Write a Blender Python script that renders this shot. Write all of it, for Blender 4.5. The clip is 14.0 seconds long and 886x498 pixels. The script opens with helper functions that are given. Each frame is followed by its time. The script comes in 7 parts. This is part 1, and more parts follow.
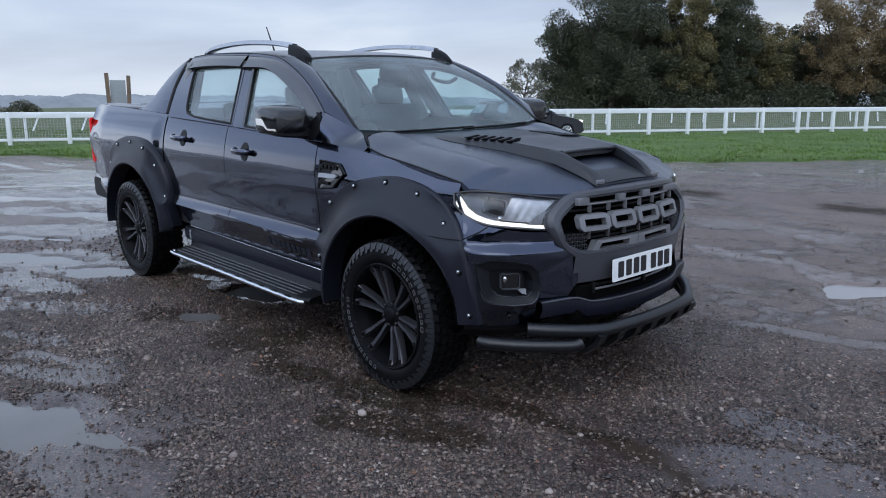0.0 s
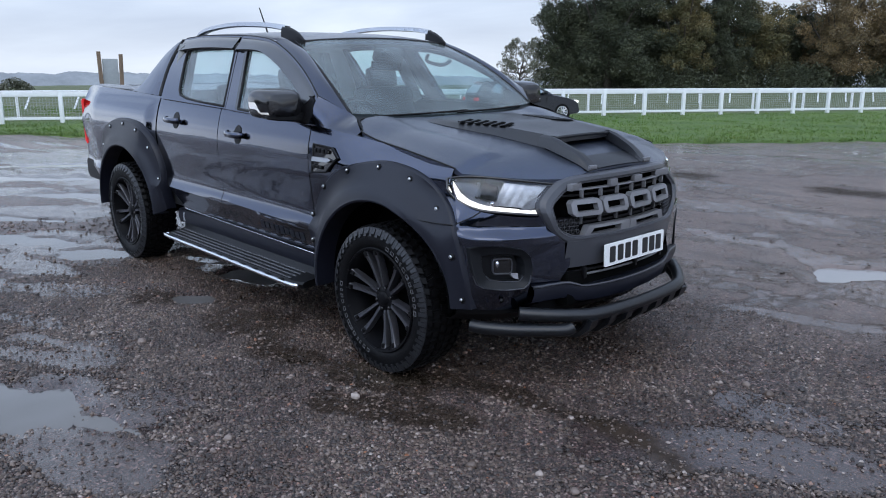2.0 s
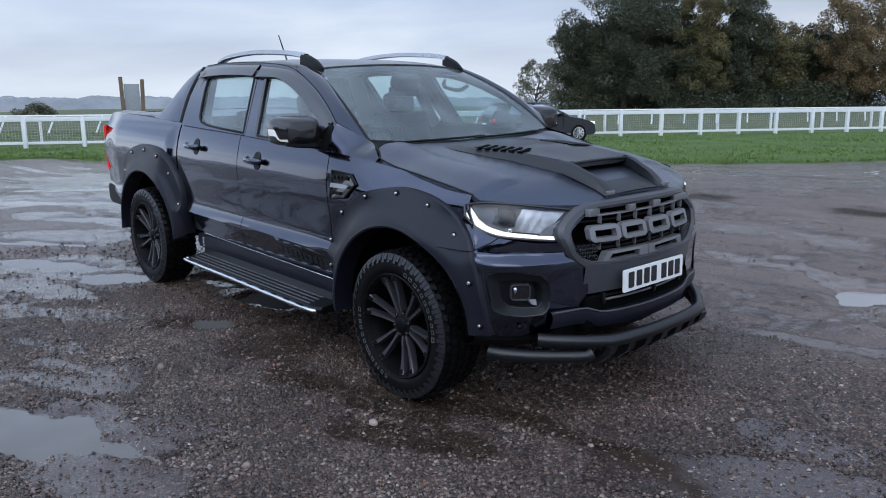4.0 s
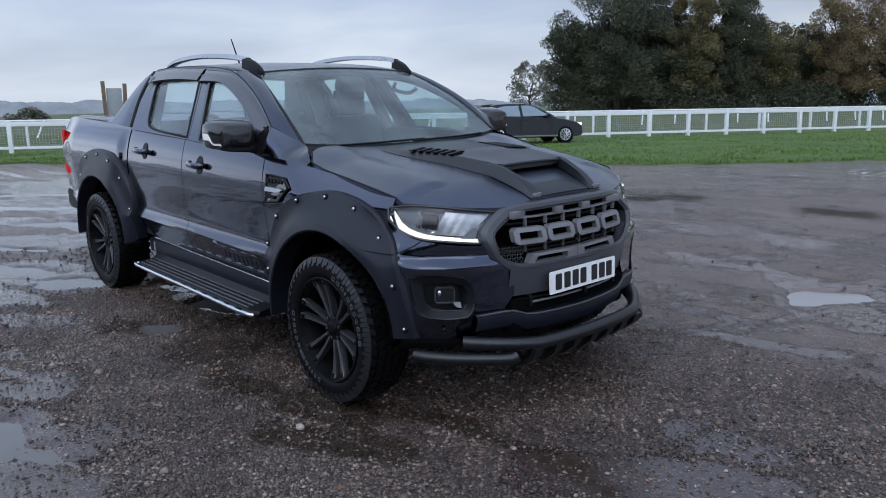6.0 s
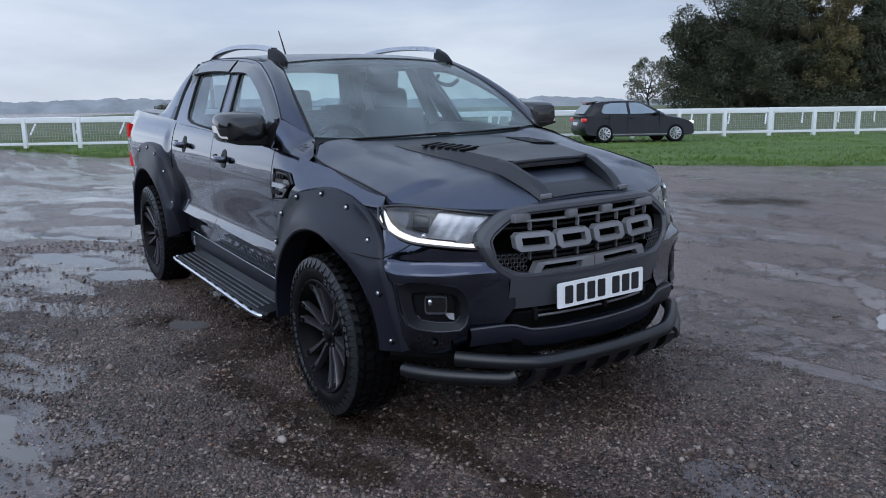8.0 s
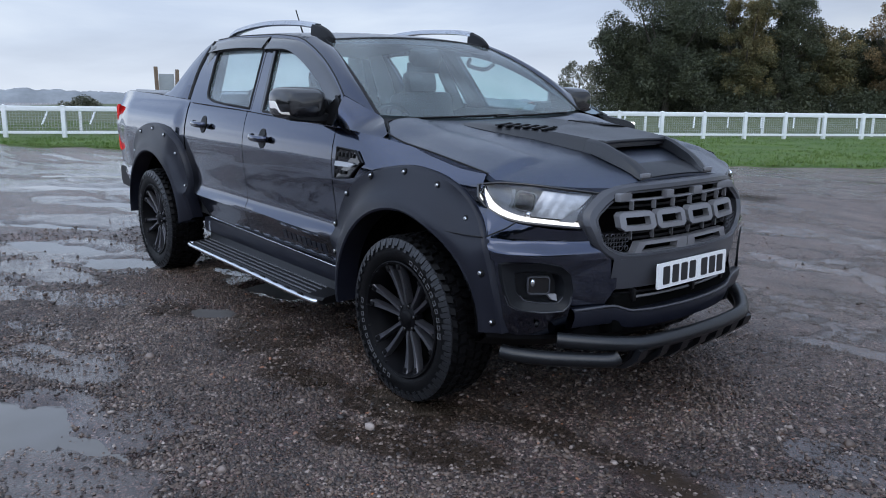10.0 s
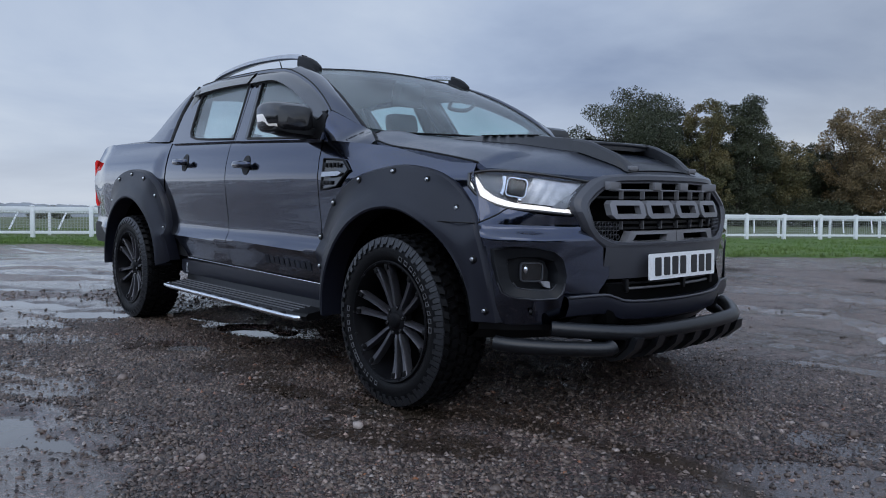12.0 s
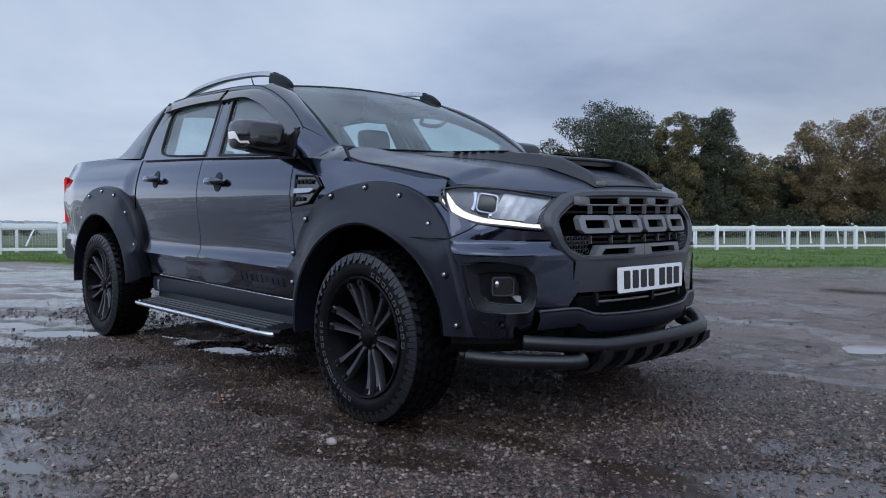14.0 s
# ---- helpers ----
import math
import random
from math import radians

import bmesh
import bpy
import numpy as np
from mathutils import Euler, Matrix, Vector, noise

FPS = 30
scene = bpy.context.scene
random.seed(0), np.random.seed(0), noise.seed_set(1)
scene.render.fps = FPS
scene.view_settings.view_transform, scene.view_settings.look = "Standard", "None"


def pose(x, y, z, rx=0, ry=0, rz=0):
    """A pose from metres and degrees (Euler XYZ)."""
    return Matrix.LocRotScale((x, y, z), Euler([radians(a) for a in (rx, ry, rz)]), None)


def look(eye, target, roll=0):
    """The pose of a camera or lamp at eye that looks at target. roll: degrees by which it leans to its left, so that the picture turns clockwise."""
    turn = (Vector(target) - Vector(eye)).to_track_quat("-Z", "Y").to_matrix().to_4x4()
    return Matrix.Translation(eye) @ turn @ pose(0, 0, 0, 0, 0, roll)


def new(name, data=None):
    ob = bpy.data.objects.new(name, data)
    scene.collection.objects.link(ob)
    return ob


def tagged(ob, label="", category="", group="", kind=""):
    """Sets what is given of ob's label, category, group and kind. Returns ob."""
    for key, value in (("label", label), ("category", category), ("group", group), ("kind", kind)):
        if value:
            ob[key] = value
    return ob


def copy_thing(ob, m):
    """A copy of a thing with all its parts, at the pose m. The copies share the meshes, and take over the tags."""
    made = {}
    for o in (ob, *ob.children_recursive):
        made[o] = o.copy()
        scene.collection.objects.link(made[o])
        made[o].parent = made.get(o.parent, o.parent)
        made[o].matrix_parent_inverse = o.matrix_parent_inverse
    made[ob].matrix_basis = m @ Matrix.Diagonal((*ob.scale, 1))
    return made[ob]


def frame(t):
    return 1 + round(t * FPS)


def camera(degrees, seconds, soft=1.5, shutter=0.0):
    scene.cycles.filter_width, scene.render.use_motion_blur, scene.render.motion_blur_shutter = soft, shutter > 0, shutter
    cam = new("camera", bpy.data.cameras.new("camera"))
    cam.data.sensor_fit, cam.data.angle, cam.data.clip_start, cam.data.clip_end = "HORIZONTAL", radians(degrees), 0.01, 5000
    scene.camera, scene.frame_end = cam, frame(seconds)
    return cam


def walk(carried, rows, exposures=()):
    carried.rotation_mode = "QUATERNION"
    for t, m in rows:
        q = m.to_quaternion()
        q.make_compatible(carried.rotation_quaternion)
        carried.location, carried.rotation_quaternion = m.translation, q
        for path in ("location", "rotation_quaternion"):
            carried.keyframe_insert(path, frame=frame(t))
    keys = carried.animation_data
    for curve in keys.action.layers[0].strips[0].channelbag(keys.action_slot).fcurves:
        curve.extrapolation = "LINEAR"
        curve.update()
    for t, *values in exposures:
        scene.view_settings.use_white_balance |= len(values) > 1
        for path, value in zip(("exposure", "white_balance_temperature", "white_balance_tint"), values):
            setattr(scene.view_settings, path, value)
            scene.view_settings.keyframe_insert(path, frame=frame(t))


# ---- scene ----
cam = camera(60, 14.0, 1.0)
PATH = [
    (0, (2.953, -3.272, 1.561), (1.512, -1.955, 1.126), -0.2),
    (0.5, (2.942, -3.272, 1.561), (1.506, -1.952, 1.119), -0.4),
    (1, (2.957, -3.283, 1.582), (1.526, -1.966, 1.12), -0.5),
    (1.5, (2.966, -3.287, 1.586), (1.542, -1.965, 1.112), -0.3),
    (2, (2.97, -3.273, 1.588), (1.547, -1.955, 1.102), -0.0),
    (2.5, (2.965, -3.274, 1.598), (1.526, -1.963, 1.14), 0.2),
    (2.7, (2.964, -3.278, 1.626), (1.516, -1.972, 1.184), -0.0),
    (5, (2.967, -3.26, 1.607), (1.504, -1.968, 1.173), -0.5),
    (5.5, (3.044, -3.195, 1.618), (1.589, -1.891, 1.192), -0.8),
    (6, (3.188, -3.019, 1.616), (1.731, -1.718, 1.187), -0.8),
    (6.5, (3.252, -2.87, 1.614), (1.771, -1.603, 1.167), -1.3),
    (7, (3.253, -2.645, 1.59), (1.744, -1.408, 1.15), -1.6),
    (7.5, (3.258, -2.447, 1.582), (1.701, -1.268, 1.151), -1.8),
    (7.8, (3.246, -2.380, 1.563), (1.620, -1.301, 1.128), -1.5),
    (8, (3.242, -2.391, 1.564), (1.606, -1.323, 1.134), -1.0),
    (8.2, (3.234, -2.45, 1.549), (1.591, -1.39, 1.127), 0.2),
    (10.3, (2.704, -2.983, 1.417), (1.21, -1.724, 0.99), 0.4),
    (10.5, (2.692, -3.0, 1.338), (1.215, -1.717, 0.918), 0.4),
    (11, (2.672, -2.969, 1.101), (1.208, -1.656, 0.732), 0.8),
    (11.5, (2.692, -2.988, 0.96), (1.205, -1.669, 0.736), 0.8),
    (12, (2.722, -3.024, 0.951), (1.217, -1.715, 0.809), 0.5),
    (12.5, (2.734, -3.029, 0.968), (1.225, -1.722, 0.849), 0.3),
    (13, (2.759, -3.034, 0.953), (1.262, -1.711, 0.854), -0.0),
    (13.5, (2.766, -3.043, 0.962), (1.282, -1.706, 0.872), -0.1),
    (14, (2.75, -3.036, 0.962), (1.288, -1.676, 0.855), 0.1),
]

EXPOSURES = ((0, 0.0), (1.0, 0.0), (1.5, 0.18), (2.0, 0.2), (2.5, 0.05), (5, 0.04), (6, -0.08), (7, -0.08), (8.0, -0.10), (8.2, -0.22), (9.0, -0.1), (10.3, 0.06), (10.6, 0.1), (11, 0.27), (11.5, 0.08), (12, -0.28), (13, -0.36), (13.5, -0.33), (14, -0.16))
CLOUD, GLOW = 9.2, 2.2
# The car park rises gently away from the camera: the truck and the camera's rows
# are given in the truck's own level frame and leaned by this slope.
SLOPE = Matrix.Rotation(radians(1.75), 4, Vector((0.669, 0.743, 0.0)))
walk(cam, [(t, SLOPE @ look(eye, target, roll)) for t, eye, target, roll in PATH], EXPOSURES)

# ---- world and light ----
SUN_EL, SUN_ROT = radians(42), radians(128)
SUN_DIR = Vector((math.sin(SUN_ROT) * math.cos(SUN_EL), math.cos(SUN_ROT) * math.cos(SUN_EL), math.sin(SUN_EL)))
world = bpy.data.worlds.new("overcast")
scene.world = world
world.use_nodes = True
wn, wl = world.node_tree.nodes, world.node_tree.links
wn.clear()
w_out = wn.new("ShaderNodeOutputWorld")
w_bg = wn.new("ShaderNodeBackground")
w_sky = wn.new("ShaderNodeTexSky")
w_sky.sky_type = "NISHITA"
w_sky.sun_disc = False
w_sky.sun_elevation, w_sky.sun_rotation = SUN_EL, SUN_ROT
w_co = wn.new("ShaderNodeTexCoord")
w_sep = wn.new("ShaderNodeSeparateXYZ")
wl.new(w_co.outputs["Generated"], w_sep.inputs[0])
# cloud layer: directions are flattened on a high ceiling, so that banks grow long near the horizon
w_zc = wn.new("ShaderNodeMath"); w_zc.operation = "MAXIMUM"; w_zc.inputs[1].default_value = 0.0
wl.new(w_sep.outputs[2], w_zc.inputs[0])
w_za = wn.new("ShaderNodeMath"); w_za.operation = "ADD"; w_za.inputs[1].default_value = 0.16
wl.new(w_zc.outputs[0], w_za.inputs[0])
w_dx = wn.new("ShaderNodeMath"); w_dx.operation = "DIVIDE"
w_dy = wn.new("ShaderNodeMath"); w_dy.operation = "DIVIDE"
wl.new(w_sep.outputs[0], w_dx.inputs[0]); wl.new(w_za.outputs[0], w_dx.inputs[1])
wl.new(w_sep.outputs[1], w_dy.inputs[0]); wl.new(w_za.outputs[0], w_dy.inputs[1])
w_cmb = wn.new("ShaderNodeCombineXYZ")
wl.new(w_dx.outputs[0], w_cmb.inputs[0]); wl.new(w_dy.outputs[0], w_cmb.inputs[1])
w_n = wn.new("ShaderNodeTexNoise")
w_n.inputs["Scale"].default_value = 0.62
w_n.inputs["Detail"].default_value = 7
w_n.inputs["Roughness"].default_value = 0.52
w_n.inputs["Distortion"].default_value = 0.35
wl.new(w_cmb.outputs[0], w_n.inputs["Vector"])
w_ramp = wn.new("ShaderNodeValToRGB")
els = w_ramp.color_ramp.elements
els[0].position, els[0].color = 0.32, (0.344, 0.44, 0.655, 1)
els[1].position, els[1].color = 0.68, (0.768, 0.88, 1.06, 1)
e_mid = els.new(0.5); e_mid.color = (0.538, 0.655, 0.88, 1)
wl.new(w_n.outputs["Fac"], w_ramp.inputs[0])
# brighter band low over the horizon
w_hz = wn.new("ShaderNodeMapRange")
w_hz.inputs[1].default_value, w_hz.inputs[2].default_value = 0.02, 0.17
w_hz.inputs[3].default_value, w_hz.inputs[4].default_value = 1.0, 0.0
wl.new(w_zc.outputs[0], w_hz.inputs[0])
w_hm = wn.new("ShaderNodeMath"); w_hm.operation = "MULTIPLY"; w_hm.inputs[1].default_value = 0.62
wl.new(w_hz.outputs[0], w_hm.inputs[0])
w_mixh = wn.new("ShaderNodeMix"); w_mixh.data_type = "RGBA"
w_mixh.inputs[7].default_value = (0.877, 0.95, 1.06, 1)
wl.new(w_hm.outputs[0], w_mixh.inputs[0])
wl.new(w_ramp.outputs[0], w_mixh.inputs[6])
w_gain = wn.new("ShaderNodeMix"); w_gain.data_type = "RGBA"; w_gain.blend_type = "MULTIPLY"
w_gain.inputs[0].default_value = 1.0
w_gain.inputs[7].default_value = (CLOUD, CLOUD, CLOUD, 1)
wl.new(w_mixh.outputs[2], w_gain.inputs[6])
# the clouds glow broadly round the hidden sun
w_dot = wn.new("ShaderNodeVectorMath"); w_dot.operation = "DOT_PRODUCT"
w_dot.inputs[1].default_value = SUN_DIR
wl.new(w_co.outputs["Generated"], w_dot.inputs[0])
w_glow = wn.new("ShaderNodeMapRange"); w_glow.interpolation_type = "SMOOTHSTEP"
w_glow.inputs[1].default_value, w_glow.inputs[2].default_value = -0.15, 1.0
w_glow.inputs[3].default_value, w_glow.inputs[4].default_value = 1.0, GLOW
wl.new(w_dot.outputs["Value"], w_glow.inputs[0])
w_gg = wn.new("ShaderNodeVectorMath"); w_gg.operation = "SCALE"
wl.new(w_gain.outputs[2], w_gg.inputs[0]); wl.new(w_glow.outputs[0], w_gg.inputs["Scale"])
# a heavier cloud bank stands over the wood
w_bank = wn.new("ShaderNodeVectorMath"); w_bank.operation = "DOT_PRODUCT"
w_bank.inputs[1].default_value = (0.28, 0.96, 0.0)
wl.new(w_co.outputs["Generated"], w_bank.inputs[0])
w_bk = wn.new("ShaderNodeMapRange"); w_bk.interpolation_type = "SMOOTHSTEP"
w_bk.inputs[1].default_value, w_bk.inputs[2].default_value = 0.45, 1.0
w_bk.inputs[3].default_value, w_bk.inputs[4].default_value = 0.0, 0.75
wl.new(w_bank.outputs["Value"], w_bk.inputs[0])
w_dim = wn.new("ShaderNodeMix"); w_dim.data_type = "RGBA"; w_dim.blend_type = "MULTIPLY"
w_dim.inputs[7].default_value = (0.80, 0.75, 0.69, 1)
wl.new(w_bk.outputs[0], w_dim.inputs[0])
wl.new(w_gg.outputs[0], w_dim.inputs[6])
# thinner, brighter cloud low in the west, which the truck's side mirrors
w_west = wn.new("ShaderNodeVectorMath"); w_west.operation = "DOT_PRODUCT"
w_west.inputs[1].default_value = (-0.66, -0.75, 0.08)
wl.new(w_co.outputs["Generated"], w_west.inputs[0])
w_wk = wn.new("ShaderNodeMapRange"); w_wk.interpolation_type = "SMOOTHSTEP"
w_wk.inputs[1].default_value, w_wk.inputs[2].default_value = 0.55, 0.98
w_wk.inputs[3].default_value, w_wk.inputs[4].default_value = 1.0, 1.8
wl.new(w_west.outputs["Value"], w_wk.inputs[0])
w_ws = wn.new("ShaderNodeVectorMath"); w_ws.operation = "SCALE"
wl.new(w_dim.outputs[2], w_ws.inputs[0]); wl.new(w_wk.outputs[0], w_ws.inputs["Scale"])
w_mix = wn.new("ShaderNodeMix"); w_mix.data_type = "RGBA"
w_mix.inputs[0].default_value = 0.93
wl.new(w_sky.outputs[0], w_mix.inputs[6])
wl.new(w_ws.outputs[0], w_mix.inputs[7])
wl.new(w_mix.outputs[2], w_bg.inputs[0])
w_bg.inputs[1].default_value = 0.1
wl.new(w_bg.outputs[0], w_out.inputs[0])

sun_data = bpy.data.lights.new("sun", "SUN")
sun_data.energy, sun_data.angle, sun_data.color = 0.45, radians(40), (1.0, 0.96, 0.9)
sun = new("sun", sun_data)
sun.matrix_world = look(SUN_DIR * 30, (0, 0, 0))


# ---- materials ----
def srgb(r, g, b):
    f = lambda c: c / 12.92 if c <= 0.04045 else ((c + 0.055) / 1.055) ** 2.4
    return (f(r / 255), f(g / 255), f(b / 255), 1)


class Mat:
    """A node material with a Principled shader and short ways to add texture."""

    def __init__(self, name, color=(0.5, 0.5, 0.5), rough=0.5, metal=0.0, coat=0.0, spec=0.5):
        self.m = bpy.data.materials.new(name)
        self.m.use_nodes = True
        self.n, self.l = self.m.node_tree.nodes, self.m.node_tree.links
        self.b = self.n["Principled BSDF"]
        self.b.inputs["Base Color"].default_value = (*color[:3], 1)
        self.b.inputs["Roughness"].default_value = rough
        self.b.inputs["Metallic"].default_value = metal
        self.b.inputs["Coat Weight"].default_value = coat
        self.b.inputs["Coat Roughness"].default_value = 0.04
        self.b.inputs["Specular IOR Level"].default_value = spec
        self.co = self.n.new("ShaderNodeTexCoord")

    def noise(self, scale, detail=4, rough=0.55, stretch=None, space="Object"):
        t = self.n.new("ShaderNodeTexNoise")
        t.inputs["Scale"].default_value, t.inputs["Detail"].default_value = scale, detail
        t.inputs["Roughness"].default_value = rough
        if stretch:
            mp = self.n.new("ShaderNodeMapping")
            mp.inputs["Scale"].default_value = stretch
            self.l.new(self.co.outputs[space], mp.inputs[0])
            self.l.new(mp.outputs[0], t.inputs["Vector"])
        else:
            self.l.new(self.co.outputs[space], t.inputs["Vector"])
        return t.outputs["Fac"]

    def cells(self, scale, space="Object", out="Distance"):
        t = self.n.new("ShaderNodeTexVoronoi")
        t.inputs["Scale"].default_value = scale
        self.l.new(self.co.outputs[space], t.inputs["Vector"])
        return t.outputs[out]

    def ramp(self, fac, *stops):
        r = self.n.new("ShaderNodeValToRGB")
        e = r.color_ramp.elements
        for i, (p, c) in enumerate(stops):
            el = e[i] if i < 2 else e.new(p)
            el.position = p
            el.color = (*c[:3], 1) if hasattr(c, "__len__") else (c, c, c, 1)
        self.l.new(fac, r.inputs[0])
        return r.outputs[0]

    def mix(self, fac, a, b, mode="MIX"):
        x = self.n.new("ShaderNodeMix")
        x.data_type, x.blend_type = "RGBA", mode
        for sock, v in ((0, fac), (6, a), (7, b)):
            if hasattr(v, "links"):
                self.l.new(v, x.inputs[sock])
            elif sock == 0:
                x.inputs[0].default_value = v
            else:
                x.inputs[sock].default_value = (*v[:3], 1)
        return x.outputs[2]

    def math(self, op, a, b=0.0):
        x = self.n.new("ShaderNodeMath")
        x.operation = op
        for i, v in enumerate((a, b)):
            if hasattr(v, "links"):
                self.l.new(v, x.inputs[i])
            else:
                x.inputs[i].default_value = v
        return x.outputs[0]

    def color(self, out):
        self.l.new(out, self.b.inputs["Base Color"])
        return self

    def rough(self, out):
        self.l.new(out, self.b.inputs["Roughness"])
        return self

    def bump(self, height, strength=0.3, dist=0.01, coat=False):
        x = self.n.new("ShaderNodeBump")
        x.inputs["Strength"].default_value, x.inputs["Distance"].default_value = strength, dist
        self.l.new(height, x.inputs["Height"])
        self.l.new(x.outputs[0], self.b.inputs["Normal"])
        if coat:
            self.l.new(x.outputs[0], self.b.inputs["Coat Normal"])
        return self

    def emit(self, color, strength):
        self.b.inputs["Emission Color"].default_value = (*color[:3], 1)
        self.b.inputs["Emission Strength"].default_value = strength
        return self


def worn(name, color, rough, metal=0.0, coat=0.0, grain=60, amount=0.25, bump=0.15, dist=0.002, spec=0.5):
    """A surface with colour and gloss that vary at two scales."""
    m = Mat(name, color, rough, metal, coat, spec)
    big, fine = m.noise(2.3), m.noise(grain, 3)
    both = m.mix(0.5, big, fine)
    lo = [c * (1 - amount) for c in color[:3]]
    hi = [min(1, c * (1 + amount)) for c in color[:3]]
    m.color(m.ramp(both, (0.3, lo), (0.7, hi)))
    m.rough(m.ramp(both, (0.3, max(0.02, rough - 0.09)), (0.7, min(1, rough + 0.09))))
    m.bump(fine, bump, dist)
    return m


def glass(name, tint, gloss_rough=0.02, ior=1.5, film=0.0):
    """A tinted pane: clear through, glossy by Fresnel, with a pale diffuse film for rain and painted sky sheen."""
    m = bpy.data.materials.new(name)
    m.use_nodes = True
    n, l = m.node_tree.nodes, m.node_tree.links
    n.clear()
    out = n.new("ShaderNodeOutputMaterial")
    mix = n.new("ShaderNodeMixShader")
    tr = n.new("ShaderNodeBsdfTransparent")
    gl = n.new("ShaderNodeBsdfGlossy")
    lw = n.new("ShaderNodeLayerWeight")
    lw.inputs["Blend"].default_value = 0.5
    pw, fr = n.new("ShaderNodeMath"), n.new("ShaderNodeMapRange")
    pw.operation, pw.inputs[1].default_value = "POWER", 5.0
    f0 = ((ior - 1) / (ior + 1)) ** 2
    fr.inputs[3].default_value, fr.inputs[4].default_value = f0, 1.0
    l.new(lw.outputs["Facing"], pw.inputs[0])
    l.new(pw.outputs[0], fr.inputs[0])
    tr.inputs["Color"].default_value = (*tint, 1)
    gl.inputs["Roughness"].default_value = gloss_rough
    body = tr
    if film:
        co, ns, rp = n.new("ShaderNodeTexCoord"), n.new("ShaderNodeTexNoise"), n.new("ShaderNodeMapRange")
        ns.inputs["Scale"].default_value, ns.inputs["Detail"].default_value = 3.5, 6
        rp.inputs[1].default_value, rp.inputs[2].default_value = 0.35, 0.7
        rp.inputs[3].default_value, rp.inputs[4].default_value = film * 0.6, film * 1.6
        df, fm = n.new("ShaderNodeBsdfDiffuse"), n.new("ShaderNodeMixShader")
        df.inputs["Color"].default_value = (0.70, 0.82, 0.83, 1)
        l.new(co.outputs["Object"], ns.inputs["Vector"])
        l.new(ns.outputs["Fac"], rp.inputs[0])
        l.new(rp.outputs[0], fm.inputs[0])
        l.new(tr.outputs[0], fm.inputs[1])
        l.new(df.outputs[0], fm.inputs[2])
        body = fm
    l.new(fr.outputs[0], mix.inputs[0])
    l.new(body.outputs[0], mix.inputs[1])
    l.new(gl.outputs[0], mix.inputs[2])
    l.new(mix.outputs[0], out.inputs[0])
    return m


M = {}
# wet metallic grey paint: flakes, fine orange peel, rain beads
p = Mat("grey_metallic_paint", (0.026, 0.034, 0.063), 0.14, 1.0, 1.0)
p.b.inputs["Coat IOR"].default_value = 1.58
p.b.inputs["Coat Roughness"].default_value = 0.035
flake = p.cells(900, out="Color")
p.color(p.mix(0.08, (0.026, 0.034, 0.063), flake, "SOFT_LIGHT"))
p.rough(p.ramp(p.noise(5, 4), (0.3, 0.11), (0.7, 0.16)))
M["paint"] = p.m
# the same paint where rain lies on it in fine beads
p = Mat("rain_beaded_paint", (0.044, 0.056, 0.088), 0.30, 1.0, 0.8)
p.b.inputs["Coat IOR"].default_value = 1.7
p.color(p.mix(0.25, (0.046, 0.060, 0.098), p.cells(900, out="Color"), "SOFT_LIGHT"))
p.rough(p.ramp(p.noise(5, 4), (0.3, 0.30), (0.7, 0.42)))
p.b.inputs["Coat Roughness"].default_value = 0.22
drop = p.ramp(p.cells(150), (0.16, 1.0), (0.34, 0.0))
big = p.ramp(p.cells(70), (0.12, 1.0), (0.26, 0.0))
lie = p.ramp(p.noise(4.5, 4), (0.36, 0.25), (0.60, 1.0))
p.bump(p.math("MULTIPLY", p.math("ADD", drop, big), lie), 0.35, 0.003, coat=True)
M["beaded"] = p.m
M["flare"] = worn("satin_black_flare", (0.0092, 0.0104, 0.0175), 0.42, 0, 0.10, 260, 0.15, 0.05, spec=0.28).m
M["trim"] = worn("grey_grained_trim", (0.052, 0.054, 0.063), 0.36, 0, 0.15, 320, 0.15, 0.10).m
M["tread"] = worn("grey_step_rubber", (0.095, 0.098, 0.106), 0.5, 0, 0, 120, 0.2, 0.2).m
M["scoop"] = worn("matt_bonnet_black", (0.011, 0.012, 0.015), 0.42, 0, 0.2, 150, 0.2, 0.15, spec=0.45).m
M["bar"] = worn("black_bar_coating", (0.008, 0.009, 0.011), 0.32, 0, 0.0, 300, 0.2, 0.12, spec=0.5).m
M["bezel"] = worn("dark_lamp_surround", (0.008, 0.009, 0.011), 0.36, 0, 0.0, 240, 0.2, 0.06, spec=0.25).m
M["lamp_dark"] = worn("dark_lamp_housing", (0.15, 0.155, 0.165), 0.25, 0.6, 0.3, 60, 0.3, 0.05).m
M["black"] = worn("black_plastic", (0.004, 0.004, 0.0046), 0.42, 0, 0, 200, 0.3, 0.1, spec=0.22).m
M["gloss_black"] = worn("gloss_black", (0.006, 0.006, 0.007), 0.15, 0, 0.6, 90, 0.2, 0.03).m
M["smoked"] = worn("smoked_acrylic", (0.016, 0.018, 0.022), 0.14, 0, 0.9, 90, 0.2, 0.02).m
# near-black: deep shade of arches, openings and underside put into the colour
M["void"] = worn("deep_shade_black", (0.0025, 0.0025, 0.0025), 0.9, 0, 0, 40, 0.3, 0.2, spec=0.05).m
M["seal"] = worn("rubber_seal", (0.010, 0.010, 0.011), 0.55, 0, 0, 120, 0.3, 0.1, spec=0.3).m
M["tyre"] = worn("wet_tyre_rubber", (0.004, 0.004, 0.0046), 0.50, 0, 0, 180, 0.35, 0.3, 0.003, spec=0.14).m
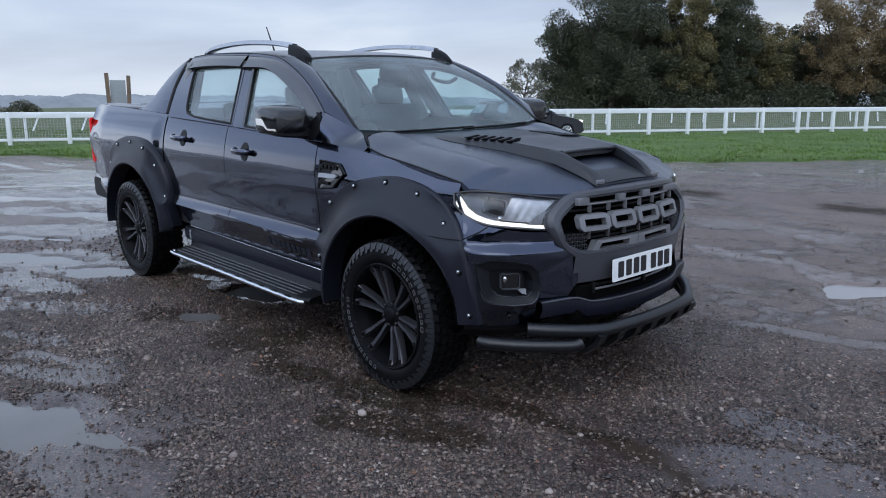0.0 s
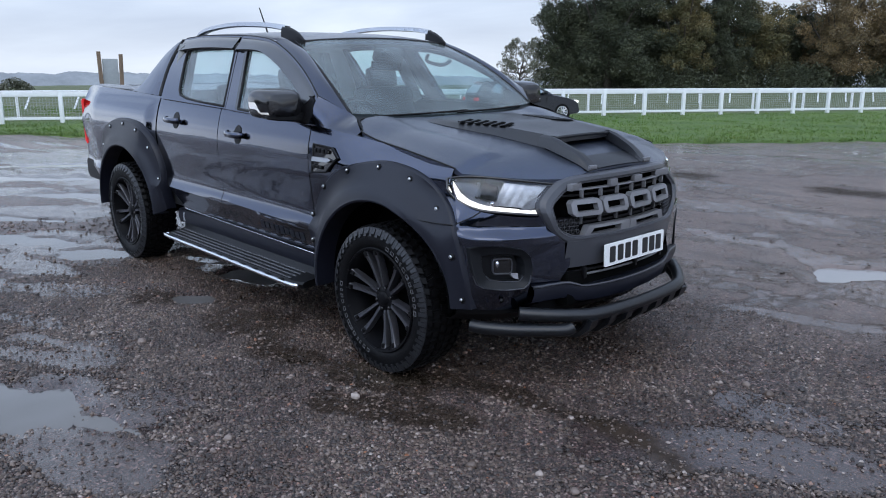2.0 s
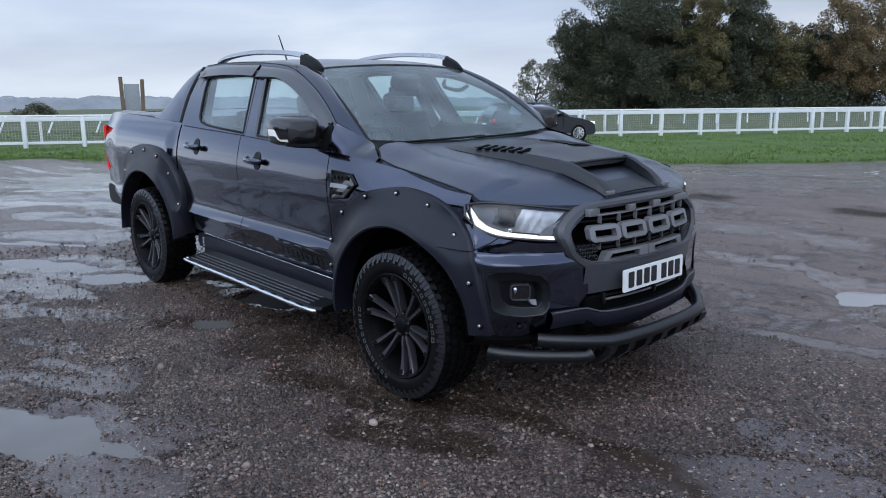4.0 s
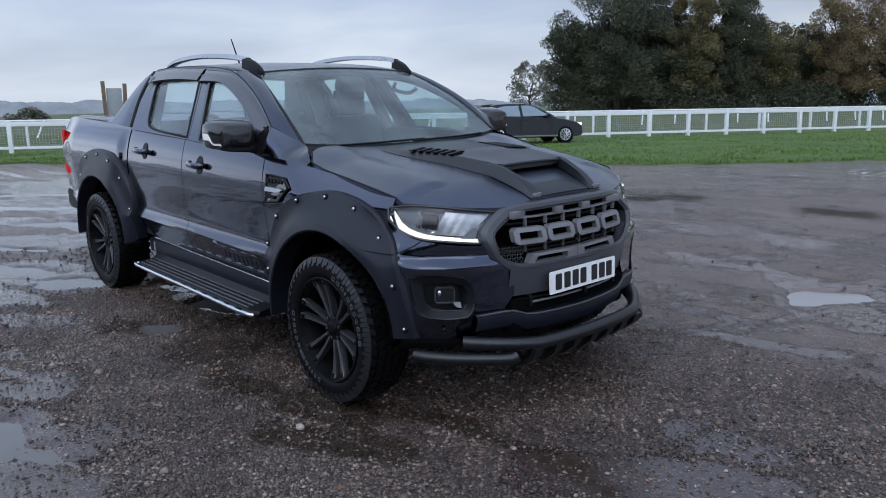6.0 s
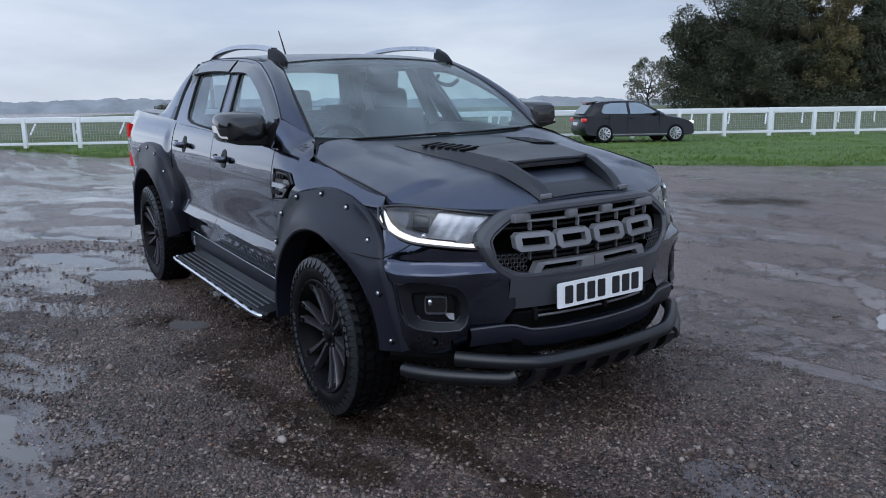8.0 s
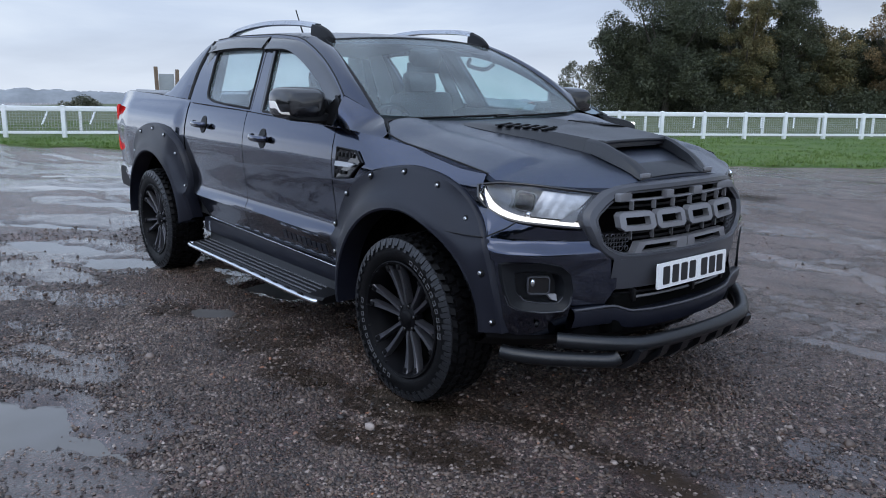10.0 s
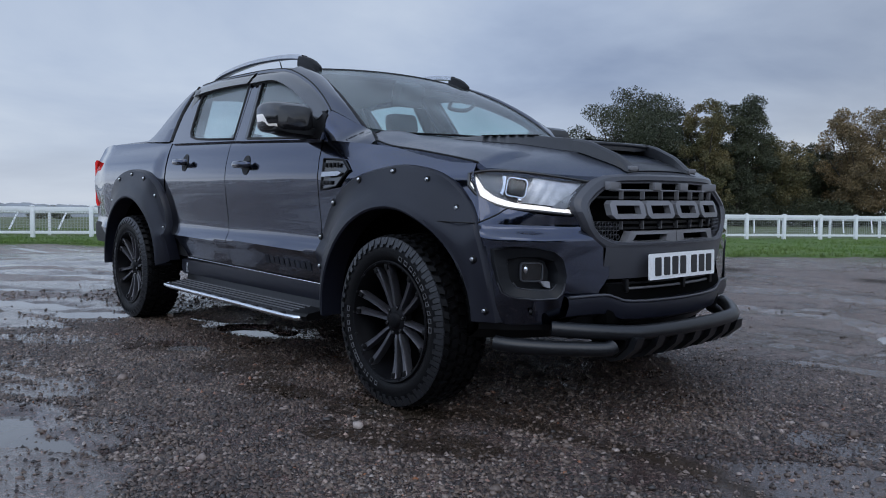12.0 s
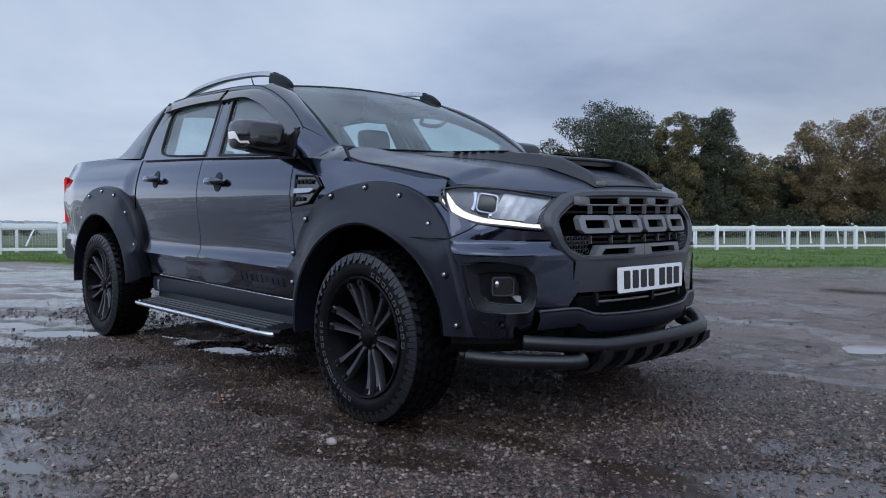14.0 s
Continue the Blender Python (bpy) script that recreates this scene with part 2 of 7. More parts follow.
# lugs paler than the tyre: the light they catch is put into the colour
M["tyre_lit"] = worn("lit_tyre_lugs", (0.020, 0.021, 0.024), 0.34, 0, 0, 180, 0.4, 0.3, 0.003, spec=0.35).m
M["white_mark"] = worn("white_sidewall_mark", (0.095, 0.097, 0.103), 0.75, 0, 0, 140, 0.3, 0.2).m
M["rim"] = worn("satin_black_alloy", (0.090, 0.090, 0.102), 0.34, 0.7, 0.15, 120, 0.2, 0.05).m
# near-black rim well: the shade between the paler spokes is in its colour
M["rim_well"] = worn("shaded_rim_black", (0.004, 0.004, 0.005), 0.45, 0, 0, 120, 0.2, 0.05, spec=0.12).m
M["chrome"] = worn("brushed_chrome", (0.72, 0.73, 0.76), 0.16, 1.0, 0, 90, 0.1, 0.05).m
M["silver"] = worn("silver_rail_paint", (0.42, 0.44, 0.47), 0.30, 0.6, 0.5, 90, 0.08, 0.04).m
M["steel"] = worn("zinc_bolt", (0.62, 0.64, 0.66), 0.28, 1.0, 0, 400, 0.2, 0.1).m
M["tray"] = worn("tray_cover_grey", (0.30, 0.31, 0.33), 0.35, 0.5, 0, 70, 0.15, 0.1).m
M["plate"] = worn("plate_white", (0.90, 0.91, 0.90), 0.30, 0, 0.3, 120, 0.03, 0.03).m
M["ink"] = worn("plate_black", (0.015, 0.015, 0.017), 0.4, 0, 0, 200, 0.2, 0.05).m
M["badge"] = worn("badge_grey", (0.180, 0.180, 0.190), 0.42, 0.2, 0.1, 260, 0.12, 0.08).m
M["decal"] = worn("dark_side_decal", (0.016, 0.022, 0.036), 0.30, 0.6, 0.6, 160, 0.25, 0.05).m
M["lining"] = worn("pale_grey_headlining", (0.22, 0.225, 0.225), 0.8, 0, 0, 160, 0.1, 0.1).m
M["seat"] = worn("charcoal_leather", (0.022,0.023,0.025), 0.55, 0, 0, 140, 0.25, 0.2).m
M["lamp_red"] = Mat("red_lamp", (0.42, 0.010, 0.010), 0.12, 0, 0.8).emit((1, 0.04, 0.04), 0.28).m
M["drl"] = Mat("daylight_strip", (0.9, 0.9, 0.9), 0.2).emit((1.0, 0.92, 0.82), 0.85).m
M["lamp_clear"] = Mat("white_lamp", (0.7, 0.72, 0.74), 0.1, 0, 0.8).emit((1, 0.97, 0.92), 0.25).m
M["reflector"] = worn("lamp_reflector", (0.46, 0.46, 0.47), 0.34, 0.7, 0, 22, 0.5, 0.12, 0.006).m
# the film's pale colour adds sky sheen to the panes, besides the rain
M["pane"] = glass("tinted_side_glass", (0.74, 0.85, 0.87), ior=1.9, film=0.16)
M["screen"] = glass("windscreen_glass", (0.74, 0.93, 0.93), ior=1.8, film=0.13)
M["lens"] = glass("clear_lamp_lens", (0.93, 0.94, 0.95))


def part(name, bm, material, parent=None, label="", smooth=True, sharp=0.55):
    """Links a bmesh as one mesh object under a thing or a part."""
    for f in bm.faces:
        f.smooth = smooth
    if smooth:
        for e in bm.edges:
            if len(e.link_faces) == 2 and e.calc_face_angle(0) > sharp:
                e.smooth = False
    me = bpy.data.meshes.new(name)
    bm.to_mesh(me)
    bm.free()
    for mat in material if isinstance(material, (list, tuple)) else (material,):
        me.materials.append(mat)
    ob = new(name, me)
    if parent is not None:
        ob.parent = parent
    if label:
        ob["label"] = label
    return ob


def thing(name, label, category, m=None, group="", kind=""):
    """An Empty at a thing's base, which parents its parts."""
    ob = tagged(new(name), label, category, group, kind)
    ob.empty_display_size = 0.2
    if m is not None:
        ob.matrix_basis = m
    return ob


# ---- shapes ----
def loft(rows, bm=None, close=False, caps=False):
    """A skin over rows of points, each of the same length."""
    bm = bm or bmesh.new()
    vs = [[bm.verts.new(p) for p in r] for r in rows]
    for a, b in zip(vs, vs[1:]):
        n = len(a)
        for i in range(n if close else n - 1):
            j = (i + 1) % n
            q = [a[i], a[j], b[j], b[i]]
            if len({v.co.to_tuple(6) for v in q}) >= 3:
                try:
                    bm.faces.new(q)
                except ValueError:
                    pass
    if caps:
        for r in (vs[0], vs[-1]):
            try:
                bm.faces.new(r)
            except ValueError:
                pass
    return bm


def thick(bm, push, d):
    """Folds an open skin's rim back by d along push, so that it shows an edge."""
    rim = [e for e in bm.edges if len(e.link_faces) == 1]
    got = bmesh.ops.extrude_edge_only(bm, edges=rim)
    v = [g for g in got["geom"] if isinstance(g, bmesh.types.BMVert)]
    for x in v:
        x.co += Vector(push) * d
    return bm


def normals(bm):
    bmesh.ops.recalc_face_normals(bm, faces=bm.faces)
    return bm


def box(bm, c, s, m=None, bevel=0.0):
    """Adds a box of centre c and size s, with rounded edges."""
    got = bmesh.ops.create_cube(bm, size=1.0)["verts"]
    bmesh.ops.scale(bm, vec=s, verts=got)
    if bevel:
        es = list({e for v in got for e in v.link_edges})
        r = bmesh.ops.bevel(bm, geom=es, offset=bevel, segments=2, profile=0.6, affect="EDGES")
        got = list({v for f in r["faces"] for v in f.verts} | {v for v in got if v.is_valid})
        seen, todo = set(got), list(got)
        while todo:
            for e in todo.pop().link_edges:
                for v in e.verts:
                    if v not in seen:
                        seen.add(v)
                        todo.append(v)
        got = list(seen)
    if m is not None:
        bmesh.ops.transform(bm, matrix=m, verts=got)
    bmesh.ops.translate(bm, vec=c, verts=got)
    return bm


def tube(bm, pts, r, seg=10, caps=True):
    """A round bar along a line of points; r is a number or one for each point."""
    pts = [Vector(p) for p in pts]
    rows, up = [], None
    for i, p in enumerate(pts):
        d = (pts[min(i + 1, len(pts) - 1)] - pts[max(i - 1, 0)]).normalized()
        if up is None:
            up = d.orthogonal().normalized()
        up = (up - d * up.dot(d)).normalized()
        side = d.cross(up)
        rad = r[i] if hasattr(r, "__len__") else r
        rows.append([p + (up * math.cos(a) + side * math.sin(a)) * rad for a in (2 * math.pi * k / seg for k in range(seg))])
    return loft(rows, bm, close=True, caps=caps)


def curve(pts, n=8):
    """Points of a smooth line (Catmull-Rom) through pts."""
    pts = [Vector(p) for p in pts]
    out = []
    for i in range(len(pts) - 1):
        a, b, c, d = pts[max(i - 1, 0)], pts[i], pts[i + 1], pts[min(i + 2, len(pts) - 1)]
        for k in range(n):
            t = k / n
            out.append(0.5 * (2 * b + (c - a) * t + (2 * a - 5 * b + 4 * c - d) * t * t + (3 * b - a - 3 * c + d) * t ** 3))
    out.append(pts[-1])
    return out


def lathe(bm, profile, seg=48, centre=(0, 0, 0)):
    """Turns a profile of (radius, y) about the y axis."""
    c = Vector(centre)
    rows = []
    for k in range(seg):
        a = 2 * math.pi * k / seg
        rows.append([c + Vector((r * math.cos(a), y, r * math.sin(a))) for r, y in profile])
    rows.append(rows[0])
    loft(rows, bm)
    bmesh.ops.remove_doubles(bm, verts=bm.verts, dist=1e-5)
    return bm


def spokes(ring, centre, angles):
    """Where rays from centre at the angles leave a ring of points."""
    out = []
    for a in angles:
        dx, dy = math.cos(a), math.sin(a)
        best = None
        for k in range(len(ring)):
            (x0, y0), (x1, y1) = ring[k], ring[(k + 1) % len(ring)]
            ex, ey = x1 - x0, y1 - y0
            det = ex * dy - ey * dx
            if abs(det) < 1e-12:
                continue
            t = (ex * (y0 - centre[1]) - ey * (x0 - centre[0])) / det
            u = (dx * (y0 - centre[1]) - dy * (x0 - centre[0])) / det
            if t > 0 and -1e-6 <= u <= 1 + 1e-6 and (best is None or t > best):
                best = t
        out.append((centre[0] + dx * best, centre[1] + dy * best))
    return out


def prism(bm, outline, place, depth, holes=()):
    """A plate of an outline in two numbers a point, with at most one hole; place(a, b, d) gives the 3D point at depth d (0 to depth)."""
    if holes:
        hole = holes[0]
        c = (sum(q[0] for q in hole) / len(hole), sum(q[1] for q in hole) / len(hole))
        angles = sorted({round(math.atan2(q[1] - c[1], q[0] - c[0]), 5) for q in [*outline, *hole]})
        ro, ri = spokes(outline, c, angles), spokes(hole, c, angles)
        rows = [[place(*q, d) for q in r] for r, d in ((ro, depth), (ro, 0.0), (ri, 0.0), (ri, depth), (ro, depth))]
        return loft(rows, bm, close=True)
    lids = [[bm.verts.new(place(a, b, d)) for a, b in outline] for d in (0.0, depth)]
    for vs in lids:
        bm.faces.new(vs)
    va, vb = lids
    for i in range(len(va)):
        j = (i + 1) % len(va)
        bm.faces.new((va[i], va[j], vb[j], vb[i]))
    return bm


def lerp(a, b, t):
    return a + (b - a) * t


def smooth(a, b, x):
    t = min(1.0, max(0.0, (x - a) / (b - a)))
    return t * t * (3 - 2 * t)


def rounded(w, h, r, n=4):
    """A rectangle of w by h about the origin with corners of radius r."""
    out = []
    for cx, cy, a0 in ((w / 2 - r, h / 2 - r, 0), (-w / 2 + r, h / 2 - r, 90), (-w / 2 + r, -h / 2 + r, 180), (w / 2 - r, -h / 2 + r, 270)):
        for k in range(n + 1):
            a = radians(a0 + 90 * k / n)
            out.append((cx + r * math.cos(a), cy + r * math.sin(a)))
    return out


# ---- the pickup truck: x forward from the front axle, y to its left, z up ----
truck = thing("pickup_truck", "dark grey metallic double-cab pickup with black wheel arches, wet from rain", "pickup truck", SLOPE)

PROFILE_Z = (0.40, 0.50, 0.62, 0.652, 0.708, 0.74, 0.80, 0.95, 1.04, 1.12, 1.19, 1.24, 1.29, 1.36)
PROFILE_Y = (0.858, 0.886, 0.916, 0.932, 0.905, 0.904, 0.907, 0.924, 0.929, 0.919, 0.902, 0.887, 0.866, 0.846)


# plan of the nose: half width and how far forward it reaches there
NOSE_Y = (0.0, 0.14, 0.26, 0.36, 0.43, 0.50, 0.56, 0.63, 0.70, 0.76, 0.82, 0.854, 0.885, 0.905, 0.925)
NOSE_X = (0.842, 0.836, 0.822, 0.800, 0.778, 0.755, 0.735, 0.706, 0.670, 0.628, 0.568, 0.522, 0.462, 0.410, 0.33)


def dense(a, b, n=6):
    """A smooth line through points given by two rows of numbers."""
    c = curve([(p, q, 0) for p, q in zip(a, b)], n)
    return tuple(q.x for q in c), tuple(q.y for q in c)


NOSE_Y, NOSE_X = dense(NOSE_Y, NOSE_X)


def body_y(x, z):
    """Half the body's width at a place of its side."""
    y = float(np.interp(z, PROFILE_Z, PROFILE_Y))
    if x > -0.7:
        y -= 0.055 * smooth(-0.7, 0.0, x) * smooth(1.0, 1.2, z)
        y -= 0.085 * smooth(-0.40, 0.52, x) * smooth(0.72, 1.0, z)
    if x > 0.3:
        y = min(y, float(np.interp(x, NOSE_X[::-1], NOSE_Y[::-1])) + 0.014)
    if x < -2.75:
        y += 0.018 * smooth(-2.75, -2.9, x) * (1 - smooth(1.15, 1.3, z))
        y -= 0.055 * smooth(-3.95, -4.42, x)
    return y


def side_panel(s, x0, x1, zb, zt, nu=24, nv=22, out=0.0, fold=0.022):
    """A pressed panel of the body's side. x0, x1: edges as functions of z; zb, zt: edges as functions of x."""
    rows = []
    for j in range(nv + 1):
        row = []
        for i in range(nu + 1):
            u, v = i / nu, j / nv
            zm = lerp(zb(lerp(x0(0.7), x1(0.7), u)), zt(lerp(x0(1.2), x1(1.2), u)), v)
            x = lerp(x0(zm), x1(zm), u)
            z = lerp(zb(x), zt(x), v)
            row.append((x, s * (body_y(x, z) + out), z))
        rows.append(row)
    bm = loft(rows)
    return normals(thick(bm, (0, -s, 0), fold))


def arch_z(x, cx, cz, rx, rz, base):
    q = 1 - ((x - cx) / rx) ** 2
    return max(base, cz + rz * math.sqrt(q)) if q > 0 else base


BONNET_X = (-0.70, -0.295, 0.05, 0.242, 0.402, 0.45)
BONNET_Z = (1.232, 1.192, 1.147, 1.116, 1.087, 1.060)
wing_top = lambda x: float(np.interp(x, BONNET_X, BONNET_Z)) - 0.004
belt = lambda x: float(np.interp(x, (-2.75, -1.74, -0.70), (1.300, 1.272, 1.232)))
sill = lambda x: float(np.interp(x, (-2.75, -0.66), (0.520, 0.488)))
bed_top = lambda x: float(np.interp(x, (-4.42, -4.39, -4.33, -4.2, -2.74), (1.290, 1.322, 1.338, 1.344, 1.310)))

for s in (-1, 1):
    # front wing, from the door's edge to the head lamp
    part("front_wing", side_panel(s, lambda z: -0.664, lambda z: 0.40 + 0.075 * smooth(1.04, 0.83, z),
         lambda x: arch_z(x, -0.03, 0.42, 0.60, 0.58, 0.52), wing_top, 46, 20), M["paint"], truck)
    door = part("front_door", side_panel(s, lambda z: -1.738, lambda z: -0.672, sill, belt, 26, 34), M["paint"], truck)
    rear = part("rear_door", side_panel(s, lambda z: -2.70 + 0.30 * smooth(0.82, 0.50, z) ** 1.4, lambda z: -1.746, sill, belt, 26, 34), M["paint"], truck)
    part("bed_side", side_panel(s, lambda z: -4.415 + 0.03 * smooth(0.75, 0.55, z), lambda z: -2.722,
         lambda x: arch_z(x, -3.22, 0.43, 0.60, 0.60, 0.56 + 0.13 * smooth(-4.0, -4.2, x)), bed_top, 56, 26), M["paint"], truck)
    # sill and the dark line above it
    part("sill", normals(loft([[(x, s * y, z) for x in (-2.55, -1.6, -0.60)] for y, z in ((0.80, 0.36), (0.868, 0.385), (0.878, 0.43), (0.872, 0.482), (0.82, 0.49))])), M["flare"], truck)
    bm = bmesh.new()
    tube(bm, [(x, s * 0.880, sill(x) - 0.012) for x in np.linspace(-2.42, -0.70, 8)], 0.0032, 6)
    part("sill_strip", bm, M["chrome"], truck, "thin bright sill strip")

    # handles in dark dishes
    for dr, hx, hz in ((door, -1.470, 1.113), (rear, -2.376, 1.150)):
        bm = bmesh.new()
        prism(bm, [(0.046 * math.cos(a), 0.058 * math.sin(a)) for a in np.linspace(0, 2 * math.pi, 21)[:-1]],
              lambda a, b, d, hx=hx, hz=hz: (hx + a, s * (body_y(hx, hz + b) + 0.004 - d), hz + b), 0.012)
        dish = part("handle_dish", normals(bm), M["seal"], dr)
        bm = bmesh.new()
        tube(bm, curve([(hx - 0.088, s * 0.932, hz + 0.004), (hx - 0.078, s * 0.962, hz + 0.004), (hx, s * 0.974, hz + 0.002), (hx + 0.058, s * 0.962, hz), (hx + 0.070, s * 0.932, hz)], 5), 0.019, 10)
        bmesh.ops.scale(bm, vec=(1, 0.8, 1.1), space=Matrix.Translation((0, -s * 0.95, -hz)), verts=bm.verts)
        part("door_handle", normals(bm), M["paint"], dr)

    # wing vent
    bm = bmesh.new()
    vent = [(-0.605, 1.124), (-0.445, 1.116), (-0.385, 1.066), (-0.48, 0.985), (-0.625, 0.968)]
    prism(bm, vent, lambda a, b, d: (a, s * (body_y(a, b) + 0.010 - d), b), 0.03)
    vent_ob = part("wing_vent", normals(bm), M["gloss_black"], truck)
    bm = bmesh.new()
    tube(bm, [(a, s * (body_y(a, b) + 0.012), b) for a, b in vent + vent[:1]], 0.006, 6)
    part("vent_rim", bm, M["black"], vent_ob)
    bm = bmesh.new()
    prism(bm, [(-0.600, 1.058), (-0.455, 1.060), (-0.43, 1.052), (-0.46, 1.038), (-0.605, 1.034)], lambda a, b, d: (a, s * (body_y(a, b) + 0.020 - d), b), 0.012)
    part("vent_badge", normals(bm), M["silver"], vent_ob, "silver vent bar with a small dark badge")
    for k in range(4):
        part("vent_cell", box(bmesh.new(), (-0.582 + k * 0.036, s * (body_y(-0.6, 1.09) + 0.012), 1.092), (0.022, 0.008, 0.022), bevel=0.003), M["black"], vent_ob)
        if k < 3:
            part("vent_cell", box(bmesh.new(), (-0.592 + k * 0.032, s * (body_y(-0.6, 1.0) + 0.012), 1.005), (0.026, 0.008, 0.018), bevel=0.003), M["black"], vent_ob)

    # dark lettering on the door, as plain bars
    for k in range(9):
        bm = bmesh.new()
        x = -1.245 + k * 0.056
        z = 0.575 - k * 0.0012
        h = 0.052 if k in (0, 4, 8) else 0.040
        prism(bm, rounded(0.044, h, 0.008, 2), lambda a, b, d, x=x, z=z: (x + a, s * (body_y(x, z + b) + 0.003 - d), z + b), 0.002)
        part("decal_bar", normals(bm), M["decal"], door)

    # wide arches with bolts
    for nm, cx, cz, ri, rf, a0, a1, yl, rim_line in (
            ("front_arch", -0.015, 0.40, (0.525, 0.487), 0.490, 5, 187, 0.985, ((5, 0.548, 0.435), (20, 0.536, 0.56), (38, 0.508, 0.72), (50, 0.472, 0.838), (62, 0.392, 0.935), (75, 0.262, 1.030), (88, 0.095, 1.074), (101, -0.09, 1.080), (120, -0.350, 1.018), (139, -0.535, 0.890), (154, -0.632, 0.750), (170, -0.680, 0.60), (187, -0.690, 0.46))),
            ("rear_arch", -3.22, 0.41, (0.525, 0.497), 0.525, 2, 184, 1.025, ((2, -2.640, 0.47), (18, -2.630, 0.62), (35, -2.645, 0.80), (50, -2.705, 0.935), (65, -2.83, 1.045), (80, -3.0, 1.103), (95, -3.24, 1.120), (110, -3.44, 1.095), (130, -3.63, 1.005), (150, -3.755, 0.83), (170, -3.80, 0.60), (184, -3.80, 0.42)))):
        rows = []
        n = 72
        edge_c = curve([(q[1], 0, q[2]) for q in rim_line], 6)
        for k in range(n + 1):
            deg = lerp(a0, a1, k / n)
            a = radians(deg)
            c, si = math.cos(a), math.sin(a)
            inner = Vector((cx + (rf if c > 0 else ri[0]) * c, 0, cz + ri[1] * si))
            at = float(np.interp(deg, [q[0] for q in rim_line], range(len(rim_line)))) * 6
            i = min(int(at), len(edge_c) - 2)
            outer = edge_c[i].lerp(edge_c[i + 1], at - i)
            front = nm == "front_arch"
            lip = yl - (0.062 * smooth(0.30, 1.0, c) if front else 0.015 * smooth(0.45, 1.0, c))
            row = []
            for f in (-2, -1, 0.0, 0.05, 0.13, 0.22, 0.40, 0.60, 0.82, 0.955, 0.99, 1.0, 2):
                q = inner.lerp(outer, min(1.0, max(0.0, f)))
                skin = body_y(min(q.x, 0.57), max(0.42, min(1.10, q.z)))
                proud = (0.024 * smooth(0.40, 0.66, q.z) if front else 0.050)
                if f < 0:
                    y = lip - (0.12 if f == -2 else 0.035)
                elif f < 0.2:
                    y = lip + (0.005 if f == 0.05 else 0.0)
                elif f < 0.7:
                    y = lerp(lip, skin + proud, smooth(0.13, 0.75, f))
                else:
                    y = skin + proud * (1.0 if f < 0.95 else 0.9 if f < 0.98 else 0.55 if f < 0.995 else 0.35) - (0.045 if f == 2 else 0)
                row.append((q.x, s * y, q.z))
            rows.append(row)
        arch = part(nm, normals(loft(rows)), M["flare"], truck, "satin black bolt-on wheel arch extension")
        # bolts with bright heads
        spots = ((-0.655, 0.58), (-0.640, 0.73), (-0.500, 0.905), (-0.275, 1.016), (-0.052, 1.052), (0.165, 1.014), (0.350, 0.894), (0.478, 0.690), (0.512, 0.482)) if nm == "front_arch" else ((-3.66, 0.88), (-3.44, 1.045), (-3.18, 1.080), (-2.93, 1.047), (-2.777, 0.925), (-2.665, 0.70))
        for bx, bz in spots:
            by = body_y(min(bx, 0.57), max(0.42, min(1.10, bz))) + (0.024 * smooth(0.40, 0.66, bz) if nm == "front_arch" else 0.050) + 0.002
            bm = bmesh.new()
            lathe(bm, [(0.0, 0.002), (0.015, 0.002), (0.018, -0.001), (0.018, -0.012)], 14)
            bmesh.ops.transform(bm, matrix=Matrix.Translation((bx, s * by, bz)) @ Matrix.Diagonal((1, s, 1, 1)), verts=bm.verts)
            cup = part("bolt_cup", bm, M["black"], arch)
            bm = bmesh.new()
            lathe(bm, [(0.0, 0.009), (0.006, 0.009), (0.0085, 0.006), (0.0095, 0.001), (0.0095, -0.004)], 10)
            bmesh.ops.transform(bm, matrix=Matrix.Translation((bx + 0.002, s * by, bz + 0.002)) @ Matrix.Diagonal((1, s, 1, 1)), verts=bm.verts)
            part("bolt", bm, M["steel"], arch)
        # liner behind the wheel, its near-black standing for the arch's shade
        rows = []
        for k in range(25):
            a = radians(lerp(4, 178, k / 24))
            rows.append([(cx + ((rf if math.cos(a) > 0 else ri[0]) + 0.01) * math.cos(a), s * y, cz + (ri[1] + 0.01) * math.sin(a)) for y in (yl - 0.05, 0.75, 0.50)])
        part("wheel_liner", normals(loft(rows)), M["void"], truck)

    # running board with ribs and a bright edge
    bm = bmesh.new()
    rows = []
    for x in (-2.46, -2.42, -2.2, -1.5, -0.9, -0.72, -0.66):
        e = 0.0 if -2.43 < x < -0.71 else 0.03
        rows.append([(x, s * y, z) for y, z in ((0.80, 0.40), (0.87, 0.385), (0.895 - e, 0.352), (1.02 - e, 0.336), (1.035 - e, 0.322), (1.025 - e, 0.298), (0.90, 0.300), (0.80, 0.34))])
    loft(rows, bm, close=True, caps=True)
    board = part("running_board", normals(bm), M["black"], truck)
    for k in range(4):
        y = 0.906 + k * 0.033
        bm = bmesh.new()
        rows = [[(x, s * (y + dy), 0.352 - (y - 0.895) * 0.128 + dz) for dy, dz in ((-0.0048, -0.006), (-0.0036, 0.006), (0.0036, 0.006), (0.0048, -0.006))] for x in (-2.40, -1.55, -0.78)]
        loft(rows, bm, caps=True)
        part("tread_rib", normals(bm), M["tread"], board)
    for k in range(11):
        bm = box(bmesh.new(), (-2.36 + k * 0.152, s * 1.0385, 0.330), (0.060, 0.010, 0.012), bevel=0.003)
        part("edge_notch", bm, M["black"], board)
    bm = bmesh.new()
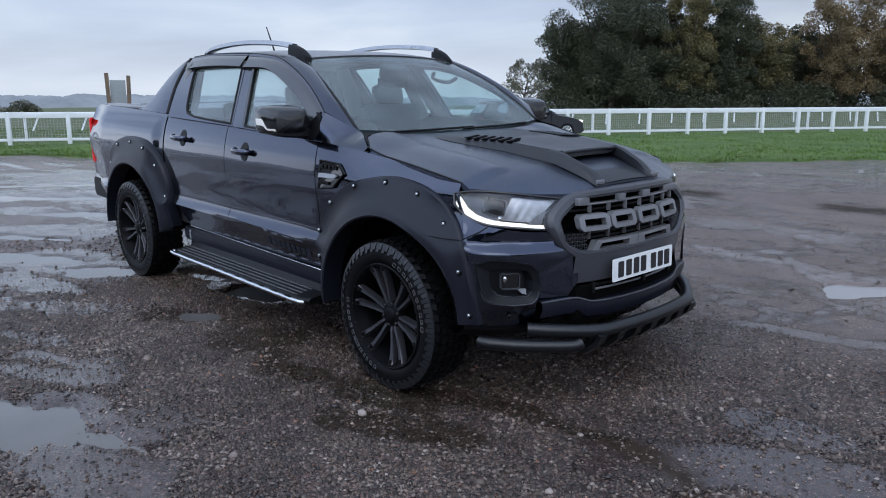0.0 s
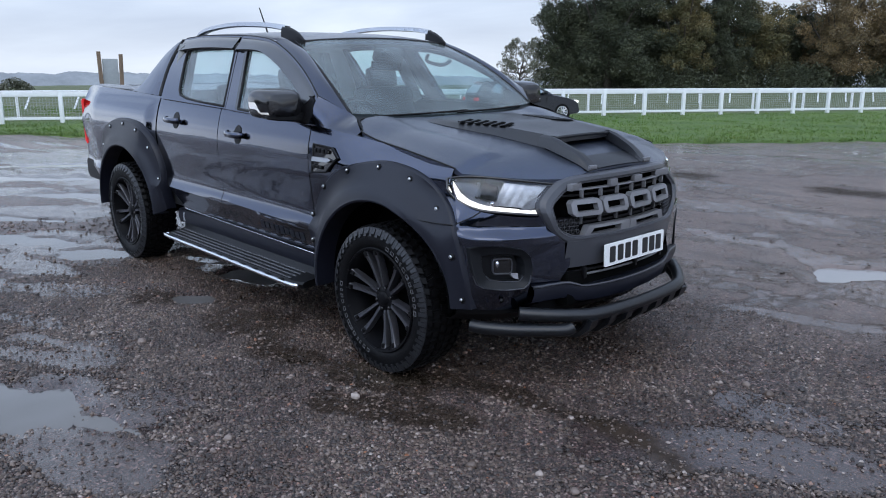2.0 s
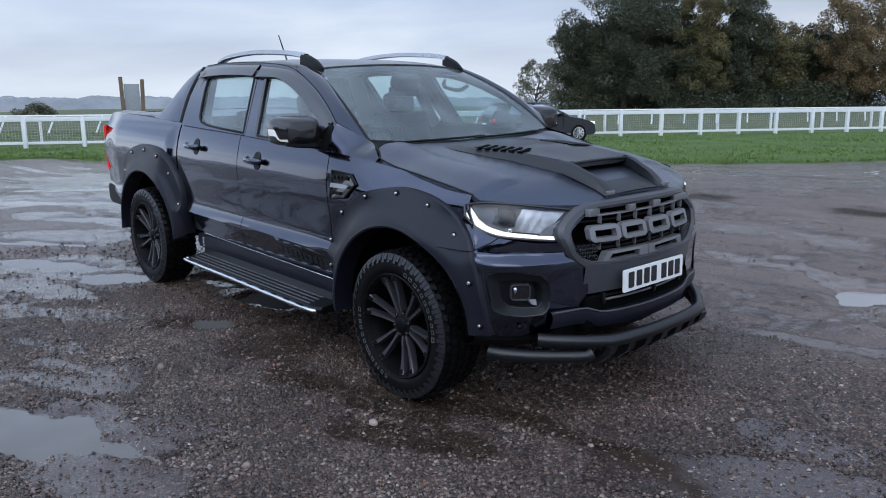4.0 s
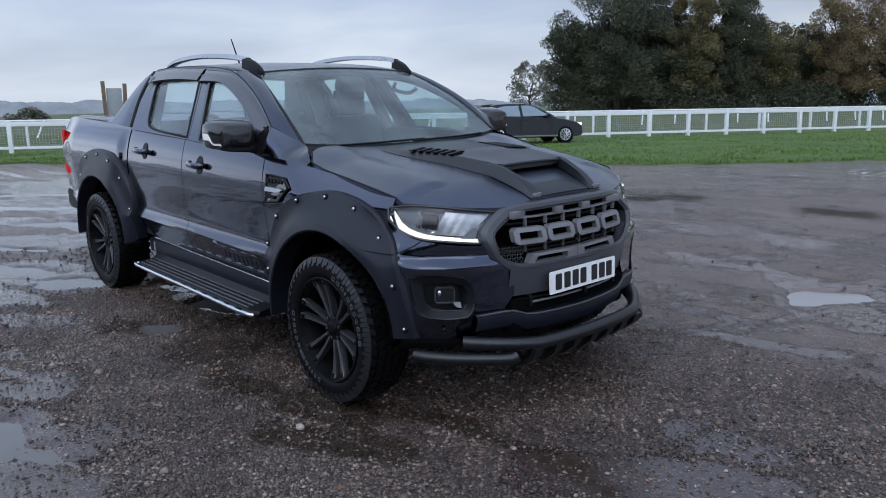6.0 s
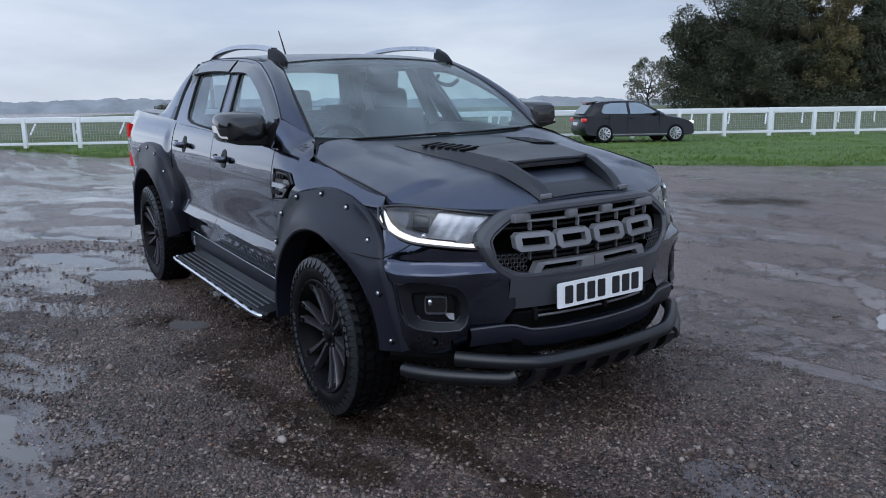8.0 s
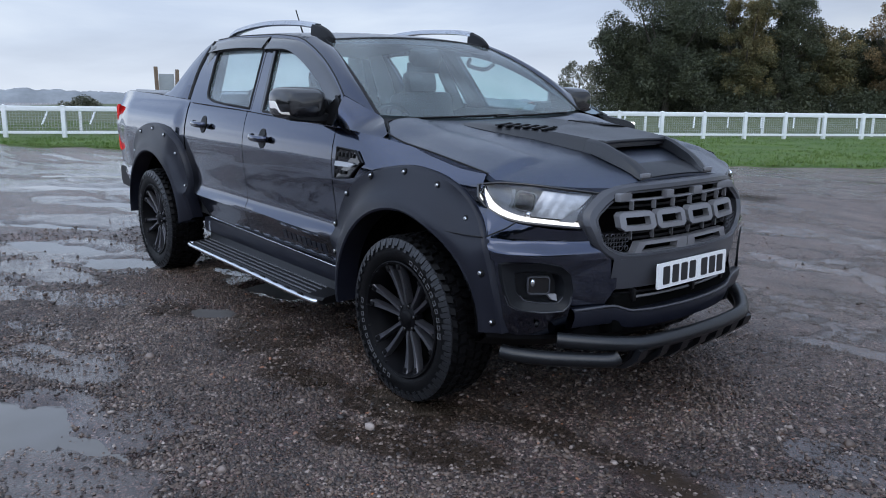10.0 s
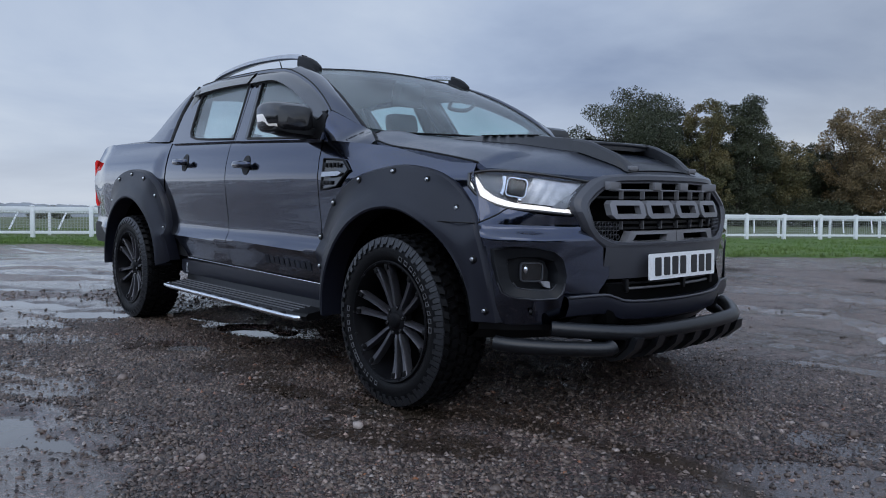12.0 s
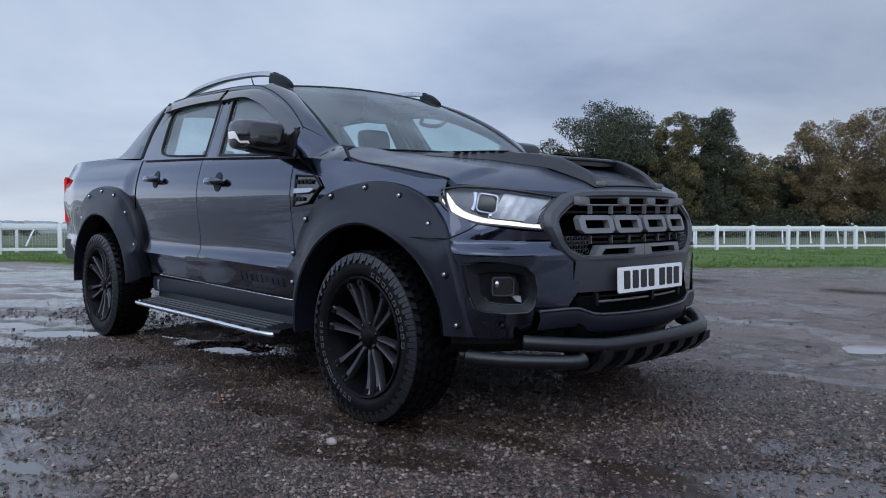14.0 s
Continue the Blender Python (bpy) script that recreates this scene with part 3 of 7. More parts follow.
    tube(bm, curve([(-2.45, s * 1.002, 0.322), (-2.40, s * 1.034, 0.320), (-1.6, s * 1.036, 0.317), (-0.80, s * 1.034, 0.312), (-0.70, s * 1.004, 0.312)], 6), 0.015, 8)
    part("bright_edge", bm, M["chrome"], board, "bright chrome edge strip")
    bm = bmesh.new()
    box(bm, (-2.46, s * 0.865, 0.43), (0.025, 0.03, 0.07), bevel=0.005)
    part("bracket", bm, M["silver"], board)

    # tail lamp and rear corner
    for zs, mat, note in (((1.075, 1.09, 1.15, 1.205, 1.222), "lamp_red", "red tail lamp, lit"), ((1.005, 1.02, 1.04, 1.06, 1.07), "smoked", "dark band of the tail lamp"), ((0.825, 0.85, 0.92, 0.985, 1.0), "lamp_red", "red tail lamp, lit")):
        bm = loft([[(x + (0.012 if i in (0, 4) else 0), s * y * (0.992 if i in (0, 4) else 1), z) for x, y in ((-4.380, 0.876), (-4.398, 0.889), (-4.418, 0.884), (-4.436, 0.862), (-4.444, 0.80), (-4.44, 0.74))] for i, z in enumerate(zs)])
        part("tail_lamp", normals(bm), M[mat], truck, note)
    bm = bmesh.new()
    rows = []
    for y, x in ((0.0, -4.56), (0.6, -4.56), (0.80, -4.51), (0.885, -4.42), (0.897, -4.20), (0.893, -3.95)):
        rows.append([(x + 0.03, s * y, 0.52), (x - 0.01, s * y, 0.56), (x - 0.01, s * y, 0.66), (x + 0.02, s * y, 0.69), (x + 0.15, s * y * 0.98, 0.69)])
    part("rear_bumper", normals(loft(rows)), M["black"], truck)

    # door mirror
    bm = bmesh.new()
    rows = []
    for x, ky, kz, cz in ((-0.925, 0.86, 0.84, 1.333), (-0.915, 0.93, 0.93, 1.334), (-0.89, 0.98, 0.98, 1.335), (-0.845, 1.0, 1.0, 1.335), (-0.79, 0.97, 0.96, 1.333), (-0.750, 0.90, 0.88, 1.330), (-0.728, 0.76, 0.74, 1.328), (-0.718, 0.45, 0.45, 1.328)):
        rows.append([(x, s * (1.020 + 0.130 * ky * a), cz + 0.002 + 0.082 * kz * b) for a, b in [(math.copysign(abs(math.cos(t)) ** 0.45, math.cos(t)), math.copysign(abs(math.sin(t)) ** 0.52, math.sin(t))) for t in np.linspace(0, 2 * math.pi, 29)[:-1]]])
    loft(rows, bm, close=True, caps=True)
    mirror = part("door_mirror", normals(bm), M["gloss_black"], truck, "gloss black door mirror")
    bm = bmesh.new()
    rows = [[(x, s * y, z) for y, z in ((0.86, 1.235), (0.94, 1.236), (1.05, 1.246), (1.128, 1.268), (1.128, 1.286), (1.02, 1.284), (0.86, 1.290))] for x in (-0.90, -0.86, -0.76, -0.73)]
    for i, r in enumerate(rows):
        if i in (0, 3):
            rows[i] = [(x, y, lerp(z, 1.272, 0.35)) for x, y, z in r]
    part("mirror_foot", normals(loft(rows, close=True, caps=True)), M["black"], mirror)
    bm = bmesh.new()
    rows = []
    for t in np.linspace(0, 1, 11):
        x = lerp(-0.735, -0.895, t)
        y = float(np.interp(-x, (0.718, 0.728, 0.750, 0.79, 0.845, 0.89, 0.915), (1.080, 1.119, 1.137, 1.146, 1.150, 1.1474, 1.141))) + 0.003
        rows.append([(x, s * (y - 0.012 * (1 - h) ** 2), 1.282 + h * (0.014 + 0.052 * smooth(0.28, 0.60, t))) for h in (0, 0.5, 1)])
    part("indicator", normals(thick(loft(rows), (0, -s, 0), 0.02)), M["lamp_clear"], mirror, "clear mirror indicator")
    bm = bmesh.new()
    prism(bm, [(-0.82, 1.240), (-0.668, 1.232), (-0.662, 1.30), (-0.672, 1.352), (-0.715, 1.378), (-0.82, 1.36)], lambda a, b, d: (a, s * (0.918 - 0.40 * (b - 1.235) - d), b), 0.05)
    part("mirror_base", normals(bm), M["black"], mirror)

# ---- cab ----
def glass_y(z):
    return 0.886 - 0.455 * (z - 1.27) - 0.10 * max(0.0, z - 1.45) ** 2 * 4


def on_side(s, off=0.0):
    return lambda a, b, d: (a, s * (glass_y(b) + off - d), b)


ws_bot = [(-0.395 - 0.110 * (y / 0.745) ** 2, y, 1.258 + 0.027 * (y / 0.745) ** 2) for y in np.linspace(-0.745, 0.745, 15)]
ws_top = [(-1.185 - 0.045 * (y / 0.612) ** 2, y, 1.704 - 0.028 * (y / 0.612) ** 2) for y in np.linspace(-0.612, 0.612, 15)]
rows = []
for v in np.linspace(0, 1, 9):
    rows.append([Vector(a).lerp(Vector(b), v) + Vector((0.022, 0.018 * a[1] / 0.745, 0.026)) * (4 * v * (1 - v)) for a, b in zip(ws_bot, ws_top)])
screen = part("windscreen", normals(loft(rows)), M["screen"], truck, "rain-dappled windscreen")
# dark band round the glass
bm = bmesh.new()
edge = [rows[k][0] for k in range(9)] + [p for p in rows[8][1:]] + [rows[k][-1] for k in range(7, -1, -1)]
tube(bm, [Vector(p) + Vector((-0.004, 0, -0.004)) for p in edge], 0.012, 6)
part("screen_seal", bm, M["seal"], screen)
# cowl under the glass, with wipers
bm = loft([[(x + 0.12, y * 1.02, z - 0.085) for x, y, z in ws_bot], [(x + 0.05, y * 1.02, z - 0.030) for x, y, z in ws_bot], [(x - 0.03, y * 1.01, z + 0.002) for x, y, z in ws_bot]])
part("cowl", normals(bm), M["black"], truck)
for wy0, wy1 in ((-0.62, 0.05), (-0.05, 0.60)):
    bm = bmesh.new()
    tube(bm, curve([(-0.385 - 0.11 * (wy0 / 0.745) ** 2, wy0, 1.266), (-0.40, lerp(wy0, wy1, 0.5), 1.270), (-0.40 - 0.10 * (wy1 / 0.745) ** 2, wy1, 1.274)], 6), 0.006, 6)
    part("wiper", bm, M["black"], truck)

# line where the roof meets the door frames and the pillar
EDGE_X = (-2.72, -2.66, -2.40, -2.13, -1.80, -1.60, -1.43, -1.32, -1.219, -1.0, -0.86, -0.755, -0.66)
EDGE_Z = (1.690, 1.722, 1.738, 1.737, 1.729, 1.718, 1.700, 1.678, 1.648, 1.567, 1.500, 1.442, 1.378)
roof_edge = lambda x: float(np.interp(x, EDGE_X, EDGE_Z))
ROOF_X = (-1.20, -1.32, -1.55, -1.90, -2.25, -2.55, -2.72, -2.78)
ROOF_Z = (1.700, 1.724, 1.748, 1.760, 1.752, 1.728, 1.700, 1.672)
rows = []
for x in np.linspace(-1.195, -2.78, 30):
    z0 = float(np.interp(-x, [-v for v in ROOF_X], ROOF_Z))
    ze = roof_edge(min(-1.30, x)) + 0.004
    half = glass_y(ze) + 0.006 - 0.03 * smooth(-2.62, -2.78, x)
    row = []
    for k in range(33):
        t = -1 + k / 16
        bow = -0.045 * smooth(-1.55, -1.2, x) * t * t
        row.append((x + bow, half * t, lerp(z0, min(z0, ze), abs(t) ** 2.4) - 0.010 * smooth(0.93, 1.0, abs(t))))
    rows.append(row)
part("roof", normals(thick(loft(rows), (0, 0, -1), 0.03)), M["beaded"], truck)

for s in (-1, 1):
    # A pillar: a rounded strip between screen and door frame
    a_in = curve([(-0.505, 0.746, 1.284), (-0.660, 0.728, 1.392), (-0.842, 0.702, 1.506), (-1.03, 0.662, 1.606), (-1.240, 0.614, 1.684)], 8)
    a_out = curve([(x, glass_y(roof_edge(x)) + 0.010, roof_edge(x)) for x in (-0.664, -0.80, -0.97, -1.16, -1.34)], 8)
    strip = []
    for f, o in ((-0.03, -0.03), (0.0, 0.0), (0.12, 0.010), (0.35, 0.017), (0.6, 0.017), (0.85, 0.009), (1.0, 0.0), (1.02, -0.03)):
        swell = [o * (0.15 + 0.85 * smooth(0.0, 0.35, i / (len(a_in) - 1))) for i in range(len(a_in))]
        strip.append([(lerp(a.x, b.x, f) + w * 0.5, s * (lerp(a.y, b.y, f) + w * 0.5), lerp(a.z, b.z, f) + w * 0.7) for a, b, w in zip(a_in, a_out, swell)])
    part("a_pillar", normals(loft(strip)), M["paint"], truck)
    bm = bmesh.new()
    tube(bm, [(q.x, s * (q.y + 0.002), q.z - 0.004) for q in a_out] + [(x, s * (glass_y(roof_edge(x)) + 0.010), roof_edge(x) - 0.004) for x in np.linspace(-1.45, -2.64, 14)], 0.0045, 6)
    part("roof_gap", bm, M["seal"], truck)
    # cab corner between the wing, the pillar and the bonnet
    outer_l = [(x, body_y(x, wing_top(x)) - 0.001, wing_top(x)) for x in (-0.664, -0.60, -0.52, -0.44, -0.36, -0.29)]
    inner_l = [(-0.664, 0.846, 1.376), (-0.585, 0.797, 1.334), (-0.500, 0.750, 1.287), (-0.430, 0.765, 1.266), (-0.372, 0.800, 1.247), (-0.292, 0.838, 1.206)]
    lines = []
    for p0, p1 in zip(outer_l, inner_l):
        row = []
        for t in np.linspace(0, 1, 9):
            bulge = 4 * t * (1 - t) * 0.10 * (p1[2] - p0[2])
            row.append((lerp(p0[0], p1[0], t), s * (lerp(p0[1], p1[1], t) + bulge), lerp(p0[2], p1[2], t) + bulge * 0.5))
        lines.append(row)
    part("wing_corner", normals(loft([curve([ln[i] for ln in lines], 4) for i in range(9)])), M["paint"], truck)

    # door window frames
    doors = [o for o in truck.children if o.name.split(".")[0] in ("front_door", "rear_door")][-2:] if s == 1 else [o for o in truck.children if o.name.split(".")[0] in ("front_door", "rear_door")][:2]
    fd, rd = doors
    rim = lambda x0, x1, n: [(x, roof_edge(x) - 0.004) for x in np.linspace(x0, x1, n)]
    f_out = [(-1.652, 1.262), (-1.800, 1.700)] + rim(-1.805, -0.67, 15) + [(-0.664, 1.226)]
    f_in = [(-1.496, 1.268), (-1.640, 1.628), (-1.476, 1.626), (-1.340, 1.600), (-1.219, 1.566), (-1.10, 1.522), (-0.945, 1.455), (-0.830, 1.392), (-0.745, 1.330), (-0.735, 1.238)]
    bm = bmesh.new()
    prism(bm, f_out, on_side(s, 0.010), 0.035, [f_in])
    part("window_frame", normals(bm), M["paint"], fd)
    r_out = [(-1.660, 1.264), (-1.806, 1.700)] + rim(-1.812, -2.64, 9) + [(-2.700, 1.660), (-2.712, 1.500), (-2.694, 1.292)]
    r_in = [(-1.690, 1.276), (-1.822, 1.640), (-2.10, 1.650), (-2.40, 1.645), (-2.520, 1.630), (-2.485, 1.540), (-2.440, 1.420), (-2.412, 1.358), (-2.370, 1.324), (-2.26, 1.304), (-2.05, 1.291)]
    bm = bmesh.new()
    prism(bm, r_out, on_side(s, 0.009), 0.035, [r_in])
    part("window_frame", normals(bm), M["paint"], rd)
    for dd, ring in ((fd, f_in), (rd, r_in)):
        bm = bmesh.new()
        bm.faces.new([bm.verts.new(on_side(s, -0.004)(a, b, 0)) for a, b in ring])
        pane = part("window_pane", bm, M["pane"], dd, smooth=False)
        bm = bmesh.new()
        tube(bm, [(a, s * (glass_y(b) + 0.006), b) for a, b in ring + ring[:1]], 0.009, 6)
        part("window_seal", bm, M["seal"], dd)
    bm = bmesh.new()
    prism(bm, [(-1.502, 1.272), (-1.642, 1.622), (-1.668, 1.622), (-1.530, 1.272)], on_side(s, 0.013), 0.02)
    part("pillar_cover", normals(bm), M["gloss_black"], fd)
    # smoked wind deflectors: visors from the roof line down over the window tops
    for dd, low in ((fd, ((-1.770, 1.634), (-1.64, 1.634), (-1.48, 1.626), (-1.34, 1.594), (-1.22, 1.556), (-1.10, 1.512), (-0.945, 1.444), (-0.83, 1.382), (-0.742, 1.328))),
                    (rd, ((-2.640, 1.628), (-2.52, 1.640), (-2.35, 1.648), (-2.15, 1.650), (-1.95, 1.646), (-1.815, 1.640)))):
        lo_l = curve([(a, 0, b) for a, b in low], 4)
        n = len(lo_l)
        hi_l = []
        for i, q in enumerate(lo_l):
            t = i / (n - 1)
            hx = q.x + (0.045 * smooth(0.35, 0.8, t) if dd is fd else 0.0)
            hi_l.append((hx, roof_edge(hx) - (0.020 if dd is fd else 0.014)))
        strip = []
        for f, oy in ((1.0, 0.008), (0.94, 0.016), (0.6, 0.024), (0.25, 0.030), (0.03, 0.034), (0.0, 0.032), (0.03, 0.027), (0.5, 0.018)):
            strip.append([(lerp(q.x, h[0], f), s * (glass_y(lerp(q.z, h[1], f)) + oy), lerp(q.z, h[1], f)) for q, h in zip(lo_l, hi_l)])
        part("wind_deflector", normals(loft(strip)), M["smoked"], dd, "smoked black wind deflector")
        bm = bmesh.new()
        tube(bm, [(q.x, s * (glass_y(q.z) + 0.012), q.z - 0.004) for q in (lo_l if dd is rd else lo_l[:10])], 0.008, 6)
        part("deflector_gap", bm, M["seal"], dd)

    # sail of the sports bar, behind the cab
    out = curve([(-2.70, 0, 1.716), (-2.80, 0, 1.690), (-2.91, 0, 1.620), (-3.02, 0, 1.510), (-3.12, 0, 1.410), (-3.22, 0, 1.350), (-3.34, 0, 1.332)], 5)
    inn = curve([(-2.685, 0, 1.706), (-2.715, 0, 1.64), (-2.732, 0, 1.56), (-2.735, 0, 1.48), (-2.728, 0, 1.40), (-2.718, 0, 1.34), (-2.712, 0, 1.308)], 5)
    strip = []
    for f, dy in ((0.0, -0.06), (0.0, -0.006), (0.04, 0.006), (0.30, 0.012), (0.75, 0.008), (0.95, -0.006), (1.0, -0.03), (1.0, -0.14)):
        strip.append([(lerp(a.x, b.x, f), s * (glass_y(lerp(a.z, b.z, f)) + dy), lerp(a.z, b.z, f)) for a, b in zip(inn, out)])
    part("sports_bar_sail", normals(loft(strip)), M["paint"], truck)
    bm = bmesh.new()
    tube(bm, [(q.x + 0.010, s * (glass_y(q.z) + 0.006), q.z) for q in inn], 0.014, 6)
    part("sail_seal", bm, M["seal"], truck)

    # roof rail: silver bar on black feet
    c = curve([(-2.58, 0.605, 1.722), (-2.40, 0.608, 1.772), (-2.0, 0.612, 1.798), (-1.62, 0.608, 1.789), (-1.40, 0.600, 1.768), (-1.27, 0.594, 1.735), (-1.18, 0.588, 1.686)], 6)
    bm = bmesh.new()
    strip = [[(q.x, s * (q.y + a), q.z + b) for q in c[2:-10]] for a, b in ((-0.026, -0.012), (-0.020, 0.014), (0.014, 0.016), (0.030, -0.010), (0.012, -0.018))]
    loft(strip + strip[:1], bm)
    rail = part("roof_rail", normals(bm), M["silver"], truck, "silver roof rail on black feet")
    for seg in (c[:4], c[-12:]):
        bm = bmesh.new()
        n = len(seg) - 1
        ends = [(i / n if seg[0].x > -2 else 1 - i / n) ** 2 for i in range(n + 1)]
        loft([[(q.x, s * (q.y + a * (1 - 0.7 * t)), q.z + (b * (1 - t) if b > -0.05 else b)) for a, b in ((-0.028, -0.055), (-0.022, 0.006), (-0.014, 0.010), (0.010, 0.012), (0.022, 0.006), (0.030, -0.008), (0.034, -0.055))] for q, t in zip(seg, ends)], bm, close=True, caps=True)
        part("rail_foot", normals(bm), M["black"], rail)

# back of the cab, floor of the cab and the bed
bm = bmesh.new()
prism(bm, [(-0.74, 1.28), (0.74, 1.28), (0.64, 1.68), (-0.64, 1.68)], lambda a, b, d: (-2.745 - 0.1 * (1.68 - b) * 0 + d, a, b), 0.03, [[(-0.66, 1.34), (0.66, 1.34), (0.58, 1.645), (-0.58, 1.645)]])
back = part("cab_back", normals(bm), M["black"], truck)
bm = bmesh.new()
bm.faces.new([bm.verts.new((-2.732, a, b)) for a, b in ((-0.66, 1.34), (0.66, 1.34), (0.58, 1.645), (-0.58, 1.645))])
part("rear_window", bm, M["pane"], back, smooth=False)
bm = bmesh.new()
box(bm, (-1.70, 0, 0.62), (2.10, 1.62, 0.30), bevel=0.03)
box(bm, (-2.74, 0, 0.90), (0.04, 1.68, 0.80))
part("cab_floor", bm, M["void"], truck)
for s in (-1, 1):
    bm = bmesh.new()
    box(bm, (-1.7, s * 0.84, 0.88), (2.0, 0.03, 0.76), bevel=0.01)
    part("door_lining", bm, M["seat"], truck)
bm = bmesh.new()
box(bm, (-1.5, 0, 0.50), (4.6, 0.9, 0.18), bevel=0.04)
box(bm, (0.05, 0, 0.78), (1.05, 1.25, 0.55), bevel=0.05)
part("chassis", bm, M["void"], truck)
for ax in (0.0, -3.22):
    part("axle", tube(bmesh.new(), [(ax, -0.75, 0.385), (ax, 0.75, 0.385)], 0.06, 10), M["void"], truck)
# bed cover: ribbed shutter
bm = bmesh.new()
box(bm, (-3.60, 0, 1.05), (1.60, 1.60, 0.45), bevel=0.03)
bed = part("bed_tub", bm, M["void"], truck)
for k in range(20):
    bm = bmesh.new()
    box(bm, (-4.30 + k * 0.072, 0, 1.318), (0.066, 1.46, 0.022), bevel=0.008)
    part("shutter_slat", bm, M["tray"], bed)
for s in (-1, 1):
    bm = bmesh.new()
    for k in range(2):
        box(bm, (-3.62, s * (0.735 + 0.055 * k), 1.343 - 0.008 * k), (1.26, 0.05, 0.022), bevel=0.007)
    cap = part("bed_rail_cap", bm, M["tray"], truck, "pale aluminium rail of the load bed cover")
    for k in range(5):
        part("clip", box(bmesh.new(), (-4.12 + k * 0.25, s * 0.800, 1.338), (0.045, 0.022, 0.014), bevel=0.004), M["black"], cap)
bm = loft([[(-4.42 + 0.02 * (z > 1.3), y, z) for z in (0.68, 0.9, 1.2, 1.335)] for y in np.linspace(-0.76, 0.76, 9)])
part("tailgate", normals(thick(bm, (1, 0, 0), 0.04)), M["paint"], truck)
# aerial
bm = bmesh.new()
tube(bm, [(-2.53, -0.03, 1.728), (-2.56, -0.03, 1.775), (-2.63, -0.05, 1.96)], [0.014, 0.007, 0.004], 6)
part("aerial", bm, M["black"], truck)

# ---- inside the cab ----
for sy in (-0.37, 0.37):
    for sx, rake in ((-1.52, 0.22), (-2.42, 0.26)):
        seat = part("seat_cushion", box(bmesh.new(), (sx + 0.22, sy, 0.84), (0.50, 0.50, 0.18), bevel=0.05), M["seat"], truck)
        rot = Matrix.Rotation(-rake, 4, "Y")
        low = 0.14 if sx < -2 else 0.03
        part("backrest", box(bmesh.new(), (sx - 0.05, sy, 1.12 - low), (0.15, 0.48, 0.58), rot, 0.06), M["seat"], seat)
        part("headrest", box(bmesh.new(), (sx - 0.12, sy, 1.475 - low * 1.2), (0.10, 0.25, 0.16), rot, 0.05), M["seat"], seat)
rows = []
for y in np.linspace(-0.78, 0.78, 13):
    hump = 0.045 * math.exp(-((y + 0.37) / 0.2) ** 2)
    rows.append([(-0.46 - 0.25 * (y / 0.78) ** 2, y, 1.20), (-0.66, y, 1.205 + hump * 0.5), (-0.86, y, 1.19 + hump), (-0.92, y, 1.12), (-0.90, y, 0.80)])
part("dashboard", normals(loft(rows)), M["seat"], truck)
bm = bmesh.new()
rim_pts = [Matrix.Translation((-1.02, -0.37, 1.14)) @ (Matrix.Rotation(radians(-65), 4, "Y") @ Vector((0.19 * math.cos(a), 0.19 * math.sin(a), 0))) for a in np.linspace(0, 2 * math.pi, 25)]
tube(bm, rim_pts, 0.016, 8, caps=False)
for a in (radians(0), radians(90), radians(-90)):
    tube(bm, [Matrix.Translation((-1.02, -0.37, 1.14)) @ (Matrix.Rotation(radians(-65), 4, "Y") @ Vector((q * math.cos(a), q * math.sin(a), 0))) for q in (0.0, 0.18)], 0.014, 6)
box(bm, (-0.99, -0.37, 1.13), (0.06, 0.13, 0.11), Matrix.Rotation(radians(-20), 4, "Y"), 0.02)
part("steering_wheel", bm, M["black"], truck)
bm = bmesh.new()
box(bm, (-1.12, 0.02, 1.595), (0.10, 0.20, 0.10), Matrix.Rotation(radians(30), 4, "Y"), 0.03)
box(bm, (-1.14, 0.02, 1.53), (0.03, 0.24, 0.065), bevel=0.012)
part("rear_view_mirror", bm, M["black"], truck)
part("headlining", normals(loft([[(x, y, float(np.interp(-x, [-v for v in ROOF_X], ROOF_Z)) - 0.055 - 0.03 * (y / 0.64) ** 2) for y in np.linspace(-0.64, 0.64, 7)] for x in np.linspace(-1.25, -2.72, 8)])), M["lining"], truck)
for s in (-1, 1):
    bm = bmesh.new()
    tube(bm, [(-1.72, s * 0.80, 1.25), (-1.84, s * 0.66, 1.66)], 0.045, 8)
    part("inner_pillar", bm, M["lining"], truck)
    bm = bmesh.new()
    tube(bm, [(-2.60, s * 0.78, 1.25), (-2.62, s * 0.66, 1.66)], 0.07, 8)
    part("inner_pillar", bm, M["lining"], truck)
bm = bmesh.new()
tube(bm, curve([(-1.42, 0.64, 1.60), (-1.38, 0.60, 1.555), (-1.22, 0.60, 1.53), (-1.16, 0.63, 1.565)], 5), 0.014, 8)
part("grab_handle", bm, M["badge"], truck)
# ---- nose of the truck ----
def nose(y, z):
    x = float(np.interp(abs(y), NOSE_Y, NOSE_X))
    x -= 0.055 * smooth(0.84, 1.04, z)
    x -= 0.030 * smooth(0.50, 0.40, z)
    x -= 0.10 * smooth(0.72, 0.87, abs(y)) * smooth(0.86, 1.03, z)
    return x


# bonnet
def bonnet_z(x, y):
    e = float(np.interp(x, BONNET_X, BONNET_Z))
    c = float(np.interp(x, (-0.65, -0.40, -0.2, 0.2, 0.5, 0.70, 0.76), (1.268, 1.258, 1.238, 1.200, 1.150, 1.085, 1.050)))
    half = bonnet_half(x)
    t = min(1.0, abs(y) / half)
    z = lerp(c, e, t ** 2.3)
    z += 0.016 * smooth(0.62, 0.74, t) * (1 - smooth(0.80, 0.98, t))
    return z


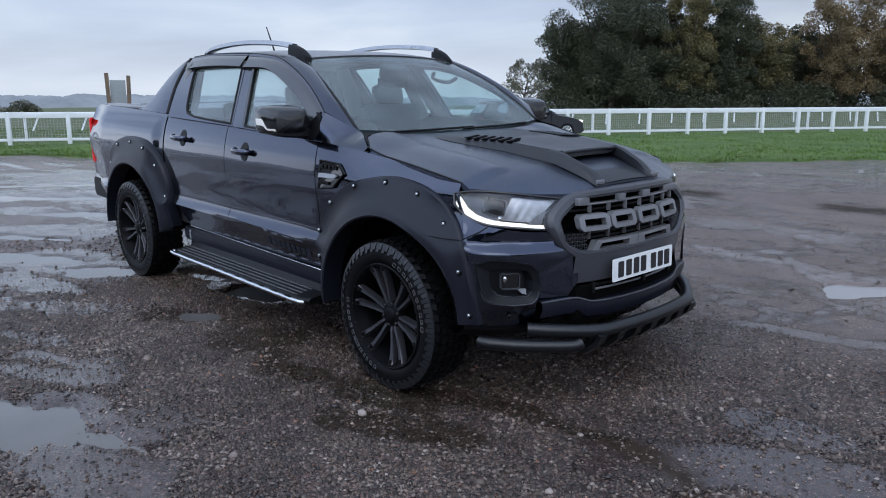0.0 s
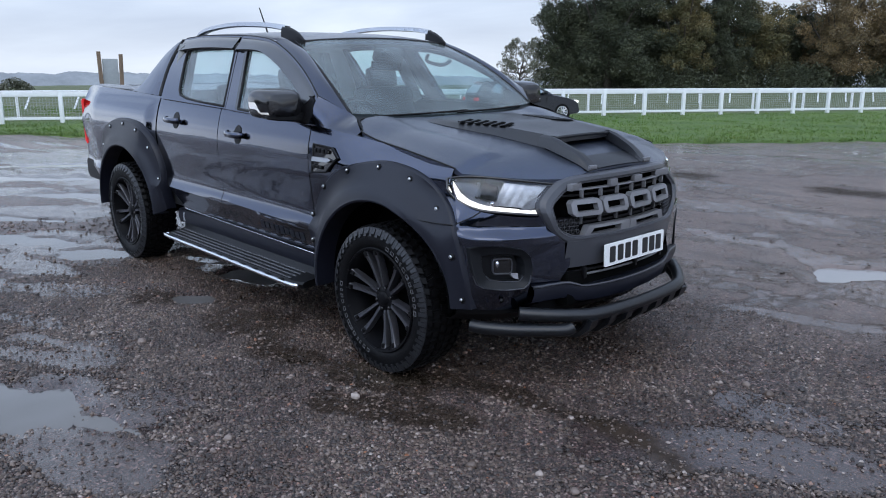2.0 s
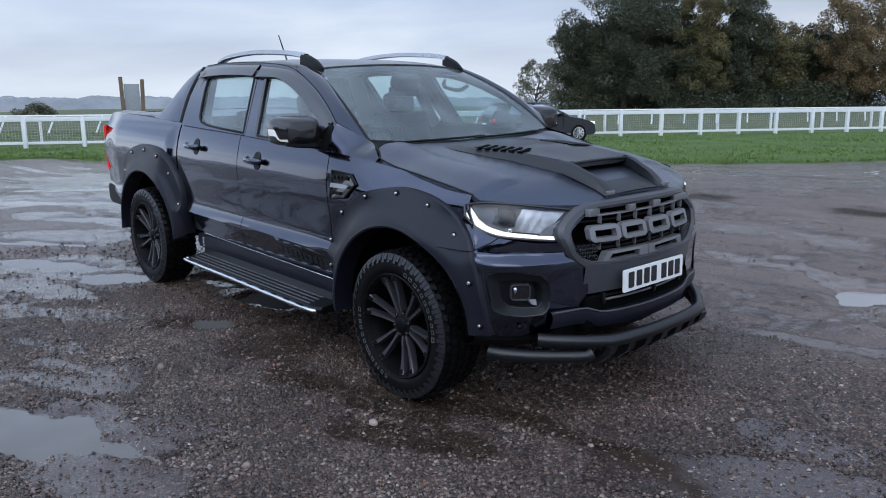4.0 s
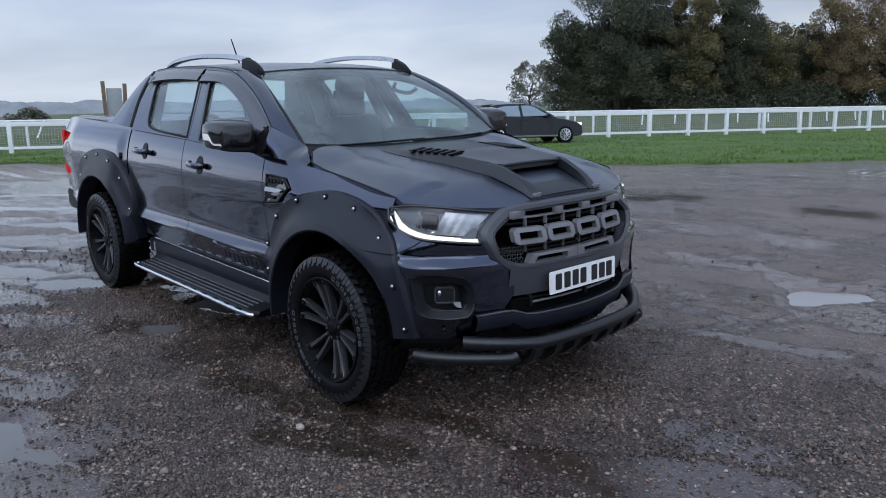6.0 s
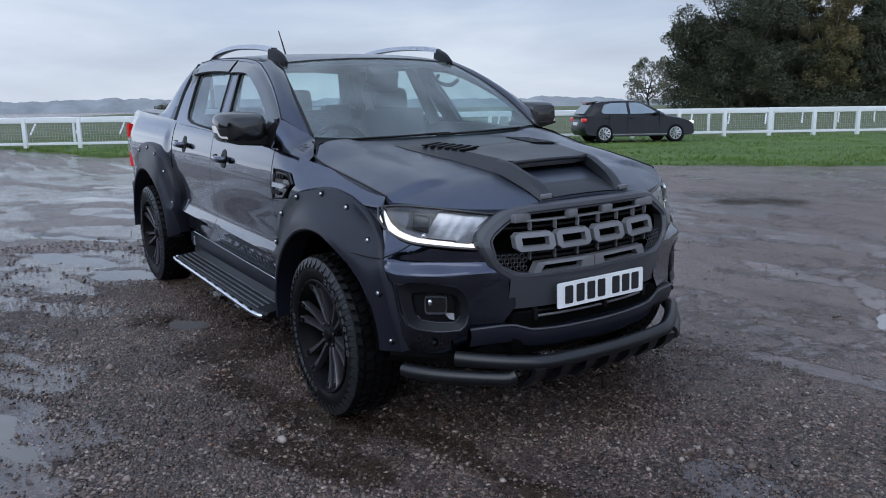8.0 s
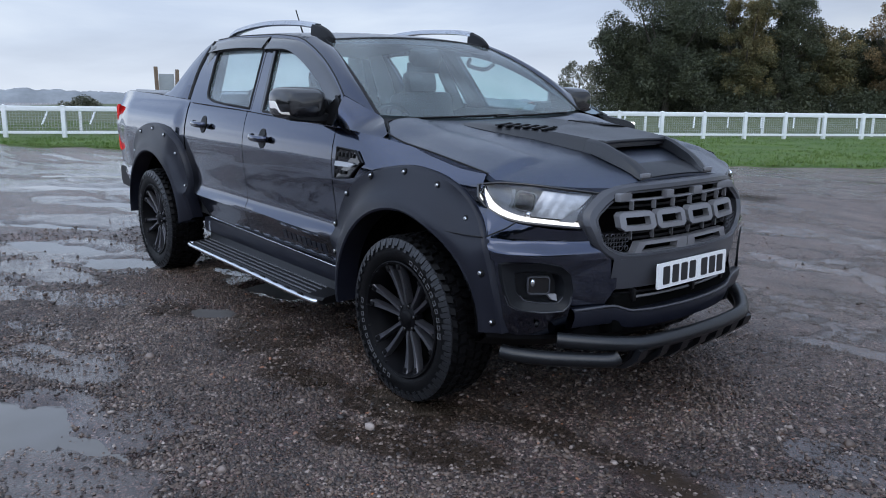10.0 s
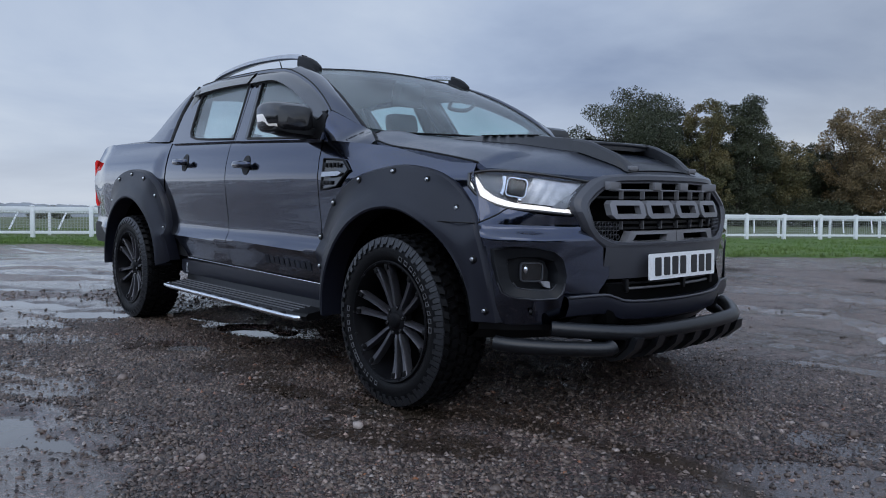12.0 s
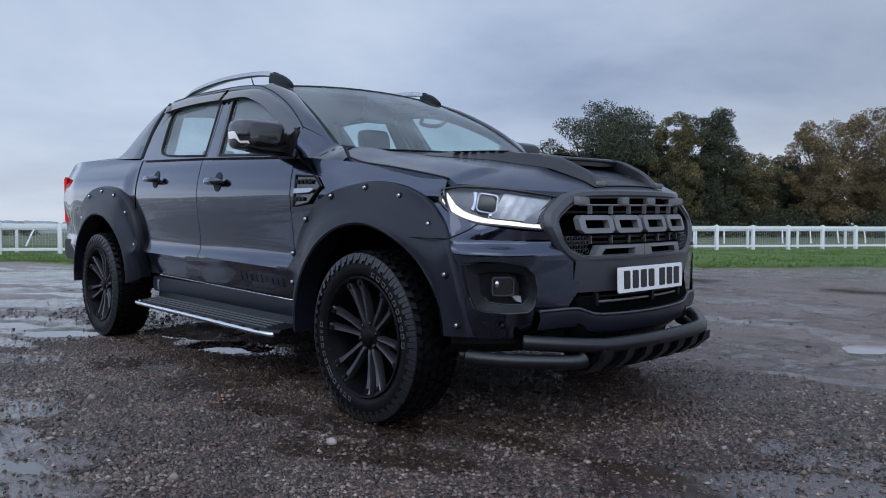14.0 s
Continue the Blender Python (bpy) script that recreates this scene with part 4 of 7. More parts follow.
def bonnet_half(x):
    return float(np.interp(x, (-0.70, -0.30, 0.05, 0.24, 0.40, 0.44, 0.55, 0.65, 0.72, 0.745), (0.80, 0.838, 0.838, 0.832, 0.822, 0.812, 0.715, 0.580, 0.44, 0.385)))


rows = []
xs = list(np.linspace(-0.42, 0.40, 32)) + list(np.linspace(0.42, 0.745, 16))
for x in xs:
    h = bonnet_half(x)
    row = []
    for k in range(49):
        t = -1 + k / 24
        y = h * t
        px = x
        if x < -0.28:
            px = max(x, lerp(-0.360 - 0.055 * (y / 0.745) ** 2, -0.285, smooth(0.885, 1.0, abs(t))))
        z = bonnet_z(px, y) + 0.034 * smooth(-0.12, -0.44, px) * smooth(0.25, 0.9, abs(t))
        if x > 0.42:
            ez = 1.062 - 0.032 * smooth(0.42, 0.74, x)
            cz = float(np.interp(x, (0.2, 0.5, 0.70, 0.76), (1.200, 1.150, 1.085, 1.050)))
            z = lerp(cz, ez, abs(t) ** 2.6)
        row.append((px, y, z))
    rows.append(row)
bm = loft(rows)
bmesh.ops.remove_doubles(bm, verts=bm.verts, dist=0.0005)
part("bonnet", normals(thick(bm, (0, 0, -1), 0.025)), M["beaded"], truck, "dark grey bonnet beaded with rain")
# shut line round the bonnet's edge
for s in (-1, 1):
    line = []
    for t in (0.86, 0.89, 0.91, 0.93, 0.95, 0.97, 0.985, 1.0):
        y = bonnet_half(-0.33) * t
        px = lerp(-0.360 - 0.055 * (y / 0.745) ** 2, -0.285, smooth(0.885, 1.0, t))
        line.append((px - 0.003, s * (y + 0.003), bonnet_z(px, y) + 0.034 * smooth(-0.12, -0.44, px) * smooth(0.25, 0.9, t) + 0.001))
    for x in np.linspace(-0.26, 0.41, 24):
        h = bonnet_half(x)
        line.append((x, s * (h + 0.003), bonnet_z(x, h) + 0.034 * smooth(-0.12, -0.44, x) + 0.001))
    bm = bmesh.new()
    tube(bm, line, 0.0045, 6)
    part("bonnet_gap", bm, M["seal"], truck)


def skin_z(x, y):
    """Height of the bonnet's skin."""
    h = bonnet_half(x)
    if x > 0.42:
        ez = 1.062 - 0.032 * smooth(0.42, 0.74, x)
        cz = float(np.interp(x, (0.2, 0.5, 0.70, 0.76), (1.200, 1.150, 1.085, 1.050)))
        return lerp(cz, ez, min(1, abs(y) / h) ** 2.6)
    return bonnet_z(x, y)


# raised black centre of the bonnet with its two prongs, the mouth and the vents
def ridge_half(x):
    return float(np.interp(x, (-0.28, -0.10, 0.10, 0.30, 0.50, 0.74), (0.400, 0.392, 0.368, 0.330, 0.292, 0.262)))


def ridge_up(x):
    return float(np.interp(x, (-0.30, -0.10, 0.15, 0.40, 0.55, 0.66, 0.745), (0.004, 0.020, 0.036, 0.050, 0.056, 0.044, 0.014)))


rows = []
for x in np.linspace(-0.28, 0.50, 28):
    h, up = ridge_half(x), ridge_up(x)
    row = []
    for t in (-1.0, -0.97, -0.90, -0.84, -0.7, -0.5, -0.25, 0, 0.25, 0.5, 0.7, 0.84, 0.90, 0.97, 1.0):
        y = h * t
        lift = up * smooth(1.0, 0.84, abs(t)) - 0.012 * (1 - smooth(0.5, 0.85, abs(t))) * smooth(0.1, 0.4, x)
        row.append((x, y, skin_z(x, y) + 0.004 + lift))
    rows.append(row)
bm = loft(rows)
scoop = part("bonnet_scoop", normals(thick(bm, (0, 0, -1), 0.03)), M["scoop"], truck, "matt black raised bonnet scoop")
for s in (-1, 1):
    rows = []
    for x in np.linspace(0.46, 0.755, 14):
        h, up = ridge_half(x), ridge_up(x)
        inner = lerp(0.80, 0.74, smooth(0.5, 0.74, x))
        row = []
        for f, k in ((1.0, 0), (0.985, 0.35), (0.95, 0.85), (0.90, 1.0), (0.84, 1.0), (inner, 0.86), (inner - 0.02, 0.0)):
            row.append((x, s * h * f, skin_z(min(x, 0.745), h * f) + 0.004 + up * k))
        rows.append(row)
    part("scoop_prong", normals(loft(rows, caps=True)), M["scoop"], scoop)
    bm = bmesh.new()
    box(bm, (0.752, s * 0.232, 1.070), (0.014, 0.060, 0.020), bevel=0.005)
    part("prong_tip", bm, M["badge"], scoop)
    # bonnet vents: near-black strips for the shade in slanted slots, between fins
    for k in range(6):
        x = -0.045 + k * 0.052
        bm = bmesh.new()
        rows = []
        for t in np.linspace(0, 1, 6):
            y = 0.352 - 0.010 * k - 0.13 * t
            xx = x - 0.045 * t * t
            zz = skin_z(xx, y) + 0.004 + ridge_up(xx)
            rows.append([(xx - 0.016, s * y, zz + 0.001), (xx - 0.012, s * y, zz + 0.004), (xx + 0.012, s * y, zz + 0.004), (xx + 0.016, s * y, zz + 0.001)])
        part("vent_slot", normals(loft(rows)), M["void"], scoop)
        bm = bmesh.new()
        tube(bm, [(r[0][0] - 0.002, r[0][1], r[0][2] + 0.002) for r in rows], 0.0040, 6)
        part("vent_fin", bm, M["scoop"], scoop)
# mouth of the scoop: floor, lip and a near-black back for the shade inside
rows = [[(x, y, skin_z(min(x, 0.745), y) + 0.006 - 0.014 * smooth(0.74, 0.50, x)) for y in np.linspace(-0.225, 0.225, 9)] for x in np.linspace(0.40, 0.75, 10)]
part("scoop_floor", normals(loft(rows)), M["scoop"], scoop)
rows = [[(x, y, skin_z(0.45, y) + dz) for y in np.linspace(-0.232, 0.232, 9)] for x, dz in ((0.43, -0.02), (0.43, 0.045))]
part("scoop_throat", normals(loft(rows)), M["void"], scoop)
bm = bmesh.new()
tube(bm, [(0.50, y, skin_z(0.50, y) + 0.004 + 0.040) for y in np.linspace(-0.240, 0.240, 9)], 0.009, 6)
part("scoop_lip", bm, M["scoop"], scoop)

# bumper skin, either side of the centre
for s in (-1, 1):
    # painted upper part: a face under the lamp that steps out over a ledge, ending on the wing's seam
    seam_x = lambda z: float(np.interp(z, (0.745, 0.838, 0.945), (0.500, 0.474, 0.440)))
    zt = lambda y, q=dense((0.40, 0.56, 0.682, 0.785, 0.836, 0.860), (0.866, 0.866, 0.880, 0.900, 0.932, 0.950), 8): float(np.interp(y, *q))
    face = lambda y, q=dense((0.40, 0.56, 0.682, 0.785, 0.836, 0.870), (0.785, 0.716, 0.637, 0.538, 0.468, 0.425), 8): float(np.interp(y, *q))

    def face_x(y, z, face=face, seam_x=seam_x):
        """How far forward the bumper's upper skin reaches."""
        ye = body_y(seam_x(z), z) + 0.002
        k = smooth(0.822, 0.772, z)
        return lerp(face(y), nose(y, z) + 0.008, k) + (seam_x(z) - lerp(face(ye), nose(ye, z) + 0.008, k)) * smooth(0.55, 1.0, (y - 0.40) / (ye - 0.40))
    rows = []
    for v in (0.745, 0.762, 0.772, 0.779, 0.787, 0.796, 0.805, 0.814, 0.822, 0.834, 1.25, 1.5, 1.75, 2.0):
        row = []
        for u in np.linspace(0, 1, 40):
            y = 0.46 + 0.396 * u
            z = v if v < 1 else lerp(0.834, zt(y), v - 1)
            ye = body_y(seam_x(z), z) + 0.002
            ys = float(np.interp(z, (0.745, 0.79, 0.866), (0.445, 0.490, 0.540)))
            y = ys + (ye - ys) * u
            row.append((face_x(y, z), s * y, z))
        rows.append(row)
    bumper = part("bumper_upper", normals(thick(loft(rows), (-1, 0, 0), 0.02)), M["paint"], truck)
    # bevelled lower skin with the fog lamp recess
    ring_o = [(0.880, 0.757), (0.62, 0.757), (0.50, 0.757), (0.425, 0.755), (0.425, 0.620), (0.470, 0.560), (0.50, 0.47), (0.60, 0.425), (0.79, 0.425), (0.848, 0.44), (0.862, 0.58)]
    fog = [(0.858, 0.736), (0.808, 0.746), (0.732, 0.741), (0.667, 0.727), (0.631, 0.692), (0.617, 0.623), (0.628, 0.558), (0.650, 0.532), (0.729, 0.528), (0.806, 0.537), (0.833, 0.557), (0.847, 0.616), (0.856, 0.684)]
    cup = [(0.806, 0.690), (0.770, 0.699), (0.706, 0.699), (0.659, 0.683), (0.642, 0.643), (0.644, 0.592), (0.662, 0.567), (0.733, 0.569), (0.780, 0.578), (0.799, 0.610), (0.804, 0.651)]

    def ring_pts(ring, n=5):
        out = []
        for i in range(len(ring)):
            a, b = ring[i], ring[(i + 1) % len(ring)]
            out += [(lerp(a[0], b[0], k / n), lerp(a[1], b[1], k / n)) for k in range(n)]
        return out

    def polar(ring, n=56, c=(0.735, 0.635)):
        """A ring's points at even angles round its middle."""
        pts = ring_pts(ring, 12)
        ang = sorted((math.atan2(b - c[1], a - c[0]), math.hypot(a - c[0], b - c[1])) for a, b in pts)
        th, rad = [q[0] for q in ang], [q[1] for q in ang]
        return [(c[0] + r * math.cos(t), c[1] + r * math.sin(t)) for t in np.linspace(-math.pi, math.pi, n + 1)[:-1] for r in (float(np.interp(t, th, rad, period=2 * math.pi)),)]

    def tuck(a, b):
        """The skin's lower part turns under."""
        return 0.016 * smooth(0.56, 0.42, b) * smooth(0.875, 0.80, a)
    bm = bmesh.new()
    prism(bm, ring_pts(ring_o), lambda a, b, d: (nose(a, b) + 0.006 - tuck(a, b) - d, s * a, b), 0.03, [polar(fog)])
    skin = part("bumper_lower", normals(bm), M["paint"], truck)
    # surround: rounded outer edge, sloping face, deep cup
    fo, cu = polar(fog), polar(cup)
    rows = []
    for k, d in ((0.0, -0.012), (0.02, 0.008), (0.10, 0.012), (0.20, 0.006), (0.92, -0.008), (1.0, -0.016), (1.04, -0.060)):
        rows.append([(nose(a, b) + d - tuck(a, b) * (1 - min(k, 1)), s * a, b) for a, b in [(lerp(p[0], q[0], k), lerp(p[1], q[1], k)) for p, q in zip(fo, cu)]])
    rows = [r + r[:1] for r in rows]
    bm = loft(rows)
    bm.faces.new([bm.verts.new((nose(a, b) - 0.058, s * a, b)) for a, b in cu])
    part("fog_bezel", normals(bm), M["bezel"], skin, "black fog lamp surround", sharp=0.4)
    # paler tube along the lower rim: light on that edge, built as a part
    low = [q for q in fo if q[1] < 0.60 and q[0] > 0.62]
    low.sort(key=lambda q: math.atan2(q[1] - 0.635, q[0] - 0.735))
    bm = bmesh.new()
    tube(bm, [(nose(a, b) + 0.009 - tuck(a, b), s * lerp(a, 0.735, 0.03), lerp(b, 0.635, 0.03)) for a, b in low], 0.0035, 6)
    part("bezel_edge_light", bm, M["trim"], skin)
    low = [q for q in cu if q[1] < 0.60]
    low.sort(key=lambda q: math.atan2(q[1] - 0.635, q[0] - 0.735))
    bm = bmesh.new()
    tube(bm, [(nose(a, b) - 0.010, s * a, b) for a, b in low], 0.0022, 6)
    part("cup_edge", bm, M["trim"], skin)
    bm = bmesh.new()
    fx, fy, fz = nose(0.728, 0.62) - 0.022, s * 0.728, 0.640
    turn = Matrix.Rotation(s * radians(36), 4, "Z")
    prism(bm, rounded(0.094, 0.078, 0.016), lambda a, b, d: Vector((fx, fy, fz)) + turn @ Vector((-d, a, b)), 0.03, [rounded(0.085, 0.069, 0.013)])
    part("fog_lamp_frame", normals(bm), M["trim"], skin)
    bm = bmesh.new()
    prism(bm, rounded(0.084, 0.068, 0.013), lambda a, b, d: Vector((fx, fy, fz)) + turn @ Vector((-0.012 - d, a, b)), 0.01)
    part("fog_reflector", normals(bm), M["gloss_black"], skin)
    bm = bmesh.new()
    bmesh.ops.create_icosphere(bm, subdivisions=2, radius=0.015, matrix=Matrix.Translation(Vector((fx, fy, fz)) + turn @ Vector((-0.010, s * 0.024, 0.010))) @ Matrix.Diagonal((0.7, 0.8, 1.25, 1)))
    part("fog_bulb", bm, M["chrome"], skin)
    # fin far paler than its cup: the light on it is in the colour
    bm = bmesh.new()
    prism(bm, [(0.690, 0.602), (0.655, 0.600), (0.662, 0.574), (0.680, 0.580)], lambda a, b, d: (nose(a, b) - 0.018 - d - 0.6 * (b - 0.575), s * a, b), 0.012)
    part("fog_lit_fin", normals(bm), M["badge"], skin)
    bm = bmesh.new()
    lathe(bm, [(0.0, 0.003), (0.010, 0.003), (0.012, 0.0), (0.012, -0.01)], 12)
    bmesh.ops.transform(bm, matrix=Matrix.Translation((nose(0.74, 0.47) + 0.008, s * 0.74, 0.480)) @ Matrix.Rotation(radians(-60), 4, "Z"), verts=bm.verts)
    part("parking_sensor", bm, M["black"], skin)
    # seams between wing, arch and bumper
    bm = bmesh.new()
    tube(bm, [(face_x(y, z) + 0.001, s * (y + 0.001), z) for y, z in ((0.884, 0.838), (0.862, 0.846), (0.842, 0.858), (0.820, 0.873), (0.800, 0.890), (0.790, 0.897))], 0.003, 6)
    part("panel_gap", bm, M["seal"], truck)
    bm = bmesh.new()
    tube(bm, [(0.235, s * 0.975, 0.842), (0.262, s * 0.966, 0.841), (0.32, s * 0.945, 0.840), (0.40, s * 0.926, 0.838), (0.472, s * 0.899, 0.837)], 0.003, 6)
    part("panel_gap", bm, M["seal"], truck)

    # head lamp
    top = curve([(0.378, 0.846, 1.038), (0.46, 0.795, 1.050), (0.56, 0.705, 1.044), (0.645, 0.585, 1.026), (0.712, 0.455, 1.007)], 6)
    bot = curve([(0.392, 0.858, 0.988), (0.440, 0.836, 0.938), (0.525, 0.785, 0.900), (0.625, 0.682, 0.884), (0.704, 0.560, 0.870)], 6)

    def lamp(u, v, d, s=s, top=top, bot=bot):
        """A place in the head lamp: u from its outer end, v upwards, d deep."""
        k = u * (len(top) - 1)
        i = min(int(k), len(top) - 2)
        q = bot[i].lerp(bot[i + 1], k - i).lerp(top[i].lerp(top[i + 1], k - i), v)
        q = q + Vector((0.020, 0.012, 0.0)) * (4 * v * (1 - v)) * (4 * u * (1 - u)) ** 0.5
        q = q - Vector((0.75, 0.45, 0.05)) * d
        return Vector((q.x, s * q.y, q.z))
    lens = part("head_lamp", normals(loft([[lamp(u, v, 0) for u in np.linspace(0, 1, 21)] for v in np.linspace(0, 1, 9)])), M["lens"], truck, "clear head lamp with a lit white strip")
    rows = [[lamp(u, v, 0.0) for u in np.linspace(0, 1, 21)] for v in (0, 1)]
    ring = rows[0] + rows[1][::-1]
    bm = bmesh.new()
    tube(bm, ring + ring[:1], 0.007, 6, caps=False)
    part("lamp_seal", bm, M["gloss_black"], lens)
    bm = loft([[lamp(u, v, 0.005 + 0.055 * (16 * u * (1 - u) * v * (1 - v)) ** 0.4) for u in np.linspace(0, 1, 25)] for v in np.linspace(0, 1, 13)])
    part("lamp_bowl", normals(bm), M["lamp_dark"], lens)
    # stepped bright reflector towards the grille
    bm = loft([[lamp(u, v, 0.024 - 0.0007 * math.sin(8 * math.pi * (u - 0.58) / 0.30) - 0.004 * math.cos(7 * v)) for u in np.linspace(0.585, 0.93, 40)] for v in np.linspace(0.20, 0.97, 10)])
    part("side_reflector", normals(bm), M["reflector"], lens)
    # lit strip: up the outer end and along the bottom
    us = np.linspace(0.015, 0.985, 44)
    lo = [lamp(u, 0.045, 0.006) for u in us]
    hi = [lamp(u, float(np.interp(u, (0, 0.05, 0.10, 0.16, 0.24, 0.36, 0.55, 1.0), (0.94, 0.92, 0.82, 0.56, 0.34, 0.22, 0.17, 0.15))), 0.014) for u in us]
    part("light_strip", normals(loft([lo, hi])), M["drl"], lens, "white daylight strip, lit")
    # projector in its frame
    pc = lamp(0.50, 0.57, 0.026)
    out = (lamp(0.37, 0.60, 0) - lamp(0.37, 0.60, 0.05)).normalized()
    side_v = (lamp(0.45, 0.6, 0.03) - lamp(0.30, 0.6, 0.03)).normalized()
    up_v = out.cross(side_v).normalized()
    if up_v.z < 0:
        up_v = -up_v
    place = lambda a, b, d, pc=pc, out=out, side_v=side_v, up_v=up_v: pc + side_v * a + up_v * b + out * (0.012 - d)
    bm = bmesh.new()
    prism(bm, rounded(0.086, 0.080, 0.018), place, 0.03, [rounded(0.077, 0.071, 0.014)])
    part("projector_frame", normals(bm), M["chrome"], lens)
    bm = bmesh.new()
    prism(bm, [(-0.064, -0.034), (-0.050, -0.040), (-0.047, -0.015), (-0.047, 0.020), (-0.050, 0.040), (-0.066, 0.036), (-0.058, 0.016), (-0.057, -0.014)], place, 0.02)
    part("projector_bracket", normals(bm), M["chrome"], lens)
    bm = bmesh.new()
    rows = []
    for k in range(6):
        r = math.sin(k / 5 * math.pi / 2)
        rows.append([pc + side_v * a * r + up_v * b * r + out * (0.018 * math.cos(k / 5 * math.pi / 2) - 0.006) for a, b in rounded(0.074, 0.068, 0.013)])
    rows = [r + r[:1] for r in rows]
    part("projector", normals(loft(rows)), M["gloss_black"], lens)
    # small lamp and bright blade
    bm = bmesh.new()
    bmesh.ops.create_icosphere(bm, subdivisions=2, radius=0.012, matrix=Matrix.Translation(lamp(0.575, 0.25, 0.012)))
    part("side_lamp", bm, M["chrome"], lens)
    us = np.linspace(0, 1, 6)
    bm = loft([[lamp(lerp(0.80, 0.955, t), lerp(0.14, 0.93, t), 0.008) for t in us], [lamp(lerp(0.90, 0.992, t), lerp(0.14, 0.93, t), 0.012) for t in us]])
    part("lamp_blade", normals(bm), M["silver"], lens)

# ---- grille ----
# back sheet in near-black, for the shade behind the bars
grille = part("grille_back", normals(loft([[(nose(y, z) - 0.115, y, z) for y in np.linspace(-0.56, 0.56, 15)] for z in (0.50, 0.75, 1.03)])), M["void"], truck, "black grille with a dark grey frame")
out_half = [(0.0, 1.046), (0.18, 1.045), (0.33, 1.042), (0.400, 1.036), (0.435, 1.028), (0.470, 1.014), (0.520, 0.978), (0.558, 0.946), (0.574, 0.918), (0.574, 0.891), (0.560, 0.857), (0.535, 0.810), (0.500, 0.765), (0.470, 0.742), (0.452, 0.734), (0.30, 0.734), (0.15, 0.734), (0.0, 0.734)]
in_half = [(0.0, 1.010), (0.16, 1.010), (0.32, 1.007), (0.380, 0.998), (0.440, 0.967), (0.500, 0.926), (0.516, 0.905), (0.516, 0.885), (0.503, 0.822), (0.472, 0.788), (0.410, 0.762), (0.340, 0.754), (0.17, 0.752), (0.0, 0.752)]
outer = [(-a, b) for a, b in out_half[::-1]] + out_half[1:-1]
inner = [(-a, b) for a, b in in_half[::-1]] + in_half[1:-1]
po, pi_ = polar(outer, 176, (0.0, 0.885)), polar(inner, 176, (0.0, 0.885))
rows = []
for k, d in ((0.0, -0.03), (0.0, 0.000), (0.16, 0.014), (0.24, 0.018), (0.70, 0.020), (1.0, 0.004), (1.0, -0.05)):
    rows.append([(nose(a, b) + d, a, b) for a, b in [(lerp(p[0], q[0], k), lerp(p[1], q[1], k)) for p, q in zip(po, pi_)]])
rows = [r + r[:1] for r in rows]
part("grille_frame", normals(loft(rows)), M["trim"], grille, sharp=0.3)
bm = bmesh.new()
fr = [Vector((nose(a, b) + 0.004, a, b)) for a, b in ring_pts(inner, 3)]
tube(bm, fr + fr[:1], 0.005, 6, caps=False)
part("frame_edge", bm, M["trim"], grille)
# upper and lower castellated bars
for c, w in ((-0.375, 0.10), (-0.128, 0.055), (0.075, 0.060), (0.350, 0.10)):
    bm = box(bmesh.new(), (nose(c, 0.985) + 0.006, c, 0.993), (0.03, w, 0.034), Matrix.Rotation(-math.copysign(0.5 * abs(c), c), 4, "Z"), 0.004)
    part("grille_block", bm, M["badge"], grille)
bm = bmesh.new()
rows = [[(nose(y, 0.98) + dx, y, 0.975 + dz) for dx, dz in ((-0.02, -0.004), (0.008, -0.004), (0.011, 0.0), (0.008, 0.004), (-0.02, 0.004))] for y in np.linspace(-0.40, 0.40, 17)]
part("grille_bar", normals(loft(rows)), M["badge"], grille)
# lower bar with two windows, one to each half
for half, win in (([(-0.325, 0.803), (-0.030, 0.803), (-0.030, 0.748), (-0.352, 0.748)], [(-0.292, 0.789), (-0.098, 0.789), (-0.103, 0.762), (-0.312, 0.762)]), ([(-0.026, 0.803), (0.300, 0.803), (0.330, 0.748), (-0.026, 0.748)], [(0.024, 0.789), (0.245, 0.789), (0.266, 0.762), (0.034, 0.762)])):
    bm = bmesh.new()
    prism(bm, half, lambda a, b, d: (nose(a, b) + 0.006 - d, a, b), 0.035, [win])
    part("grille_lower_bar", normals(bm), M["badge"], grille)
for z in (0.838, 0.815, 0.945):
    bm = bmesh.new()
    rows = [[(nose(y, z) - 0.045 + dx, y, z + dz) for dx, dz in ((-0.02, -0.005), (0.01, -0.005), (0.01, 0.005), (-0.02, 0.005))] for y in np.linspace(-0.485, 0.485, 13)]
    part("grille_slat", normals(loft(rows)), M["black"], grille)
for y in (-0.34, -0.22, -0.10, 0.02, 0.14, 0.26, 0.36):
    bm = box(bmesh.new(), (nose(y, 0.9) - 0.02, y, 0.955), (0.02, 0.006, 0.036))
    part("grille_stud", bm, M["badge"], grille)
    bm = box(bmesh.new(), (nose(y, 0.9) - 0.02, y, 0.828), (0.02, 0.006, 0.036))
    part("grille_stud", bm, M["badge"], grille)
